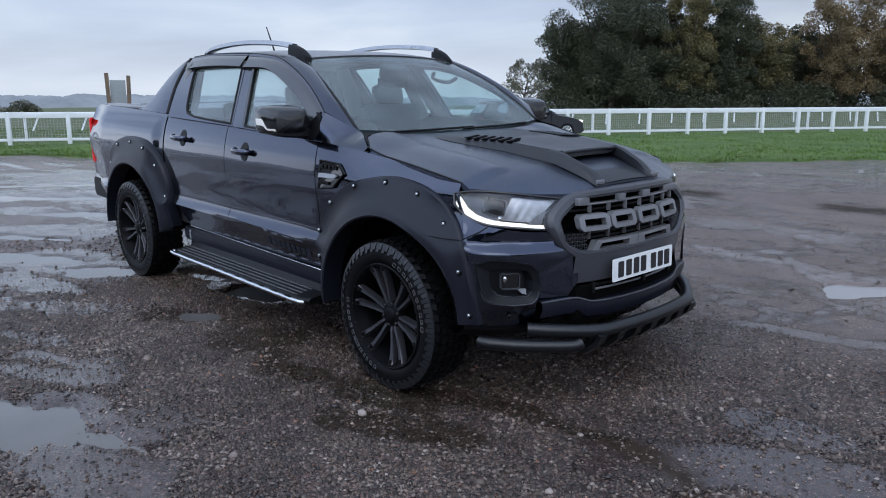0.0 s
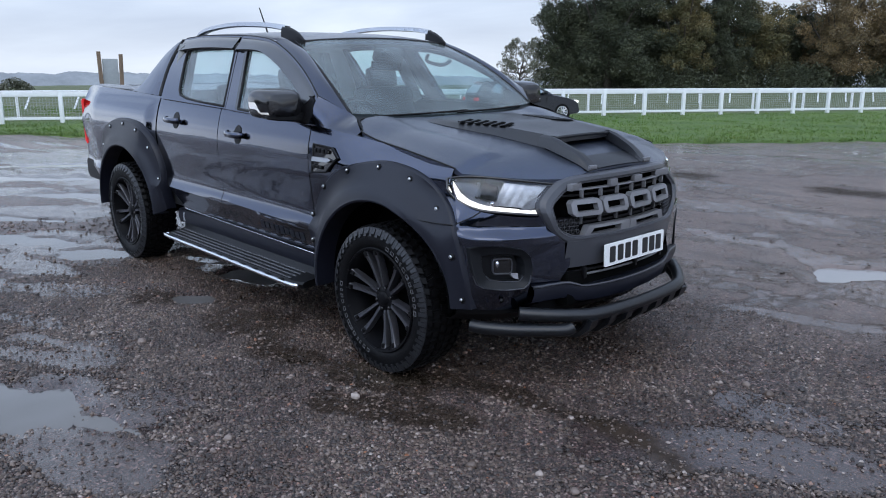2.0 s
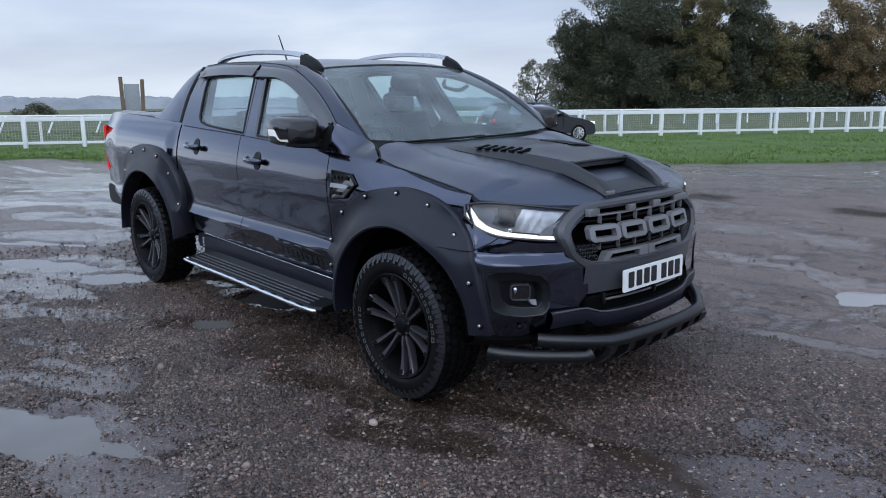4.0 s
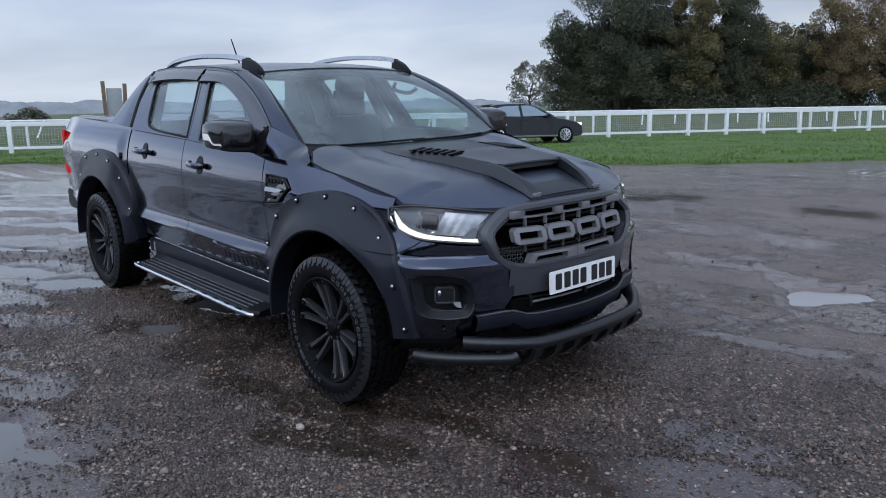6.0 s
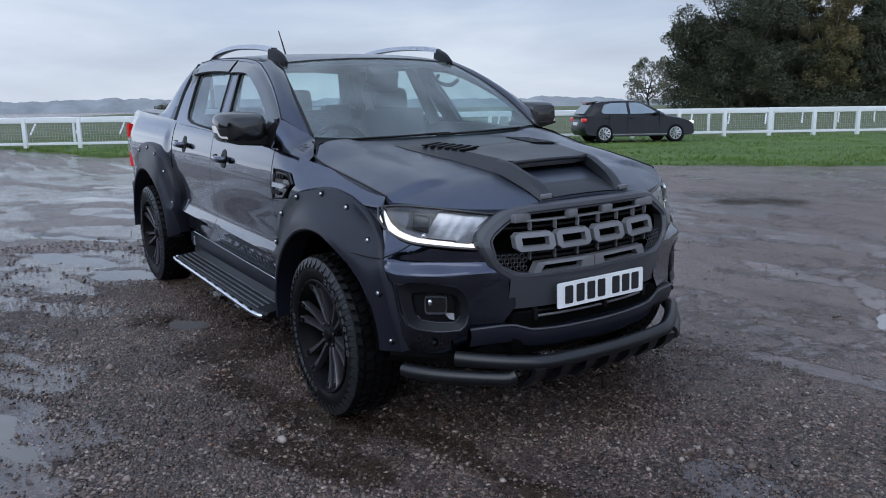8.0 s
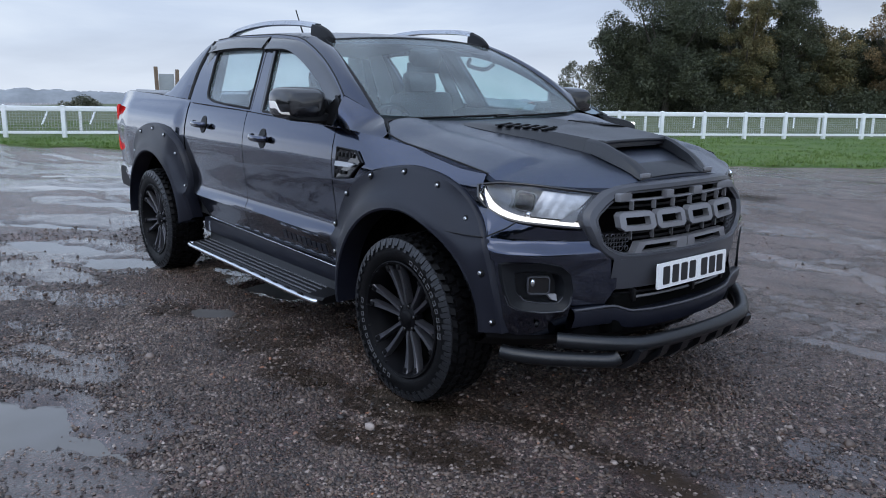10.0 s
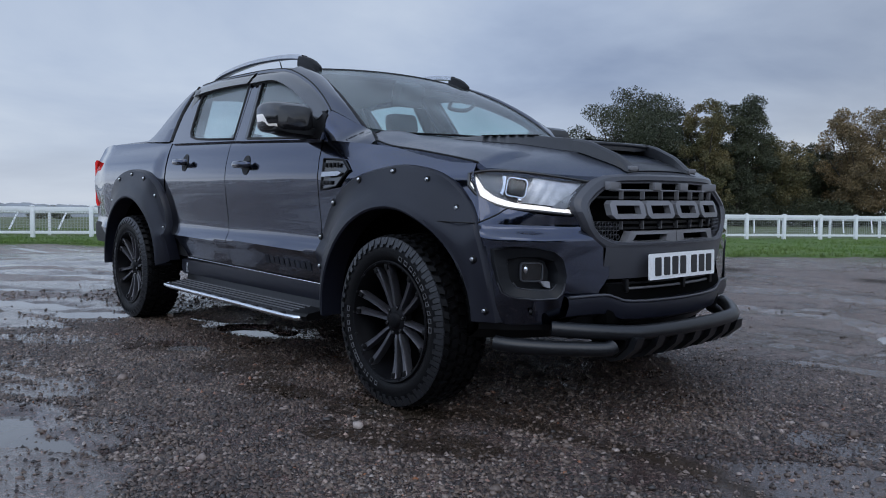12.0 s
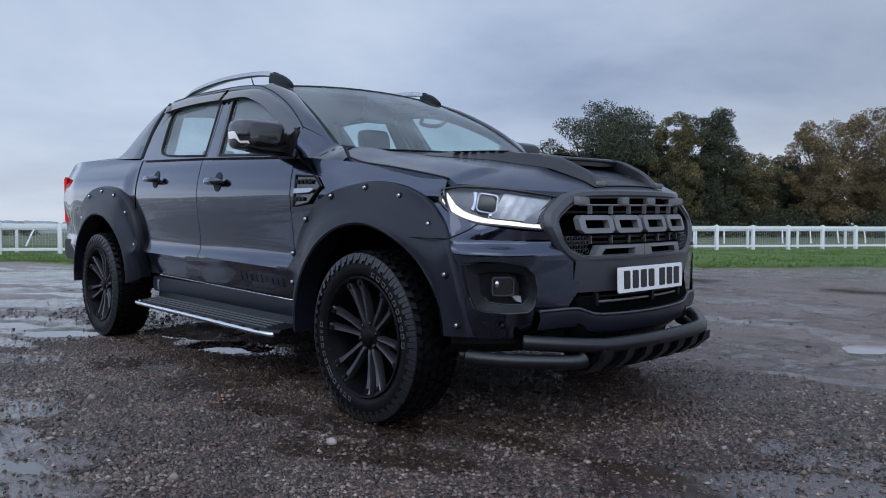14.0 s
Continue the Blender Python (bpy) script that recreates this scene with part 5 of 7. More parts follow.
# four plain blocks in place of the maker's mark, each with a narrow dark slit
for y0, y1 in ((-0.425, -0.247), (-0.236, -0.057), (-0.034, 0.152), (0.176, 0.378)):
    za, w, h, c = 0.856, y1 - y0, 0.076, 0.20
    bm = bmesh.new()
    ol = [(y0 + w * a, za + h * b) for a, b in ((0.10, 0), (0.90, 0), (1, c), (1, 1 - c), (0.90, 1), (0.10, 1), (0, 1 - c), (0, c))]
    slit = [(y0 + w * a, za + h * b) for a, b in ((0.16, 0.27), (0.84, 0.27), (0.84, 0.73), (0.16, 0.73))]
    prism(bm, ol, lambda a, b, d: (nose(a, b) + 0.018 - d, a, b), 0.030, [slit])
    part("mark_block", normals(bm), M["badge"], grille, "plain grey block with a dark slit")
# honeycomb in the corners
for s in (-1, 1):
    bm = bmesh.new()
    for i in range(5):
        for j in range(4):
            y, z = 0.375 + i * 0.026 + (j % 2) * 0.013, 0.780 + j * 0.018
            if y + 0.6 * (0.84 - z) < 0.505 + 0.9 * (z - 0.79):
                pts = [(nose(y, z) - 0.01, s * (y + 0.012 * math.cos(a)), z + 0.0105 * math.sin(a)) for a in np.linspace(0, 2 * math.pi, 7)]
                tube(bm, pts, 0.0022, 4, caps=False)
    part("honeycomb", bm, M["trim"], grille)

# plate with plain bars
plate_c = Vector((0.868, 0, 0.652))
bm = bmesh.new()
prism(bm, rounded(0.52, 0.111, 0.008), lambda a, b, d: plate_c + Vector((-0.03 * b - d, a, b)), 0.006)
plate = part("plate_panel", normals(bm), M["plate"], truck, "white plate with plain dark bars")
for y in (-0.196, -0.130, -0.066, -0.004, 0.085, 0.148, 0.208):
    bm = bmesh.new()
    prism(bm, rounded(0.046, 0.079, 0.006, 2), lambda a, b, d, y=y: plate_c + Vector((0.0022 - 0.03 * b - d, y + a, b)), 0.002)
    part("plate_bar", normals(bm), M["ink"], plate)
# holder behind the plate
rows = [[(nose(y, z) + dx, y, z) for y in np.linspace(-0.452, 0.452, 13)] for z, dx in ((0.750, 0.018), (0.72, 0.014), (0.66, 0.006), (0.605, -0.006), (0.600, -0.06))]
part("plate_carrier", normals(loft(rows)), M["trim"], truck)
# lower intake with a near-black sheet for its shade, lip and skid
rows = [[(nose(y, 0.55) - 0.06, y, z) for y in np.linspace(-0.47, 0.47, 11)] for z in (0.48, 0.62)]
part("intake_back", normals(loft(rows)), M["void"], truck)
for z in (0.583, 0.560):
    bm = bmesh.new()
    tube(bm, [(nose(y, z) - 0.015, y, z) for y in np.linspace(-0.42, 0.42, 9)], 0.006, 6)
    part("intake_bar", bm, M["badge"] if z < 0.57 else M["black"], truck)
for y in (-0.33, 0.05, 0.33):
    bm = box(bmesh.new(), (nose(y, 0.57) - 0.01, y, 0.573), (0.03, 0.020, 0.055), bevel=0.004)
    part("intake_post", bm, M["black"], truck)
lip = [(-0.62, 0.535), (-0.46, 0.540), (-0.40, 0.525), (-0.32, 0.508), (0.0, 0.503), (0.32, 0.508), (0.40, 0.525), (0.46, 0.540), (0.62, 0.535)]
rows = []
for dz, dx in ((0.0, -0.05), (0.006, 0.012), (-0.006, 0.024), (-0.030, 0.026), (-0.075, 0.010), (-0.100, -0.06)):
    rows.append([(nose(y, 0.52) + dx, y, z + dz) for y, z in [(q.x, q.z) for q in curve([(a, 0, b) for a, b in lip], 4)]])
part("bumper_lip", normals(loft(rows)), M["flare"], truck)
bm = bmesh.new()
tube(bm, [(nose(q.x, 0.52) + 0.022, q.x, q.z + 0.003) for q in curve([(a, 0, b) for a, b in lip], 4)], 0.006, 6)
part("lip_edge", bm, M["trim"], truck)
rows = [[(nose(y, 0.43) + dx - 0.02, y, z) for y in np.linspace(-0.86, 0.86, 21)] for z, dx in ((0.47, 0.0), (0.40, -0.01), (0.36, -0.06), (0.34, -0.30))]
part("undertray", normals(loft(rows)), M["black"], truck)
# spoiler bar: two bent tubes and a ribbed skid plate
bm = bmesh.new()
tube(bm, curve([(0.690, -0.672, 0.412), (0.735, -0.625, 0.408), (0.80, -0.545, 0.402), (0.862, -0.452, 0.396), (0.905, -0.36, 0.393), (0.928, -0.18, 0.392), (0.935, 0, 0.392), (0.928, 0.18, 0.392), (0.905, 0.36, 0.393), (0.862, 0.452, 0.396), (0.80, 0.545, 0.402), (0.735, 0.625, 0.408), (0.690, 0.672, 0.412)], 5), 0.032, 14)
bar = part("spoiler_bar", normals(bm), M["bar"], truck, "black front spoiler bar")
for s in (-1, 1):
    bm = bmesh.new()
    tube(bm, curve([(0.53, s * 0.835, 0.352), (0.58, s * 0.805, 0.345), (0.68, s * 0.715, 0.338), (0.79, s * 0.590, 0.334), (0.848, s * 0.515, 0.334), (0.862, s * 0.485, 0.345)], 5), 0.031, 14)
    part("lower_tube", normals(bm), M["bar"], bar)
rows = []
for y in np.linspace(-0.44, 0.44, 12):
    e = 0.905 + 0.03 * (1 - (y / 0.44) ** 2)
    rows.append([(e - 0.005, y, 0.372), (e - 0.02, y, 0.335), (e - 0.075, y, 0.285), (e - 0.20, y, 0.255)])
skid = part("skid_plate", normals(thick(loft(rows), (-1, 0, 0.2), 0.012)), M["black"], bar)
for y in np.linspace(-0.40, 0.40, 7):
    e = 0.905 + 0.03 * (1 - (y / 0.44) ** 2)
    bm = bmesh.new()
    rows = [[(x + 0.012, y + dy, z) for dy in (-0.026, 0.026)] for x, z in ((e + 0.010, 0.375), (e - 0.006, 0.330), (e - 0.062, 0.280), (e - 0.12, 0.262))]
    part("skid_rib", normals(thick(loft(rows), (-1, 0, 0.3), 0.03)), M["bar"], bar)
# ---- wheels ----
def build_wheel():
    """One wheel about its axle, outer face towards -y, the origin in the middle of the tread."""
    hub = new("wheel")
    R, W = 0.387, 0.262
    bm = bmesh.new()
    prof = [(0.262, -0.108), (0.276, -0.122), (0.300, -0.131), (0.335, -0.131), (0.358, -0.122), (0.371, -0.108), (0.374, -0.06), (0.375, 0.0), (0.374, 0.06), (0.371, 0.108), (0.358, 0.122), (0.32, 0.131), (0.28, 0.122), (0.262, 0.105)]
    lathe(bm, prof, 72)
    tyre = part("tyre", normals(bm), M["tyre"], hub, "wet all-terrain tyre with white sidewall marks")
    n = 46
    blocks = [((0.366, -0.121), (0.388, -0.095), 0.0, 0.62), ((0.371, -0.085), (0.389, -0.045), 0.5, 0.68), ((0.373, -0.035), (0.390, 0.0), 0.1, 0.66), ((0.373, 0.008), (0.390, 0.045), 0.6, 0.66), ((0.371, 0.055), (0.389, 0.09), 0.2, 0.68), ((0.366, 0.098), (0.387, 0.121), 0.4, 0.62)]
    for bi, ((r0, y0), (r1, y1), ph, wd) in enumerate(blocks):
        bm = bmesh.new()
        a0 = 2 * math.pi * ph / n
        a1 = a0 + 2 * math.pi * wd / n
        skew = 0.025 * (1 if bi % 2 else -1)
        lo, hi = [], []
        for a, y in ((a0, y0), (a1, y0), (a1 + skew, y1), (a0 + skew, y1)):
            edge = 0.009 if (bi == 0 and y == y0) or (bi == 5 and y == y1) else 0.0
            mid = (a0 + a1 + skew) / 2
            lo.append(bm.verts.new((r0 * math.cos(a), y, r0 * math.sin(a))))
            ra = 0.389 - edge
            hi.append(bm.verts.new((ra * math.cos(lerp(a, mid, 0.10)), lerp(y, (y0 + y1) / 2, 0.08), ra * math.sin(lerp(a, mid, 0.10)))))
        bm.faces.new(hi)
        for i in range(4):
            j = (i + 1) % 4
            bm.faces.new((lo[i], lo[j], hi[j], hi[i]))
        block = part("tread_block", normals(bm), M["tyre"], hub, smooth=False)
        for k in range(1, n):
            ob = new("tread_block", block.data)
            ob.parent = hub
            ob.matrix_basis = Matrix.Rotation(2 * math.pi * k / n, 4, "Y")
    # shoulder lugs, two to a step, on the outer wall
    for off, r0, wd in ((0.0, 0.334, 0.055), (0.5, 0.348, 0.05)):
        bm = bmesh.new()
        a = 2 * math.pi * off / n
        lo, hi = [], []
        for aa, r, y in ((a - wd * 0.5, r0, -0.131), (a + wd * 0.5, r0, -0.131), (a + wd * 0.6, 0.378, -0.116), (a - wd * 0.6, 0.378, -0.116)):
            lo.append(bm.verts.new((r * math.cos(aa), y, r * math.sin(aa))))
            hi.append(bm.verts.new((r * math.cos(aa), y - 0.007, r * math.sin(aa))))
        bm.faces.new(hi)
        for i in range(4):
            j = (i + 1) % 4
            bm.faces.new((lo[i], lo[j], hi[j], hi[i]))
        lug = part("shoulder_lug", normals(bm), M["tyre_lit"], hub, smooth=False)
        for k in range(1, n):
            ob = new("shoulder_lug", lug.data)
            ob.parent = hub
            ob.matrix_basis = Matrix.Rotation(2 * math.pi * k / n, 4, "Y")
    # white outline marks where the sidewall lettering is
    mk = random.Random(5)
    for start, count in ((184, 9), (228, 7), (10, 6), (46, 6)):
        a = start
        for k in range(count):
            wd = mk.choice((0.006, 0.010, 0.0125, 0.0115))
            a += math.degrees((wd + 0.010) / 0.302) + mk.uniform(0, 1.2)
            ang = radians(a)
            a += math.degrees((wd + 0.002) / 0.302)
            bm = bmesh.new()
            r0, r1 = 0.292, 0.312
            prism(bm, [(-wd, r0), (wd, r0), (wd, r1), (-wd, r1)], lambda q, r, d, ang=ang: (r * math.cos(ang) - q * math.sin(ang), -0.1335 + d, r * math.sin(ang) + q * math.cos(ang)), 0.003, [[(-wd + 0.003, r0 + 0.003), (wd - 0.003, r0 + 0.003), (wd - 0.003, r1 - 0.003), (-wd + 0.003, r1 - 0.003)]])
            part("sidewall_mark", normals(bm), M["white_mark"], hub)
    # rim
    bm = bmesh.new()
    lathe(bm, [(0.268, -0.118), (0.275, -0.126), (0.270, -0.131), (0.262, -0.128), (0.256, -0.112), (0.250, -0.08), (0.235, -0.05), (0.232, 0.09), (0.262, 0.11)], 64)
    part("rim", normals(bm), M["rim_well"], hub, "satin black alloy rim with split spokes")
    bm = bmesh.new()
    lathe(bm, [(0.0, -0.02), (0.10, -0.02), (0.225, 0.02), (0.232, 0.05)], 40)
    part("brake_shield", normals(bm), M["void"], hub)
    for k in range(6):
        for off in (-0.17, 0.17):
            a = radians(60 * k + 60)
            rows = []
            for r, da, w, y, dep in ((0.058, 1.22, 0.013, -0.080, 0.040), (0.085, 1.16, 0.0120, -0.086, 0.040), (0.14, 1.08, 0.0125, -0.090, 0.038), (0.20, 1.02, 0.0155, -0.100, 0.036), (0.236, 1.0, 0.0185, -0.110, 0.034), (0.250, 1.0, 0.021, -0.113, 0.03), (0.259, 1.0, 0.023, -0.118, 0.02)):
                aa = a + off * da
                d = Vector((math.cos(aa), 0, math.sin(aa)))
                n_ = Vector((-math.sin(aa), 0, math.cos(aa)))
                rows.append([d * r + n_ * q * w * 0.82 + Vector((0, y + e * dep, 0)) for q, e in ((-1, 1), (-0.92, 0.15), (-0.70, 0), (0, 0.05), (0.70, 0), (0.92, 0.15), (1, 1))])
            part("spoke", normals(loft(rows)), M["rim"], hub)
            aa = a + off
            bm = box(bmesh.new(), (0.244 * math.cos(aa), -0.112, 0.244 * math.sin(aa)), (0.026, 0.012, 0.022), Matrix.Rotation(-aa, 4, "Y"), 0.004)
            part("spoke_end", bm, M["black"], hub)
    bm = bmesh.new()
    lathe(bm, [(0.0, -0.098), (0.026, -0.098), (0.034, -0.094), (0.040, -0.086), (0.060, -0.082), (0.070, -0.074), (0.074, -0.040)], 32)
    part("hub_cap", normals(bm), M["rim_well"], hub)
    for k in range(6):
        a = 2 * math.pi * (k + 0.5) / 6
        bm = bmesh.new()
        lathe(bm, [(0.0, -0.090), (0.007, -0.090), (0.010, -0.086), (0.010, -0.066)], 8, (0.058 * math.cos(a), 0, 0.058 * math.sin(a)))
        part("wheel_nut", bm, M["gloss_black"], hub)
    for k in range(16):
        a = 2 * math.pi * (k + 0.5) / 16
        bm = bmesh.new()
        lathe(bm, [(0.0, -0.131), (0.004, -0.131), (0.006, -0.128), (0.006, -0.115)], 6, (0.2625 * math.cos(a), 0, 0.2625 * math.sin(a)))
        part("rim_bolt", bm, M["black"], hub)
    return hub


first = build_wheel()
first.parent = truck
first.matrix_basis = pose(0, -0.855, 0.382, 0, 14, 0)
for x, y, rz, ry in ((-3.22, -0.890, 0, 40), (0, 0.855, 180, 5), (-3.22, 0.890, 180, 25)):
    w = copy_thing(first, pose(x, y, 0.382, 0, ry, rz))
    w.parent = truck
# ---- ground ----
VIEW = Vector((-0.738, 0.675))
ACROSS = Vector((0.675, 0.738))
STAND = Vector((2.95, -3.27))


def place(across, ahead):
    """World x and y of a place given from where the camera first stands."""
    q = STAND + ACROSS * across + VIEW * ahead
    return q.x, q.y


def lattice(seed):
    return np.random.RandomState(seed).rand(256, 256)


def vnoise(x, y, scale, seed):
    """Smooth value noise between 0 and 1."""
    g = lattice(seed)
    u, v = x / scale + 1000.0, y / scale + 1000.0
    i, j = np.floor(u).astype(int), np.floor(v).astype(int)
    fu, fv = u - i, v - j
    fu, fv = fu * fu * (3 - 2 * fu), fv * fv * (3 - 2 * fv)
    a, b = g[i % 256, j % 256], g[(i + 1) % 256, j % 256]
    c, d = g[i % 256, (j + 1) % 256], g[(i + 1) % 256, (j + 1) % 256]
    return (a * (1 - fu) + b * fu) * (1 - fv) + (c * (1 - fu) + d * fu) * fv


def sstep(a, b, x):
    """0 below a, 1 above b (or the other way round when b is the smaller)."""
    t = np.clip((x - a) / (b - a), 0, 1)
    return t * t * (3 - 2 * t)


# puddles: x, y, half length, half width, turn in degrees, depth
PUDDLES = (
    (-0.80, -2.47, 0.56, 0.20, 28, 0.030), (0.98, 2.76, 0.30, 0.19, 62, 0.032), (0.05, -1.02, 0.34, 0.15, 24, 0.005), (-0.42, -1.20, 0.20, 0.10, 20, 0.012),
    (-1.98, -0.54, 0.30, 0.14, 24, 0.040), (-1.86, -1.16, 0.18, 0.10, 20, 0.034), (-2.85, -0.62, 0.26, 0.09, 15, 0.018),
    (-3.55, -1.16, 0.32, 0.17, 35, 0.040), (-4.45, -1.45, 0.50, 0.14, 30, 0.020),
    (-6.6, -0.35, 0.8, 0.16, 38, 0.024), (-8.5, -0.2, 1.3, 0.22, 38, 0.024), (-10.4, 0.4, 1.2, 0.24, 42, 0.022), (-5.6, -1.3, 0.6, 0.12, 38, 0.02),
    (-0.35, 3.4, 0.8, 0.10, 62, 0.012), (0.70, 1.45, 0.6, 0.07, 66, 0.010),
)
# thin films of water on the gravel: x, y, half length, half width, turn, strength
FILMS = (
    (1.0, 1.38, 0.75, 0.10, 12, 0.72), (1.60, 0.06, 0.36, 0.13, 5, 0.72), (-0.2, 3.2, 0.85, 0.13, -6, 0.72), (0.5, 3.08, 0.85, 0.14, -35, 0.72), (-1.5, -2.08, 0.40, 0.10, 20, 0.85), (-3.6, -1.75, 0.9, 0.16, 18, 0.85), (-7.0, -0.6, 1.4, 0.3, 22, 0.9), (-11.0, 0.4, 2.4, 0.4, 14, 0.9),
    (1.5, 6.5, 3.0, 0.5, 62, 0.47), (3.5, 8.2, 3.0, 0.6, 60, 0.47), (-1.5, 12.0, 4.0, 0.9, 62, 0.47), (4.4, 3.2, 1.5, 0.3, 58, 0.47), (2.4, 1.0, 0.8, 0.16, 60, 0.6), (2.0, 4.1, 1.0, 0.2, 60, 0.6), (-6.8, -2.4, 1.6, 0.4, 36, 0.8), (-3.2, -2.2, 0.8, 0.22, 34, 0.75),
    (-1.45, -2.05, 0.46, 0.16, 30, 0.7), (-2.1, -2.12, 0.5, 0.18, 30, 0.7), (-0.45, -2.03, 0.30, 0.14, 30, 0.7), (0.0, -2.42, 0.30, 0.17, 35, 0.80),
    (-0.15, -2.38, 0.45, 0.20, 35, 0.85), (-0.75, -2.35, 0.62, 0.30, 28, 0.85), (1.78, -0.42, 0.55, 0.26, 30, 0.95), (0.85, 1.6, 1.1, 0.16, 64, 0.55),
    (-0.2, 3.3, 1.3, 0.30, 62, 0.52), (-2.7, 7.2, 2.6, 0.6, 64, 0.42), (-4.2, -1.4, 1.0, 0.34, 32, 0.9), (-5.6, -0.9, 1.2, 0.34, 36, 0.9),
    (-8.5, -0.2, 3.0, 0.8, 38, 0.9), (-11.5, 1.2, 3.2, 1.0, 42, 0.9), (-2.6, -1.7, 0.6, 0.2, 36, 0.7), (-1.35, -2.2, 0.5, 0.16, 34, 0.8), (2.1, 2.3, 1.2, 0.22, 58, 0.5),
    (0.6, 5.2, 1.8, 0.4, 60, 0.48), (-0.9, 9.5, 3.0, 0.7, 62, 0.44), (3.2, 4.6, 1.6, 0.4, 60, 0.48), (-2.2, -0.6, 0.7, 0.25, 25, 0.8),
)
# brown mud along the old wheel marks: from, to, half width
MUD = (((-1.15, -1.22), (-0.75, -1.13), 0.17), ((-2.8, 5.9), (-2.4, 6.4), 0.30), ((-0.7, 6.6), (-0.2, 6.7), 0.30), ((-3.1, 10.8), (-2.7, 11.1), 0.35), ((-0.25, -1.15), (0.35, -0.78), 0.15), ((0.35, -0.76), (0.85, -0.66), 0.10), ((0.80, -0.67), (1.30, -0.60), 0.10), ((1.25, -0.60), (1.62, -0.72), 0.09),
       ((-1.40, -1.12), (-0.95, -0.96), 0.20), ((-0.72, -1.26), (-0.20, -1.12), 0.17), ((-0.2, -1.12), (0.12, -1.0), 0.20), ((0.12, -1.42), (0.68, -1.08), 0.13), ((-2.05, -1.38), (-1.62, -1.04), 0.12), ((-0.05, -1.12), (0.30, -0.98), 0.16))


def films(x, y):
    wob = 0.9 * (vnoise(x, y, 0.30, 61) - 0.5) + 0.6 * (vnoise(x, y, 0.9, 62) - 0.5) + 0.35 * (vnoise(x, y, 0.1, 63) - 0.5)
    out = np.zeros_like(x)
    for px, py, a, b, turn, k in FILMS:
        c, s = math.cos(radians(turn)), math.sin(radians(turn))
        u, v = (x - px) * c + (y - py) * s, -(x - px) * s + (y - py) * c
        out = np.maximum(out, k * (1 - sstep(0.55, 1.2, np.sqrt((u / a) ** 2 + (v / b) ** 2) + wob)))
    # water lies in long streaks along the wheel tracks, most of it away from the truck's near side
    u, v = 0.995 * x + 0.10 * y, -0.10 * x + 0.995 * y
    v = v + 0.35 * (vnoise(x, y, 1.6, 64) - 0.5)
    streak = 0.5 * vnoise(u * 0.22, v, 0.42, 65) + 0.3 * vnoise(u * 0.30, v, 0.16, 66) + 0.2 * vnoise(x, y, 0.12, 67)
    wide = vnoise(u * 0.4, v, 2.2, 68)
    amount = 0.22 + 0.46 * sstep(-2.2, -4.5, x) * sstep(3.0, 0.5, y) + 0.32 * sstep(0.3, 1.8, y)
    return np.maximum(out, amount * sstep(0.40, 0.66, streak + 0.30 * (wide - 0.5)) + 0.10 * sstep(1.0, 3.0, y))


def muds(x, y):
    wob = 0.7 * (vnoise(x, y, 0.22, 71) - 0.5) + 0.5 * (vnoise(x, y, 0.07, 72) - 0.5)
    out = np.zeros_like(x)
    for (x0, y0), (x1, y1), w in MUD:
        dx, dy = x1 - x0, y1 - y0
        t = np.clip(((x - x0) * dx + (y - y0) * dy) / (dx * dx + dy * dy), 0, 1)
        d = np.hypot(x - x0 - t * dx, y - y0 - t * dy) / w
        out = np.maximum(out, 1 - sstep(0.5, 1.25, d + wob))
    return out


def ground_z(x, y, fine=True):
    """Height of the car park and the land round it."""
    x, y = np.asarray(x, float), np.asarray(y, float)
    r = np.hypot(x + 0.6, y)
    tilt = math.tan(radians(1.75)) * (-0.743 * x + 0.669 * y)
    w = sstep(5.5, 16.0, r)
    z = tilt * (1 - w) + (-0.05) * w
    near = 1 - sstep(14, 30, r)
    z = z + near * 0.028 * (vnoise(x, y, 1.7, 3) - 0.5) + near * 0.014 * (vnoise(x, y, 0.55, 4) - 0.5)
    if fine:
        z = z + near * 0.010 * (vnoise(x, y, 0.14, 5) - 0.5) + near * 0.006 * (vnoise(x, y, 0.05, 6) - 0.5)
    for px, py, a, b, turn, depth in PUDDLES:
        c, s = math.cos(radians(turn)), math.sin(radians(turn))
        u, v = (x - px) * c + (y - py) * s, -(x - px) * s + (y - py) * c
        q = np.sqrt((u / a) ** 2 + (v / b) ** 2) + 0.75 * (vnoise(x, y, 0.20, 9) - 0.5) + 0.75 * (vnoise(x, y, 0.42, 19) - 0.5) + 0.35 * (vnoise(x, y, 0.08, 29) - 0.5)
        z = z - depth * 1.6 * (1 - sstep(0.55, 1.25, q))
    # under the wheels the ground is pressed level with the tyres
    for wx, wy in ((0, -0.87), (-3.22, -0.9), (0, 0.87), (-3.22, 0.9)):
        k = np.exp(-((x - wx) ** 2 + (y - wy) ** 2) / 0.10)
        z = z * (1 - k) + k * (tilt - 0.004)
    return z


def axis_lines(lo, hi, step, reach):
    """Grid lines: even between lo and hi, then wider and wider out to reach."""
    mid = list(np.arange(lo, hi + step / 2, step))
    out, d, x = [], step, hi
    while x < reach:
        d *= 1.085
        x += d
        out.append(x)
    back, d, x = [], step, lo
    while x > -reach:
        d *= 1.085
        x -= d
        back.append(x)
    return np.array(back[::-1] + mid + out)


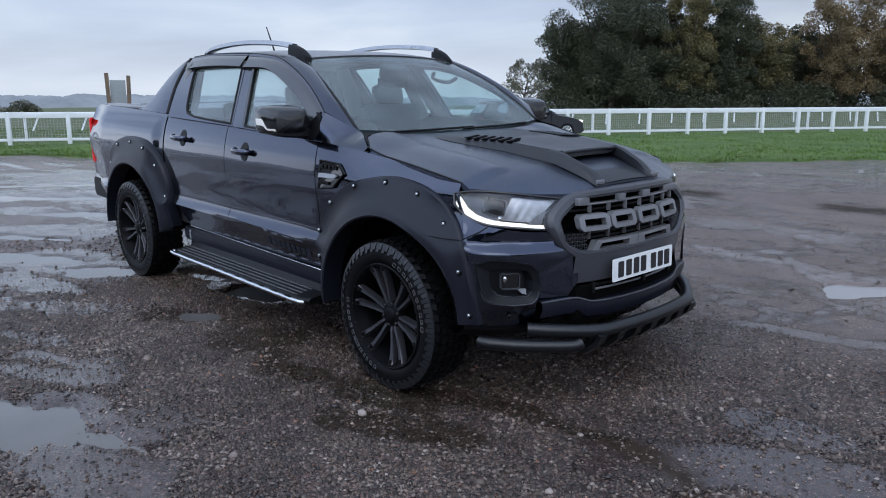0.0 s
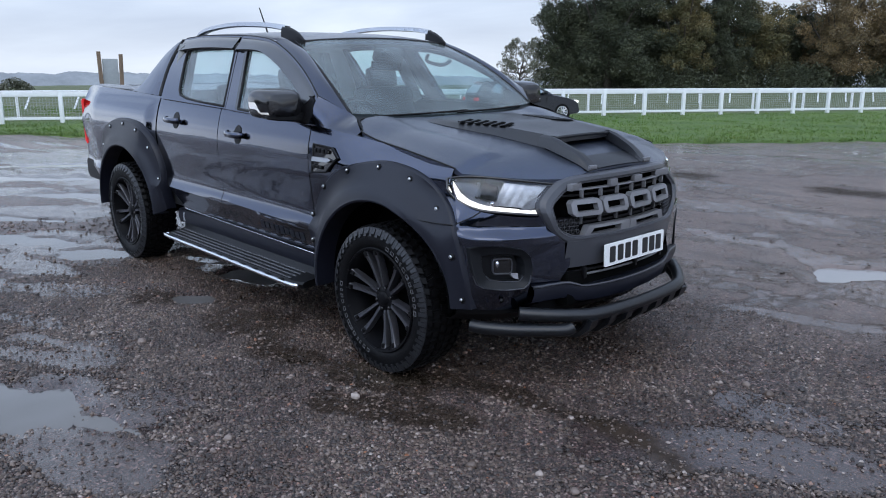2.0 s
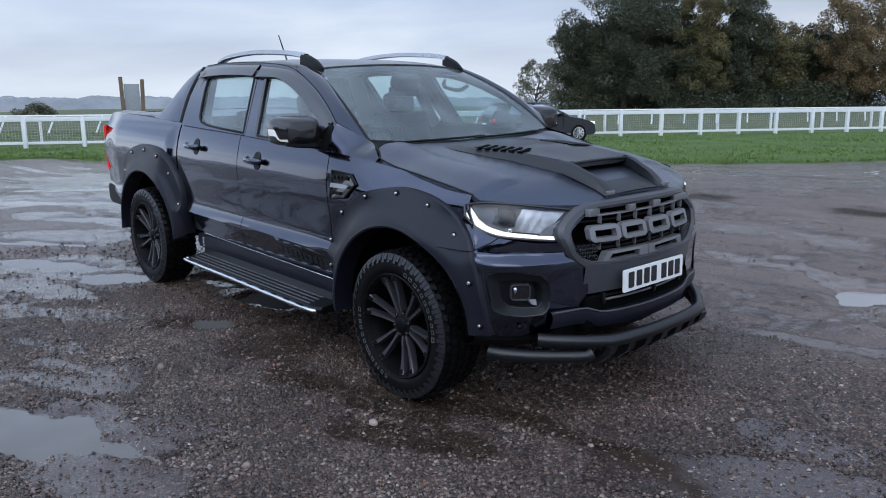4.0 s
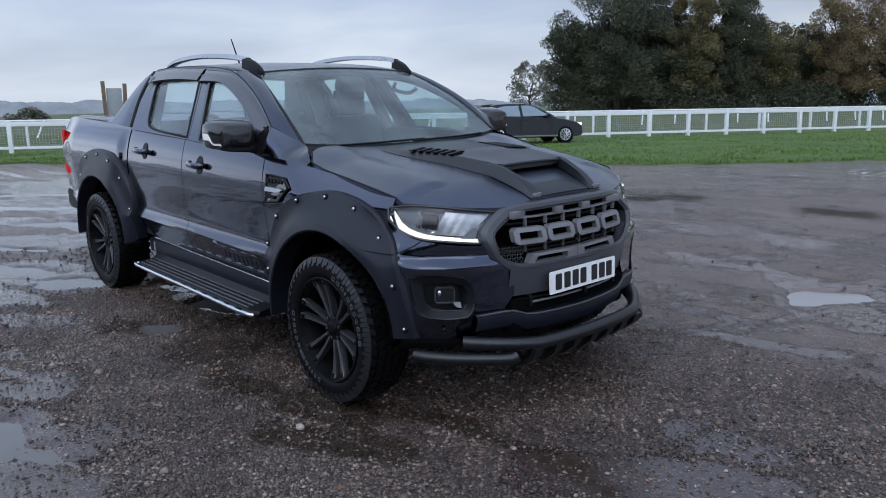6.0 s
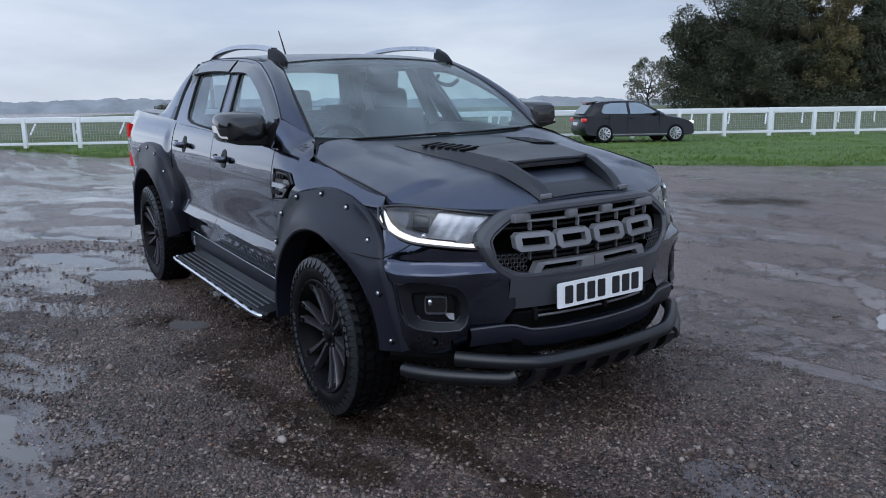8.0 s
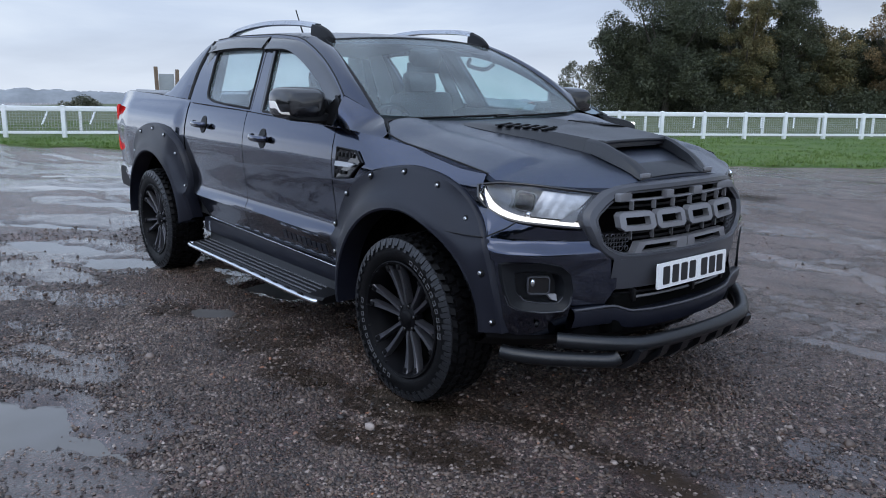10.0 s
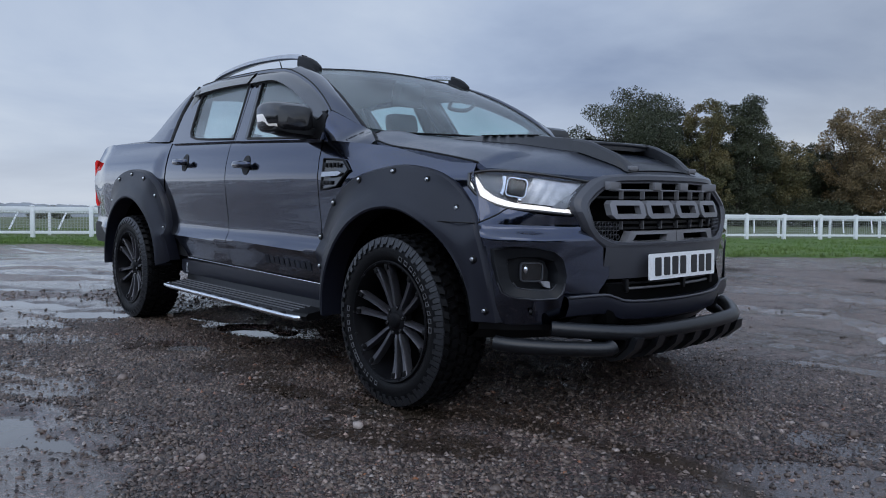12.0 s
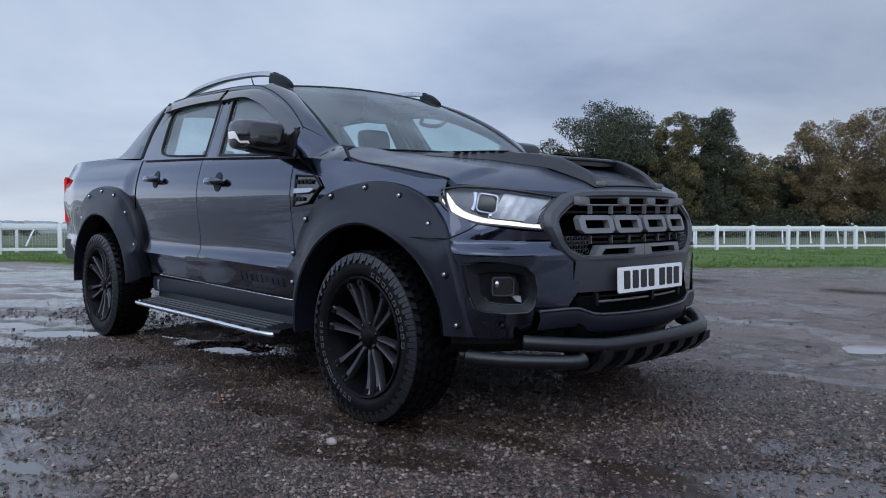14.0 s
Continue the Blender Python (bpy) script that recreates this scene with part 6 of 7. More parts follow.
def sheet(name, gx, gy, gz, keep=None):
    """A mesh over a grid of heights."""
    nx, ny = len(gx), len(gy)
    X, Y = np.meshgrid(gx, gy, indexing="ij")
    co = np.stack([X, Y, gz], -1).reshape(-1, 3)
    idx = np.arange(nx * ny).reshape(nx, ny)
    f = np.stack([idx[:-1, :-1], idx[1:, :-1], idx[1:, 1:], idx[:-1, 1:]], -1).reshape(-1, 4)
    if keep is not None:
        f = f[keep.reshape(-1)]
    me = bpy.data.meshes.new(name)
    me.vertices.add(len(co))
    me.vertices.foreach_set("co", co.ravel())
    me.loops.add(f.size)
    me.loops.foreach_set("vertex_index", f.ravel())
    me.polygons.add(len(f))
    me.polygons.foreach_set("loop_start", np.arange(0, f.size, 4))
    me.polygons.foreach_set("use_smooth", np.ones(len(f), bool))
    me.update()
    me.validate()
    return me


# wet gravel: grit in greys and browns, damp patches, films of water, brown mud
g = Mat("wet_gravel", (0.06, 0.055, 0.05), 0.5)
film_a, mud_a = g.n.new("ShaderNodeAttribute"), g.n.new("ShaderNodeAttribute")
film_a.attribute_name, mud_a.attribute_name = "film", "mud"
speck = g.math("ADD", g.math("MULTIPLY", g.noise(10, 9, 0.82), 1.7), g.math("MULTIPLY", g.cells(55, out="Color"), 0.34))
film_m = g.ramp(g.math("ADD", film_a.outputs["Fac"], g.math("SUBTRACT", speck, 1.0)), (0.31, 0.0), (0.58, 0.92))
grit, grit2, grit3 = g.cells(85, out="Color"), g.cells(190, out="Color"), g.cells(38, out="Color")
hue, hue2, hue3 = (g.n.new("ShaderNodeSeparateColor") for k in range(3))
for h_, c_ in ((hue, grit), (hue2, grit2), (hue3, grit3)):
    g.l.new(c_, h_.inputs[0])
stone = g.ramp(hue.outputs[0], (0.0, (0.030, 0.018, 0.015)), (0.45, (0.122, 0.066, 0.055)), (0.80, (0.320, 0.178, 0.140)), (0.94, (0.70, 0.44, 0.38)), (1.0, (0.98, 0.70, 0.64)))
fine_c = g.ramp(hue2.outputs[1], (0.0, (0.028, 0.018, 0.015)), (0.60, (0.120, 0.066, 0.055)), (0.92, (0.340, 0.195, 0.160)), (1.0, (0.82, 0.58, 0.51)))
base = g.mix(g.ramp(g.noise(9, 3), (0.42, 0.0), (0.6, 1.0)), fine_c, stone)
rust = g.ramp(hue3.outputs[2], (0.965, 0.0), (0.985, 0.75))
base = g.mix(rust, base, (0.22, 0.095, 0.045))
damp = g.ramp(g.noise(0.55, 5, 0.6), (0.38, 0.0), (0.66, 1.0))
# shade and wet dark between the grit grains, multiplied into the colour
gap_shade = g.ramp(g.cells(62), (0.25, 1.0), (0.62, 0.22))
base = g.mix(0.85, base, gap_shade, "MULTIPLY")
base = g.mix(g.math("MULTIPLY", damp, 0.35), base, (0.030, 0.021, 0.018))
base = g.mix(0.7, base, g.ramp(g.noise(1.5, 5), (0.3, 0.50), (0.7, 1.0)), "MULTIPLY")
base = g.mix(g.math("MULTIPLY", film_m, 0.7), base, (0.048, 0.037, 0.035))
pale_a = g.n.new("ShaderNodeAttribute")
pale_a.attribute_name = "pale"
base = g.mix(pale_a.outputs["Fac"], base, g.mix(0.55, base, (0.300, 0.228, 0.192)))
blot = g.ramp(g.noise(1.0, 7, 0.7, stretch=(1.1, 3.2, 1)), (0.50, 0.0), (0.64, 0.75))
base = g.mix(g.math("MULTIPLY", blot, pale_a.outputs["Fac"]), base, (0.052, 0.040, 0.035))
mudc = g.ramp(g.noise(14, 4), (0.3, (0.026, 0.018, 0.012)), (0.7, (0.050, 0.036, 0.025)))
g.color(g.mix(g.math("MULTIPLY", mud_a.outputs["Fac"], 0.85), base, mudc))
wet = g.ramp(g.mix(0.5, g.noise(0.8, 6, 0.65), g.noise(5.0, 7, 0.7)), (0.40, 0.14), (0.50, 0.34), (0.60, 0.47))
dull = g.mix(0.35, wet, hue2.outputs[2])
g.rough(g.mix(film_m, dull, (0.045, 0.045, 0.045)))
hgt = g.mix(0.5, g.cells(85), g.cells(190))
hgt = g.mix(0.4, hgt, g.noise(28, 5))
hgt = g.mix(0.45, hgt, g.noise(6.5, 8, 0.72))
calm = g.math("SUBTRACT", 1.0, g.math("MULTIPLY", film_m, 0.88))
hgt = g.math("MULTIPLY", hgt, calm)
g.l.new(g.math("SUBTRACT", 0.55, g.math("MULTIPLY", mud_a.outputs["Fac"], 0.5)), g.b.inputs["Coat Weight"])
g.b.inputs["Coat Roughness"].default_value = 0.11
g.bump(hgt, 1.0, 0.032, coat=True)
g.l.new(g.math("SUBTRACT", 0.5, g.math("MULTIPLY", mud_a.outputs["Fac"], 0.44)), g.b.inputs["Specular IOR Level"])
M["gravel"] = g.m

gx = axis_lines(-5.0, 3.6, 0.034, 2600)
gy = axis_lines(-3.6, 5.0, 0.034, 2600)
X, Y = np.meshgrid(gx, gy, indexing="ij")
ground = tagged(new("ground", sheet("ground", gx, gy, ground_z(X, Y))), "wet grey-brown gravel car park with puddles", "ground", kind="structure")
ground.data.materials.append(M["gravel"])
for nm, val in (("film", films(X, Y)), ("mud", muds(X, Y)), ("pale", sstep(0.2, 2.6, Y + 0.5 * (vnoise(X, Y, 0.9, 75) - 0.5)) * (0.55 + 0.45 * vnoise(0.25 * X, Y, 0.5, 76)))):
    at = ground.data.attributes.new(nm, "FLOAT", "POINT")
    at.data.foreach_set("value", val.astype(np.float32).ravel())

# water stands where the gravel dips below it
wt = Mat("puddle_water", (0.10, 0.095, 0.088), 0.03, 0, 0, 0.9)
# base colour grows paler towards +y
water_xyz = wt.n.new("ShaderNodeSeparateXYZ")
wt.l.new(wt.co.outputs["Object"], water_xyz.inputs[0])
pale = wt.ramp(wt.math("MULTIPLY", water_xyz.outputs[1], 0.25), (0.30, 0.0), (0.60, 1.0))
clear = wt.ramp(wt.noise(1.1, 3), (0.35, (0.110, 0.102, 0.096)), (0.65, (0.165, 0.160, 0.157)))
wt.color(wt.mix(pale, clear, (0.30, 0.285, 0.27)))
wt.b.inputs["IOR"].default_value = 1.48
wt.bump(wt.noise(14, 3), 0.02, 0.004)
M["water"] = wt.m
wx, wy = axis_lines(-5.0, 3.6, 0.12, 24), axis_lines(-3.6, 5.0, 0.12, 24)
X, Y = np.meshgrid(wx, wy, indexing="ij")
r = np.hypot(X + 0.6, Y)
tilt = math.tan(radians(1.75)) * (-0.743 * X + 0.669 * Y)
w = sstep(5.5, 16.0, r)
wz = tilt * (1 - w) - 0.05 * w - 0.0165
cell = r[:-1, :-1] < 17
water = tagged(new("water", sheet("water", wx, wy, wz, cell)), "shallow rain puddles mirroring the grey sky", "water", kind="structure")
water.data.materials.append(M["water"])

# brown water by the front tyre and in the wheel mark behind it
mw = Mat("muddy_water", (0.075, 0.055, 0.040), 0.10, 0, 0, 0.30)
mw.color(mw.mix(mw.ramp(mw.noise(7, 4), (0.38, 0.0), (0.64, 1.0)), (0.024, 0.018, 0.013), (0.062, 0.047, 0.035)))
mw.bump(mw.noise(30, 3), 0.03, 0.003)
for cx, cy, a, b, turn, up, seed in ((0.03, -1.0, 0.33, 0.12, 24, -0.001, 3), (-0.42, -1.20, 0.20, 0.085, 20, -0.006, 7)):
    bm = bmesh.new()
    rs = random.Random(seed)
    wob = [rs.uniform(0.75, 1.2) for k in range(9)]
    rim_pts = []
    for k in range(72):
        t = 2 * math.pi * k / 72
        i = k / 8
        r = lerp(wob[int(i) % 9], wob[(int(i) + 1) % 9], smooth(0, 1, i % 1)) + 0.06 * math.sin(11 * t + seed)
        u, v = a * r * math.cos(t), b * r * math.sin(t)
        c, s = math.cos(radians(turn)), math.sin(radians(turn))
        x, y = cx + u * c - v * s, cy + u * s + v * c
        rim_pts.append(bm.verts.new((x, y, math.tan(radians(1.75)) * (-0.743 * x + 0.669 * y) + up)))
    bm.faces.new(rim_pts)
    me = bpy.data.meshes.new("muddy_puddle")
    bm.to_mesh(me)
    bm.free()
    me.materials.append(mw.m)
    tagged(new("water", me), "brown muddy rain water on the gravel", "water", kind="structure")

# loose stones
def stones(name, n, seed, lo, hi, area, plain=False):
    rs = np.random.RandomState(seed)
    x0, x1, y0, y1 = area
    px, py = rs.uniform(x0, x1, n), rs.uniform(y0, y1, n)
    size = lo + (hi - lo) * rs.rand(n) ** 3.2
    wetter = np.maximum(sstep(0.42, 0.8, films(px, py)) * 0.92, np.maximum(muds(px, py) * 0.75, sstep(0.3, 1.7, py) * 0.94))
    bare = 0.7 * sstep(0.54, 0.66, 0.65 * vnoise(px, py, 0.45, 81) + 0.35 * vnoise(px, py, 0.13, 82)) if plain else 0
    keep = rs.rand(n) > np.maximum(wetter, bare)
    px, py, size = px[keep], py[keep], size[keep]
    n = len(px)
    pz = ground_z(px, py)
    phi = (1 + 5 ** 0.5) / 2
    ico = np.array([(-1, phi, 0), (1, phi, 0), (-1, -phi, 0), (1, -phi, 0), (0, -1, phi), (0, 1, phi), (0, -1, -phi), (0, 1, -phi), (phi, 0, -1), (phi, 0, 1), (-phi, 0, -1), (-phi, 0, 1)]) / 1.9
    fac = np.array([(0, 11, 5), (0, 5, 1), (0, 1, 7), (0, 7, 10), (0, 10, 11), (1, 5, 9), (5, 11, 4), (11, 10, 2), (10, 7, 6), (7, 1, 8), (3, 9, 4), (3, 4, 2), (3, 2, 6), (3, 6, 8), (3, 8, 9), (4, 9, 5), (2, 4, 11), (6, 2, 10), (8, 6, 7), (9, 8, 1)])
    if plain:
        ico = np.array([(1, 0, 0), (0, 1, 0), (-1, 0, 0), (0, -1, 0), (0, 0, 1), (0, 0, -1)], float)
        fac = np.array([(0, 1, 4), (1, 2, 4), (2, 3, 4), (3, 0, 4)])
    nv = len(ico)
    v = ico[None] * (0.75 + 0.5 * rs.rand(n, nv, 1)) * (size[:, None, None] * np.stack([0.8 + 0.6 * rs.rand(n), 0.7 + 0.4 * rs.rand(n), 0.55 + 0.45 * rs.rand(n)], -1)[:, None, :])
    a = rs.uniform(0, 6.28, n)
    c, s = np.cos(a)[:, None], np.sin(a)[:, None]
    co = np.stack([v[..., 0] * c - v[..., 1] * s + px[:, None], v[..., 0] * s + v[..., 1] * c + py[:, None], v[..., 2] + (pz + size * 0.18)[:, None]], -1).reshape(-1, 3)
    f = (fac[None] + nv * np.arange(n)[:, None, None]).reshape(-1, 3)
    me = bpy.data.meshes.new(name)
    me.from_pydata([], [], [])
    me.vertices.add(len(co)); me.vertices.foreach_set("co", co.ravel())
    me.loops.add(f.size); me.loops.foreach_set("vertex_index", f.ravel())
    me.polygons.add(len(f)); me.polygons.foreach_set("loop_start", np.arange(0, f.size, 3))
    me.update()
    ob = tagged(new(name, me), "loose wet gravel stones in greys and browns", "gravel", kind="stuff")
    return ob


st = Mat("wet_stones", (0.1, 0.09, 0.085), 0.4)
geo = st.n.new("ShaderNodeNewGeometry")
tone = st.ramp(geo.outputs["Random Per Island"], (0.0, (0.022, 0.016, 0.013)), (0.30, (0.070, 0.052, 0.044)), (0.55, (0.125, 0.088, 0.064)), (0.75, (0.190, 0.136, 0.104)), (0.92, (0.270, 0.212, 0.178)), (0.985, (0.46, 0.39, 0.345)), (1.0, (0.360, 0.140, 0.060)))
tone = st.mix(0.8, tone, st.ramp(st.noise(1.6, 5, 0.6), (0.38, (0.42, 0.36, 0.34)), (0.62, (1.0, 1.0, 1.0))), "MULTIPLY")
st.color(st.mix(0.5, tone, st.ramp(st.noise(70, 3), (0.3, 0.55), (0.7, 1.0)), "MULTIPLY"))
st.rough(st.ramp(st.noise(3, 3), (0.35, 0.22), (0.65, 0.55)))
st.b.inputs["Coat Weight"].default_value = 0.30
st.b.inputs["Coat Roughness"].default_value = 0.14
M["stones"] = st.m
for args in (("gravel_stones", 230000, 20, 0.0040, 0.0118, (-3.2, 2.7, -2.95, 1.3), True), ("gravel_stones", 14000, 21, 0.005, 0.0125, (-2.2, 2.3, -2.75, 0.3)), ("gravel_stones", 24000, 22, 0.006, 0.016, (-5.5, 3.6, -3.2, 5.5)), ("gravel_stones", 420, 23, 0.010, 0.030, (-5.0, 3.4, -3.0, 5.0))):
    stones(*args).data.materials.append(M["stones"])

# ---- grass and the land beyond ----
# line of the white fence, by which the verge ends and the racecourse begins
RUN = Vector((0.4536, 0.8912))
OUT = Vector((-0.8912, 0.4536))
FENCE = Vector((-27.275, 3.817))
gr = Mat("autumn_grass", (0.06, 0.10, 0.03), 0.75)
gc = gr.mix(gr.ramp(gr.noise(0.35, 5), (0.35, 0.0), (0.65, 1.0)), (0.062, 0.135, 0.012), (0.118, 0.195, 0.024))
gc = gr.mix(gr.ramp(gr.noise(3.2, 5), (0.45, 0.0), (0.75, 0.6)), gc, (0.085, 0.095, 0.034))
far_a = gr.n.new("ShaderNodeAttribute")
far_a.attribute_name = "course"
gc = gr.mix(far_a.outputs["Fac"], gc, gr.ramp(gr.noise(0.25, 5, 0.6, stretch=(1, 1, 1)), (0.35, (0.082, 0.112, 0.036)), (0.65, (0.140, 0.150, 0.070))))
gc = gr.mix(gr.ramp(gr.noise(1.1, 5, 0.6), (0.50, 0.0), (0.72, 0.55)), gc, (0.045, 0.095, 0.012))
gr.color(gr.mix(0.5, gc, gr.ramp(gr.noise(26, 3), (0.3, 0.45), (0.7, 1.0)), "MULTIPLY"))
gr.bump(gr.noise(18, 5), 0.9, 0.05)
M["grass"] = gr.m


def edge_ahead(a):
    """Where the gravel ends, seen from where the camera first stands."""
    return 18.9 + 0.0125 * (a - 4) ** 2 * (a < 4) + 0.10 * np.clip(a - 6, 0, 6) + 0.9 * (vnoise(np.asarray(a, float), np.asarray(a, float) * 0 + 3.3, 2.3, 31) - 0.5) + 0.7 * (vnoise(np.asarray(a, float), np.asarray(a, float) * 0 + 1.3, 0.6, 32) - 0.5)


ga = np.concatenate([-np.geomspace(2400, 41, 26), np.arange(-40, 60, 0.22), np.geomspace(60.5, 2400, 26)])
gb = np.concatenate([[0, 0.05, 0.12, 0.25], np.arange(0.45, 22, 0.45), np.geomspace(23, 2500, 40)])
A, B = np.meshgrid(ga, gb, indexing="ij")
ahead = edge_ahead(A) + B
wxs, wys = STAND.x + ACROSS.x * A + VIEW.x * ahead, STAND.y + ACROSS.y * A + VIEW.y * ahead
lift = 0.055 * sstep(0, 0.25, B) + 0.05 * (vnoise(wxs, wys, 1.1, 41) - 0.4) * sstep(0, 1.0, B) * (1 - sstep(60, 200, B))
gz = -0.055 + lift
co = np.stack([wxs, wys, gz], -1)
lawn_me = sheet("grass", ga, gb, gz)
lawn_me.vertices.foreach_set("co", co.reshape(-1, 3).ravel())
lawn_me.update()
lawn = tagged(new("grass", lawn_me), "short damp green grass verge and meadow", "grass", kind="structure")
lawn.data.materials.append(M["grass"])
at = lawn.data.attributes.new("course", "FLOAT", "POINT")
at.data.foreach_set("value", sstep(0.6, 2.4, (wxs - FENCE.x) * OUT.x + (wys - FENCE.y) * OUT.y).astype(np.float32).ravel())

# grass tufts on the verge
def tufts(n, seed):
    rs = np.random.RandomState(seed)
    a = rs.uniform(-26, 34, n)
    b = rs.rand(n) ** 1.5 * 17.0
    ah = edge_ahead(a) + b + 0.02
    x, y = STAND.x + ACROSS.x * a + VIEW.x * ah, STAND.y + ACROSS.y * a + VIEW.y * ah
    blades = 5
    co = np.zeros((n, blades, 3, 3))
    for k in range(blades):
        t = rs.uniform(0, 6.28, n)
        h = rs.uniform(0.015, 0.075, n) * (0.5 + vnoise(x, y, 0.8, 55))
        w = rs.uniform(0.006, 0.014, n)
        lean = rs.uniform(0.0, 0.08, n)
        ox, oy = rs.uniform(-0.05, 0.05, n), rs.uniform(-0.05, 0.05, n)
        co[:, k, 0] = np.stack([x + ox - w * np.sin(t), y + oy + w * np.cos(t), np.full(n, -0.02)], -1)
        co[:, k, 1] = np.stack([x + ox + w * np.sin(t), y + oy - w * np.cos(t), np.full(n, -0.02)], -1)
        co[:, k, 2] = np.stack([x + ox + lean * np.cos(t), y + oy + lean * np.sin(t), h], -1)
    co = co.reshape(-1, 3)
    f = np.arange(len(co)).reshape(-1, 3)
    me = bpy.data.meshes.new("grass_tufts")
    me.vertices.add(len(co)); me.vertices.foreach_set("co", co.ravel())
    me.loops.add(f.size); me.loops.foreach_set("vertex_index", f.ravel())
    me.polygons.add(len(f)); me.polygons.foreach_set("loop_start", np.arange(0, f.size, 3))
    me.update()
    return tagged(new("grass_tufts", me), "short uneven green grass blades on the verge", "grass", kind="stuff")


bl = Mat("grass_blades", (0.06, 0.11, 0.025), 0.6)
geo = bl.n.new("ShaderNodeNewGeometry")
bl.color(bl.mix(bl.ramp(bl.noise(0.4, 4), (0.35, 0.0), (0.65, 1.0)), bl.ramp(geo.outputs["Random Per Island"], (0.0, (0.050, 0.120, 0.010)), (1.0, (0.118, 0.210, 0.024))), bl.ramp(geo.outputs["Random Per Island"], (0.0, (0.065, 0.125, 0.018)), (1.0, (0.145, 0.185, 0.04)))))
M["blades"] = bl.m
tufts(32000, 51).data.materials.append(M["blades"])

# ---- white rails ----
wp = worn("white_rail_plastic", (0.78, 0.79, 0.79), 0.45, 0, 0, 30, 0.06, 0.05)
M["white"] = wp.m
M["wire"] = worn("fence_wire", (0.42, 0.43, 0.44), 0.5, 0.3, 0, 50, 0.2, 0.05).m


def along(t, off=0.0):
    return FENCE + RUN * t + OUT * off


fence = thing("rail_fence", "white plastic post and rail fence with wire mesh", "fence", kind="")
ROT = Matrix.Rotation(math.atan2(RUN.y, RUN.x), 4, "Z")
post_me = None
for k in range(-16, 34):
    q = along(k * 1.926)
    if post_me is None:
        bm = bmesh.new()
        box(bm, (0, 0, 0.55), (0.14, 0.14, 1.18), bevel=0.012)
        box(bm, (0, 0, 1.150), (0.155, 0.155, 0.03), bevel=0.008)
        tube(bm, [(0, 0, 1.165), (0, 0, 1.195)], [0.075, 0.02], 4)
        ob = part("post", bm, M["white"], fence)
        post_me = ob.data
    else:
        ob = new("post", post_me)
        ob.parent = fence
    ob.matrix_basis = Matrix.Translation((q.x, q.y, -0.04)) @ ROT
rail_me = {}
for k in range(-16, 33):
    q = along((k + 0.5) * 1.926, -0.03)
    for z, h, d in ((1.055, 0.155, 0.05), (0.225, 0.095, 0.045)):
        if z not in rail_me:
            ob = part("rail", box(bmesh.new(), (0, 0, 0), (1.84, d, h), bevel=0.01), M["white"], fence)
            rail_me[z] = ob.data
        else:
            ob = new("rail", rail_me[z])
            ob.parent = fence
        ob.matrix_basis = Matrix.Translation((q.x, q.y, z - 0.04)) @ ROT
# mesh wires between the rails
bm_v, bm_f = [], []


def wire(p0, p1, r=0.0048):
    d = (Vector(p1) - Vector(p0)).normalized()
    u = d.orthogonal().normalized()
    v = d.cross(u)
    b = len(bm_v)
    for p in (p0, p1):
        for a in (0, 2.094, 4.189):
            bm_v.append(Vector(p) + (u * math.cos(a) + v * math.sin(a)) * r)
    for i in range(3):
        j = (i + 1) % 3
        bm_f.append((b + i, b + j, b + 3 + j, b + 3 + i))


for k in range(-300, 660):
    q = along(k * 0.1035, 0.03)
    wire((q.x, q.y, 0.18), (q.x, q.y, 1.00))
for z in np.linspace(0.26, 0.93, 8):
    a, b = along(-33, 0.03), along(68, 0.03)
    wire((a.x, a.y, z), (b.x, b.y, z))
me = bpy.data.meshes.new("wire_mesh")
me.from_pydata(bm_v, [], bm_f)
me.materials.append(M["wire"])
wires = new("wire_mesh", me)
wires.parent = fence
wires["kind"] = "stuff"

# a lower rail behind, and the running rail of the course with slanted posts
back = thing("inner_rail", "low white rail on upright posts behind the fence", "fence")
for k in range(-10, 26):
    q = along(k * 3.0 - 0.15, 3.0)
    ob = part("post", box(bmesh.new(), (0, 0, 0.46), (0.095, 0.095, 1.02), bevel=0.01), M["white"], back)
    ob.matrix_basis = Matrix.Translation((q.x, q.y, -0.06)) @ ROT
for k in range(-10, 25):
    q = along((k + 0.5) * 3.0 - 0.15, 2.97)
    ob = part("rail", box(bmesh.new(), (0, 0, 0), (3.005, 0.05, 0.075), bevel=0.01), M["white"], back)
    ob.matrix_basis = Matrix.Translation((q.x, q.y, 0.93)) @ ROT
course = thing("running_rail", "white racecourse running rail on slanted posts", "fence")
for k in range(-14, 30):
    q, q2 = along(k * 2.43 - 0.36, 16.0), along(k * 2.43 - 0.02, 16.5)
    bm = bmesh.new()
    tube(bm, [(q.x, q.y, -0.1), (q2.x, q2.y, 0.92)], 0.05, 8)
    part("post", bm, M["white"], course)
bm = bmesh.new()
tube(bm, [(*along(-36 + 5 * k, 16.7), 0.93) for k in range(24)], 0.055, 8)
part("rail", bm, M["white"], course)
# ---- trees ----
bk = worn("tree_bark", (0.055, 0.045, 0.036), 0.9, 0, 0, 9, 0.4, 0.6, 0.05)
M["bark"] = bk.m


def leaf_mat(name, a, b, c):
    m = Mat(name, a, 0.6)
    geo = m.n.new("ShaderNodeNewGeometry")
    m.color(m.mix(m.ramp(m.noise(0.22, 3), (0.42, 0.0), (0.62, 1.0)), m.ramp(geo.outputs["Random Per Island"], (0.0, a), (1.0, b)), m.ramp(geo.outputs["Random Per Island"], (0.0, b), (1.0, c))))
    return m.m


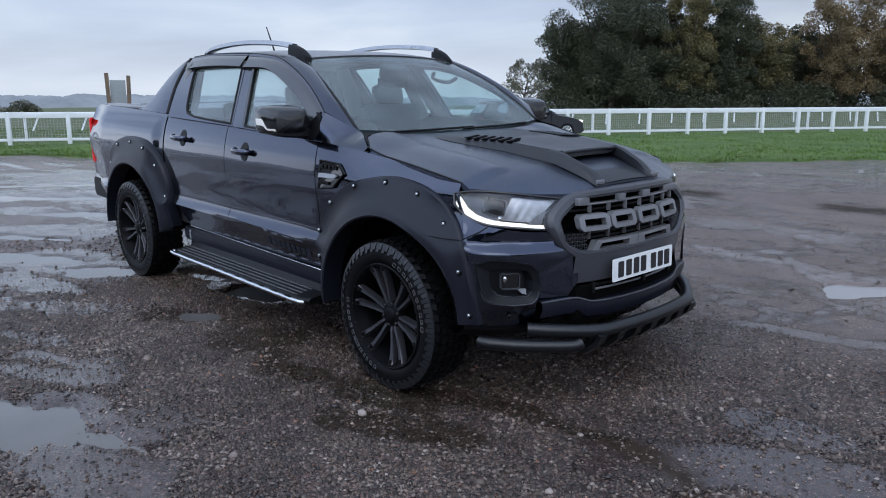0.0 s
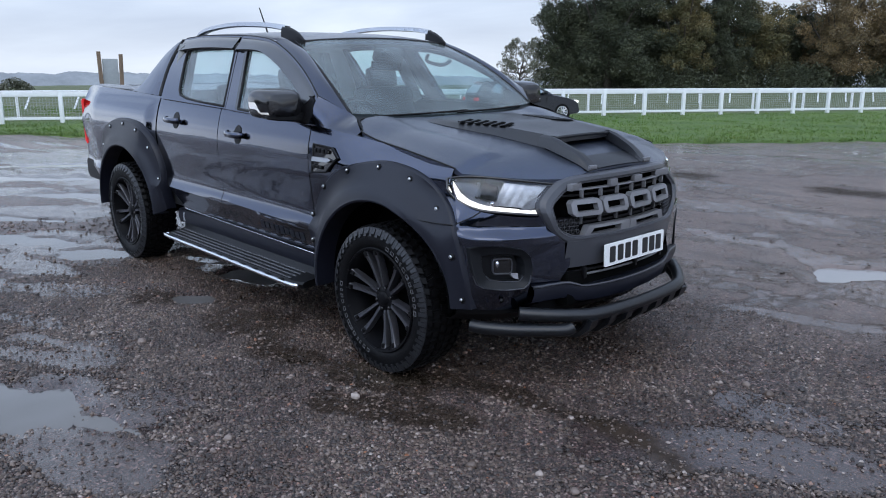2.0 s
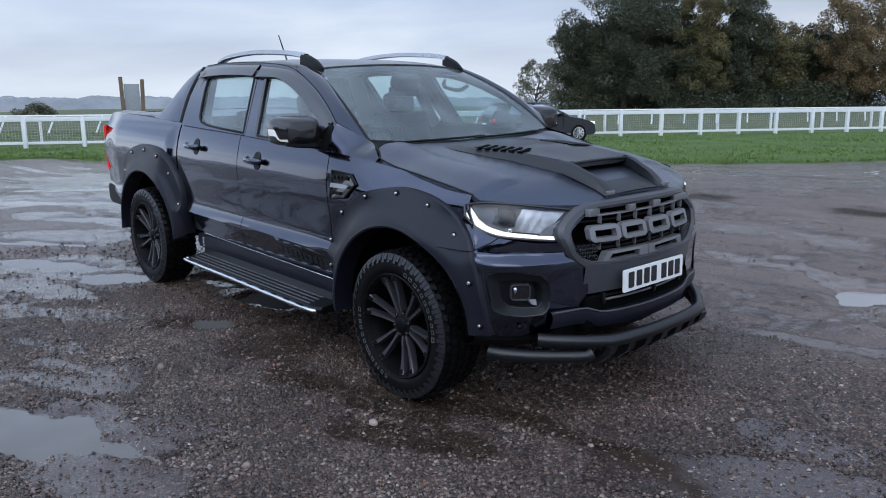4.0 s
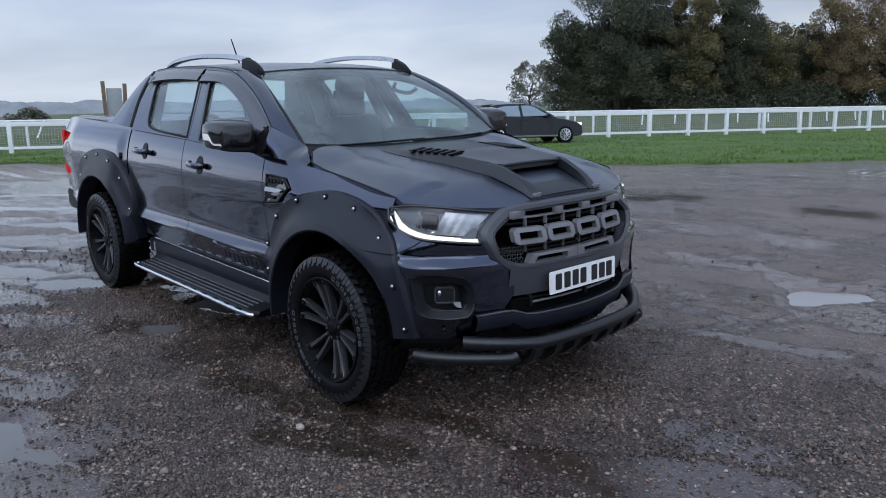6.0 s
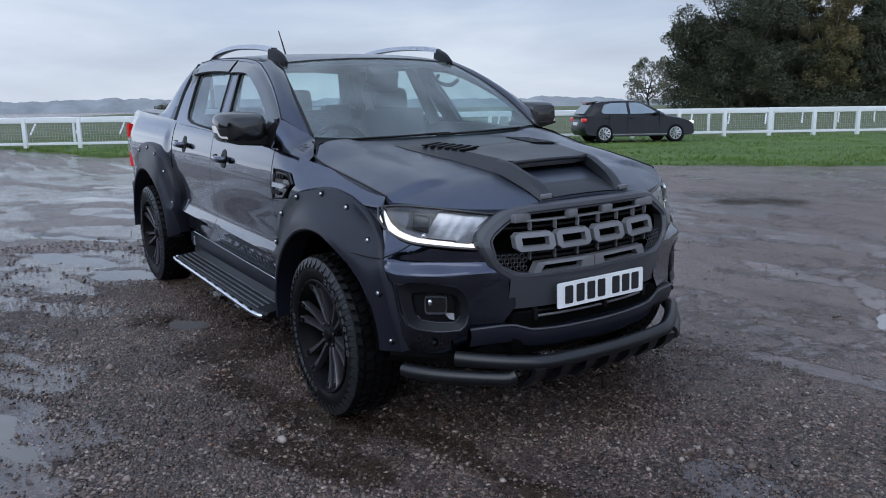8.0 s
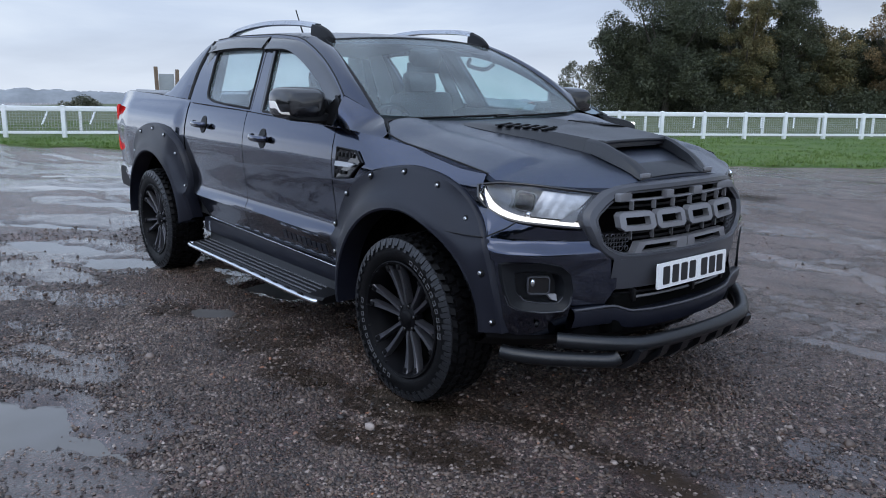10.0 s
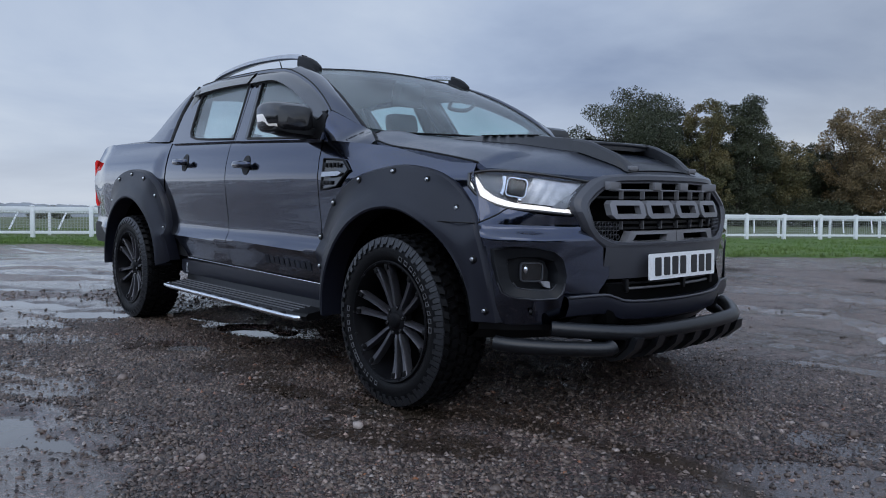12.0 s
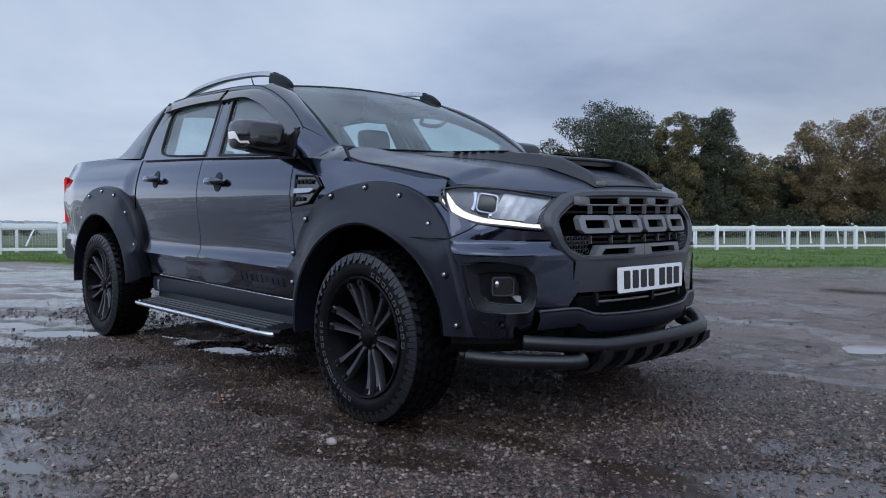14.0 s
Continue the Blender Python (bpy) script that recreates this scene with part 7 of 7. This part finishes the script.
M["leaf_green"] = leaf_mat("dark_green_leaves", (0.022, 0.030, 0.016), (0.046, 0.055, 0.026), (0.068, 0.074, 0.034))
M["leaf_turning"] = leaf_mat("turning_leaves", (0.041, 0.052, 0.020), (0.118, 0.102, 0.039), (0.205, 0.149, 0.056))
M["leaf_autumn"] = leaf_mat("rusty_autumn_leaves", (0.068, 0.055, 0.028), (0.161, 0.113, 0.049), (0.243, 0.166, 0.077))
M["leaf_pale"] = leaf_mat("thin_grey_leaves", (0.063, 0.070, 0.045), (0.126, 0.126, 0.088), (0.189, 0.189, 0.139))


def leaves(name, blobs, n, size, seed, mat, parent):
    """A crown: small leaf sprays scattered through uneven clumps."""
    rs = np.random.RandomState(seed)
    blobs = np.array(blobs)
    vol = blobs[:, 3] ** 2
    pick = rs.choice(len(blobs), n, p=vol / vol.sum())
    d = rs.normal(size=(n, 3))
    d /= np.linalg.norm(d, axis=1, keepdims=True)
    rad = blobs[pick, 3] * (1 - 0.55 * rs.rand(n) ** 2.2) * (0.85 + 0.3 * rs.rand(n))
    c = blobs[pick, :3] + d * rad[:, None] * np.array([1, 1, 0.86])
    c = c[c[:, 2] > 0.2]
    n = len(c)
    s = size * (0.5 + rs.rand(n))
    q = rs.normal(size=(n, 3)); q /= np.linalg.norm(q, axis=1, keepdims=True)
    u = np.cross(q, rs.normal(size=(n, 3))); u /= np.linalg.norm(u, axis=1, keepdims=True)
    v = np.cross(q, u)
    co = np.stack([c - u * s[:, None], c + v * s[:, None] * 0.7 - u * s[:, None] * 0.1, c + u * s[:, None] * 0.9, c - v * s[:, None] * 0.6 + u * s[:, None] * 0.2], 1).reshape(-1, 3)
    f = np.arange(len(co)).reshape(-1, 4)
    me = bpy.data.meshes.new(name)
    me.vertices.add(len(co)); me.vertices.foreach_set("co", co.ravel())
    me.loops.add(f.size); me.loops.foreach_set("vertex_index", f.ravel())
    me.polygons.add(len(f)); me.polygons.foreach_set("loop_start", np.arange(0, f.size, 4))
    me.update()
    me.materials.append(mat)
    ob = new(name, me)
    ob.parent = parent
    return ob


def tree(across, ahead, height, spread, mat, seed, label, n=9000, size=0.26, low=0.16, thin=False, name="tree"):
    rs = random.Random(seed)
    x, y = place(across, ahead)
    root = thing(name, label, "tree", Matrix.Translation((x, y, -0.1)), "trees of the wood")
    bm = bmesh.new()
    tops = []
    h0 = height * 0.32
    tube(bm, curve([(0, 0, 0), (rs.uniform(-.2, .2), rs.uniform(-.2, .2), h0 * 0.6), (rs.uniform(-.5, .5), rs.uniform(-.5, .5), h0), (rs.uniform(-.8, .8), rs.uniform(-.8, .8), height * 0.72)], 4), [0.030 * height * (1 - 0.072 * k) for k in range(13)], 8)
    for k in range(11):
        a = 2 * math.pi * k / 11 + rs.uniform(-0.3, 0.3)
        z0 = h0 * rs.uniform(0.6, 1.5)
        r = spread * rs.uniform(0.55, 0.95)
        z1 = lerp(height * 0.36, height * 0.86, rs.random())
        r *= math.sqrt(max(0.1, 1 - ((z1 / height - 0.48) / 0.56) ** 2))
        end = (r * math.cos(a), r * math.sin(a), z1)
        tube(bm, curve([(0, 0, z0), (end[0] * 0.45, end[1] * 0.45, lerp(z0, z1, 0.35)), end], 3), [0.012 * height * (1 - 0.13 * q) for q in range(7)], 6)
        tops.append(end)
    part("trunk", bm, M["bark"], root)
    blobs = []
    if not thin:
        # a dense heart, so that the sky shows only through the rim
        for k in range(12):
            a, z = rs.uniform(0, 6.283), lerp(height * (low + 0.06), height * 0.80, k / 11)
            rr = spread * 0.34 * rs.random()
            blobs.append((rr * math.cos(a), rr * math.sin(a), z, spread * rs.uniform(0.36, 0.48) * math.sqrt(max(0.2, 1 - ((z / height - 0.44) / 0.52) ** 2))))
    for k in range(80):
        a, t = rs.uniform(0, 6.283), rs.random()
        z = lerp(height * low, height * 0.95, t)
        rr = spread * math.sqrt(max(0.03, 1 - ((z / height - 0.44) / 0.56) ** 2)) * rs.uniform(0.55, 0.97)
        blobs.append((rr * math.cos(a), rr * math.sin(a), z, spread * rs.uniform(0.10, 0.24) * (0.8 if thin else 1.0)))
    blobs += [(*t, spread * rs.uniform(0.15, 0.26)) for t in tops]
    leaves("crown", blobs, n, size, seed, mat, root)
    return root


GREEN = "large broad tree in dark green late leaf"
tree(24.8, 115, 20.0, 9.3, M["leaf_green"], 1, GREEN, 88000, 0.115)
tree(18.4, 117, 13.6, 5.0, M["leaf_green"], 2, "round-headed dark green tree at the wood's edge", 36000, 0.115)
tree(35.2, 113, 18.6, 4.2, M["leaf_turning"], 3, "tree with leaves turning from green to gold", 44000, 0.110)
tree(31.0, 121, 18.8, 5.5, M["leaf_green"], 14, GREEN, 26000, 0.130)
tree(41.0, 116, 19.6, 5.4, M["leaf_green"], 4, "tall dark green tree with a ragged crown", 56000, 0.112)
tree(47.8, 118, 14.0, 4.8, M["leaf_turning"], 5, "lower tree with dull green and brown leaves", 26000, 0.12)
tree(58.6, 116, 18.4, 5.6, M["leaf_autumn"], 6, "rust-brown autumn tree with thinning leaves", 44000, 0.112)
tree(67.5, 117, 19.6, 6.6, M["leaf_autumn"], 7, "rust-brown autumn tree with thinning leaves", 44000, 0.118)
tree(82.0, 118, 18.0, 7.0, M["leaf_turning"], 8, "tree with leaves turning from green to gold", 7000, 0.35)
tree(94.0, 120, 17.5, 7.5, M["leaf_autumn"], 9, "rust-brown autumn tree with thinning leaves", 7000, 0.35)
tree(11.8, 112, 7.6, 3.3, M["leaf_pale"], 10, "small thin-leaved tree with pale open twigs", 7000, 0.10, 0.16, True)
tree(53.6, 122, 12.8, 5.2, M["leaf_green"], 15, "lower dark green tree in the wood", 22000, 0.14)
# a dark row of trees that closes the place behind the camera, as the paint mirrors it
for k in range(16):
    a, b = (-62.0 + (k % 2) * 4, -58 + k * 9.0) if k < 9 else (-38 + (k - 8) * 9.5, -30.0 - (k % 2) * 4)
    tree(a, b, 5.4 + 2.0 * ((k * 7) % 5) / 5, 5.2, M["leaf_green"], 200 + k, "dark tree in a row beyond the car park", 5000, 0.40, 0.03)
# undergrowth that closes the wood at its foot
rs = random.Random(77)
hedge = thing("undergrowth", "dark tangled undergrowth along the foot of the wood", "bushes", kind="stuff")
blobs = []
for k in range(120):
    a = 15.5 + k * 0.75
    x, y = place(a + rs.uniform(-0.8, 0.8), 112 + rs.uniform(-1.5, 9))
    h = rs.uniform(1.4, 3.4)
    blobs.append((x, y, h * 0.55, h))
leaves("leaves", blobs, 80000, 0.13, 78, M["leaf_green"], hedge)
# darkness of the wood's interior: rows of further trees
for k in range(9):
    tree(24 + k * 8.6 + rs.uniform(-2, 2), 131 + rs.uniform(-3, 5), rs.uniform(12.0, 14.5), 6.0, M["leaf_green"], 90 + k, "dark green tree deep in the wood", 8000, 0.32, 0.06)
bush = thing("bush", "dark leafless bush beyond the rails", "bush", Matrix.Translation((*place(-58.8, 108), 0)))
leaves("foliage", [(d * VIEW.y + rs.uniform(-0.5, 0.5), -d * VIEW.x + rs.uniform(-0.5, 0.5), rs.uniform(0.4, 1.7) * (1 - (d / 3.4) ** 2), rs.uniform(0.35, 0.8)) for d in [rs.uniform(-2.8, 2.8) for k in range(26)]], 2600, 0.13, 83, M["leaf_pale"], bush)

# distant wooded rise all round; the haze of distance is mixed into its colour
hz = Mat("hazed_far_woods", (0.17, 0.20, 0.235), 0.95)
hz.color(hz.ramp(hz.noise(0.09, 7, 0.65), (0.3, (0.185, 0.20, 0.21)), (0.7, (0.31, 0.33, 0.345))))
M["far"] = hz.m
rows = []
n = 3600
for zz, rad in ((-4.0, 330), (0.14, 336), (0.40, 344)):
    row = []
    for k in range(n + 1):
        a = 2 * math.pi * k / n
        bumpy = 9.8 + 3.5 * noise.noise((math.cos(a) * 3, math.sin(a) * 3, 0.5)) + 3.2 * noise.noise((math.cos(a) * 14, math.sin(a) * 14, 2.5)) + 2.4 * noise.noise((math.cos(a) * 45, math.sin(a) * 45, 4.5)) + 1.3 * noise.noise((math.cos(a) * 110, math.sin(a) * 110, 6.5)) + 0.8 * abs(noise.noise((math.cos(a) * 260, math.sin(a) * 260, 8.5))) + 0.35 * noise.noise((math.cos(a) * 700, math.sin(a) * 700, 9.5))
        z = zz if zz < 0 else zz * bumpy
        row.append((rad * math.cos(a), rad * math.sin(a), z))
    rows.append(row)
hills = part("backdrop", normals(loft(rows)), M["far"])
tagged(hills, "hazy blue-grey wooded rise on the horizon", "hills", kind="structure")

# ---- notice board on two stakes ----
wd = worn("weathered_stake", (0.16, 0.115, 0.075), 0.8, 0, 0, 14, 0.35, 0.4, 0.01)
M["stake"] = wd.m
M["board"] = worn("grey_board_back", (0.30, 0.33, 0.33), 0.6, 0, 0, 20, 0.12, 0.1).m
sign = thing("notice_board", "grey notice board between two wooden stakes, seen from behind", "sign", Matrix.Translation((-17.85, 4.26, -0.05)) @ Matrix.Rotation(math.atan2(0.45, 0.11), 4, "Z"))
for sx, h, lean in ((-0.235, 2.26, -0.02), (0.235, 2.20, 0.03)):
    bm = bmesh.new()
    box(bm, (sx, 0, h / 2 - 0.1), (0.095, 0.08, h + 0.2), Matrix.Rotation(lean, 4, "Y"), 0.010)
    part("stake", bm, M["stake"], sign)
part("panel", box(bmesh.new(), (0, 0.02, 1.72), (0.38, 0.02, 0.72), bevel=0.004), M["board"], sign)

# ---- a dark hatchback on the track by the grass ----
M["car_paint"] = worn("black_car_paint", (0.004, 0.005, 0.008), 0.30, 0.0, 0.15, 60, 0.2, 0.02, spec=0.3).m
# opaque panes: their pale colour stands for the bright sky seen through
M["car_glass"] = worn("sky_pale_car_glass", (0.24, 0.28, 0.29), 0.06, 0.8, 0.5, 60, 0.1, 0.01).m
M["alloy"] = worn("silver_alloy", (0.5, 0.5, 0.52), 0.3, 0.8, 0, 60, 0.1, 0.05).m
car = thing("hatchback", "black five-door hatchback on the grass track, lamps lit", "car", Matrix.Translation((-16.8, 19.06, 0.02)) @ Matrix.Rotation(math.atan2(RUN.y, RUN.x), 4, "Z"))
# side view of the body below the windows, from the rear bumper over the bonnet and back along the sill
SIDE = curve([(-2.08, 0, 0.30), (-2.13, 0, 0.46), (-2.12, 0, 0.66), (-2.06, 0, 0.80), (-2.04, 0, 0.95), (-1.6, 0, 0.985), (-0.8, 0, 0.985), (0.3, 0, 0.965), (0.98, 0, 0.955), (1.45, 0, 0.885), (1.85, 0, 0.785), (2.06, 0, 0.66), (2.12, 0, 0.46), (2.06, 0, 0.24), (1.2, 0, 0.20), (-1.2, 0, 0.20), (-2.0, 0, 0.24)], 3)
rows = []
for t in np.linspace(-1, 1, 13):
    y = 0.90 * t
    k = abs(t) ** 6
    rows.append([(q.x * (1 - 0.06 * abs(t) ** 4), y * (1 - 0.06 * smooth(0.62, 1.0, q.z)), lerp(q.z, 0.55 + (q.z - 0.55) * 0.90, k) + 0.02 * (1 - t * t) * (q.z > 0.9)) for q in SIDE])
body = part("body", normals(loft(rows, close=True, caps=True)), M["car_paint"], car)
CAB = ((-2.00, 0.95), (-1.80, 1.22), (-1.66, 1.38), (-1.36, 1.455), (-0.85, 1.482), (-0.25, 1.478), (0.10, 1.43), (0.55, 1.20), (1.00, 0.955))
rows = []
for y, k, w in ((-0.84, 0.0, 1.0), (-0.80, 0.40, 1.0), (-0.72, 0.80, 1.0), (-0.62, 0.955, 0.99), (-0.3, 0.995, 0.985), (0, 1.0, 0.98), (0.3, 0.995, 0.985), (0.62, 0.955, 0.99), (0.72, 0.80, 1.0), (0.80, 0.40, 1.0), (0.84, 0.0, 1.0)):
    rows.append([(x, y, 0.93 + (z - 0.93) * k) for x, z in CAB])
part("roof", normals(loft(rows)), M["car_paint"], car)
pane_y = lambda z: 0.832 - 0.22 * max(0.0, z - 0.95) - 0.28 * max(0.0, z - 1.20)
for s in (-1, 1):
    for ring in ([(-0.36, 1.00), (-0.40, 1.395), (-0.16, 1.40), (0.08, 1.355), (0.42, 1.175), (0.68, 1.02)], [(-0.46, 1.00), (-0.50, 1.395), (-1.05, 1.385), (-1.30, 1.33), (-1.42, 1.10), (-1.36, 1.02)]):
        bm = bmesh.new()
        prism(bm, ring, lambda a, b, d: (a, s * (pane_y(b) + 0.045 - d), b), 0.030)
        part("side_window", normals(bm), M["car_glass"], car, smooth=False)
    for wx2 in (-1.30, 1.32):
        # near-black disc laid on the side, for the shade inside the wheel arch
        bm = bmesh.new()
        lathe(bm, [(0.0, 0.0), (0.355, 0.0), (0.362, 0.006), (0.362, 0.03)], 30, (wx2, 0, 0.325))
        bmesh.ops.transform(bm, matrix=Matrix.Translation((0, s * 0.862, 0)) @ Matrix.Diagonal((1, -s, 1, 1)), verts=bm.verts)
        part("arch_shade_disc", normals(bm), M["void"], body)
        bm = bmesh.new()
        lathe(bm, [(0.20, -0.10), (0.29, -0.11), (0.318, -0.08), (0.318, 0.08), (0.29, 0.11), (0.2, 0.10)], 28, (wx2, s * 0.80, 0.315))
        wheel = part("wheel", normals(bm), M["tyre"], car)
        bm = bmesh.new()
        lathe(bm, [(0.0, 0.0), (0.20, 0.0), (0.215, 0.012), (0.215, 0.04)], 28)
        bmesh.ops.transform(bm, matrix=Matrix.Translation((wx2, s * 0.892, 0.315)) @ Matrix.Diagonal((1, -s, 1, 1)), verts=bm.verts)
        rim = part("rim", normals(bm), M["void"], wheel)
        bm = bmesh.new()
        for k in range(10):
            a = 2 * math.pi * k / 10
            tube(bm, [(wx2 + 0.03 * math.cos(a), s * 0.904, 0.315 + 0.03 * math.sin(a)), (wx2 + 0.205 * math.cos(a), s * 0.908, 0.315 + 0.205 * math.sin(a))], [0.022, 0.030], 5)
        lathe(bm, [(0.190, 0), (0.222, 0.0), (0.222, 0.02), (0.190, 0.02)], 28, (wx2, s * 0.905 - 0.01, 0.315))
        part("rim_spokes", bm, M["alloy"], wheel)
    for x in (0.72, -0.43, -1.12):
        bm = bmesh.new()
        tube(bm, [(x, s * 0.852, 0.97), (x - 0.02, s * 0.893, 0.75), (x, s * 0.890, 0.36)], 0.006, 5)
        part("door_gap", bm, M["seal"], body)
    for x in (-0.28, -1.20):
        part("door_handle", box(bmesh.new(), (x, s * 0.885, 0.86), (0.17, 0.03, 0.03), bevel=0.008), M["car_paint"], car)
    bm = box(bmesh.new(), (-0.02, s * 0.892, 0.28), (2.05, 0.03, 0.05), bevel=0.012)
    part("sill_trim", bm, M["badge"], car)
    part("door_mirror", box(bmesh.new(), (0.60, s * 0.96, 1.03), (0.13, 0.20, 0.13), bevel=0.04), M["car_paint"], car)
    part("tail_lamp", box(bmesh.new(), (-2.00, s * 0.70, 0.80), (0.16, 0.32, 0.13), bevel=0.04), M["lamp_red"], car, "red tail lamp, lit")
    part("head_lamp", box(bmesh.new(), (1.90, s * 0.68, 0.69), (0.26, 0.28, 0.11), bevel=0.04), M["drl"], car, "white head lamp, lit")
bm = bmesh.new()
prism(bm, [(-0.62, 0.0), (0.62, 0.0), (0.52, 0.36), (-0.52, 0.36)], lambda a, b, d: (-1.985 + b * 0.86 - d, a, 1.02 + b), 0.02)
part("rear_window", normals(bm), M["car_glass"], car)
bm = bmesh.new()
prism(bm, [(-0.70, 0.0), (0.70, 0.0), (0.58, 0.40), (-0.58, 0.40)], lambda a, b, d: (0.965 - b * 1.98 + d, a, 0.99 + b), 0.02)
part("windscreen", normals(bm), M["car_glass"], car)
part("roof_spoiler", box(bmesh.new(), (-1.62, 0, 1.425), (0.26, 1.16, 0.035), Matrix.Rotation(radians(-8), 4, "Y"), 0.012), M["car_paint"], car)
part("brake_lamp", box(bmesh.new(), (-1.745, 0, 1.405), (0.03, 0.36, 0.024), bevel=0.006), M["lamp_red"], car, "high red brake lamp, lit")
part("plate_panel", box(bmesh.new(), (-2.115, 0, 0.66), (0.03, 0.52, 0.11), bevel=0.005), M["plate"], car)
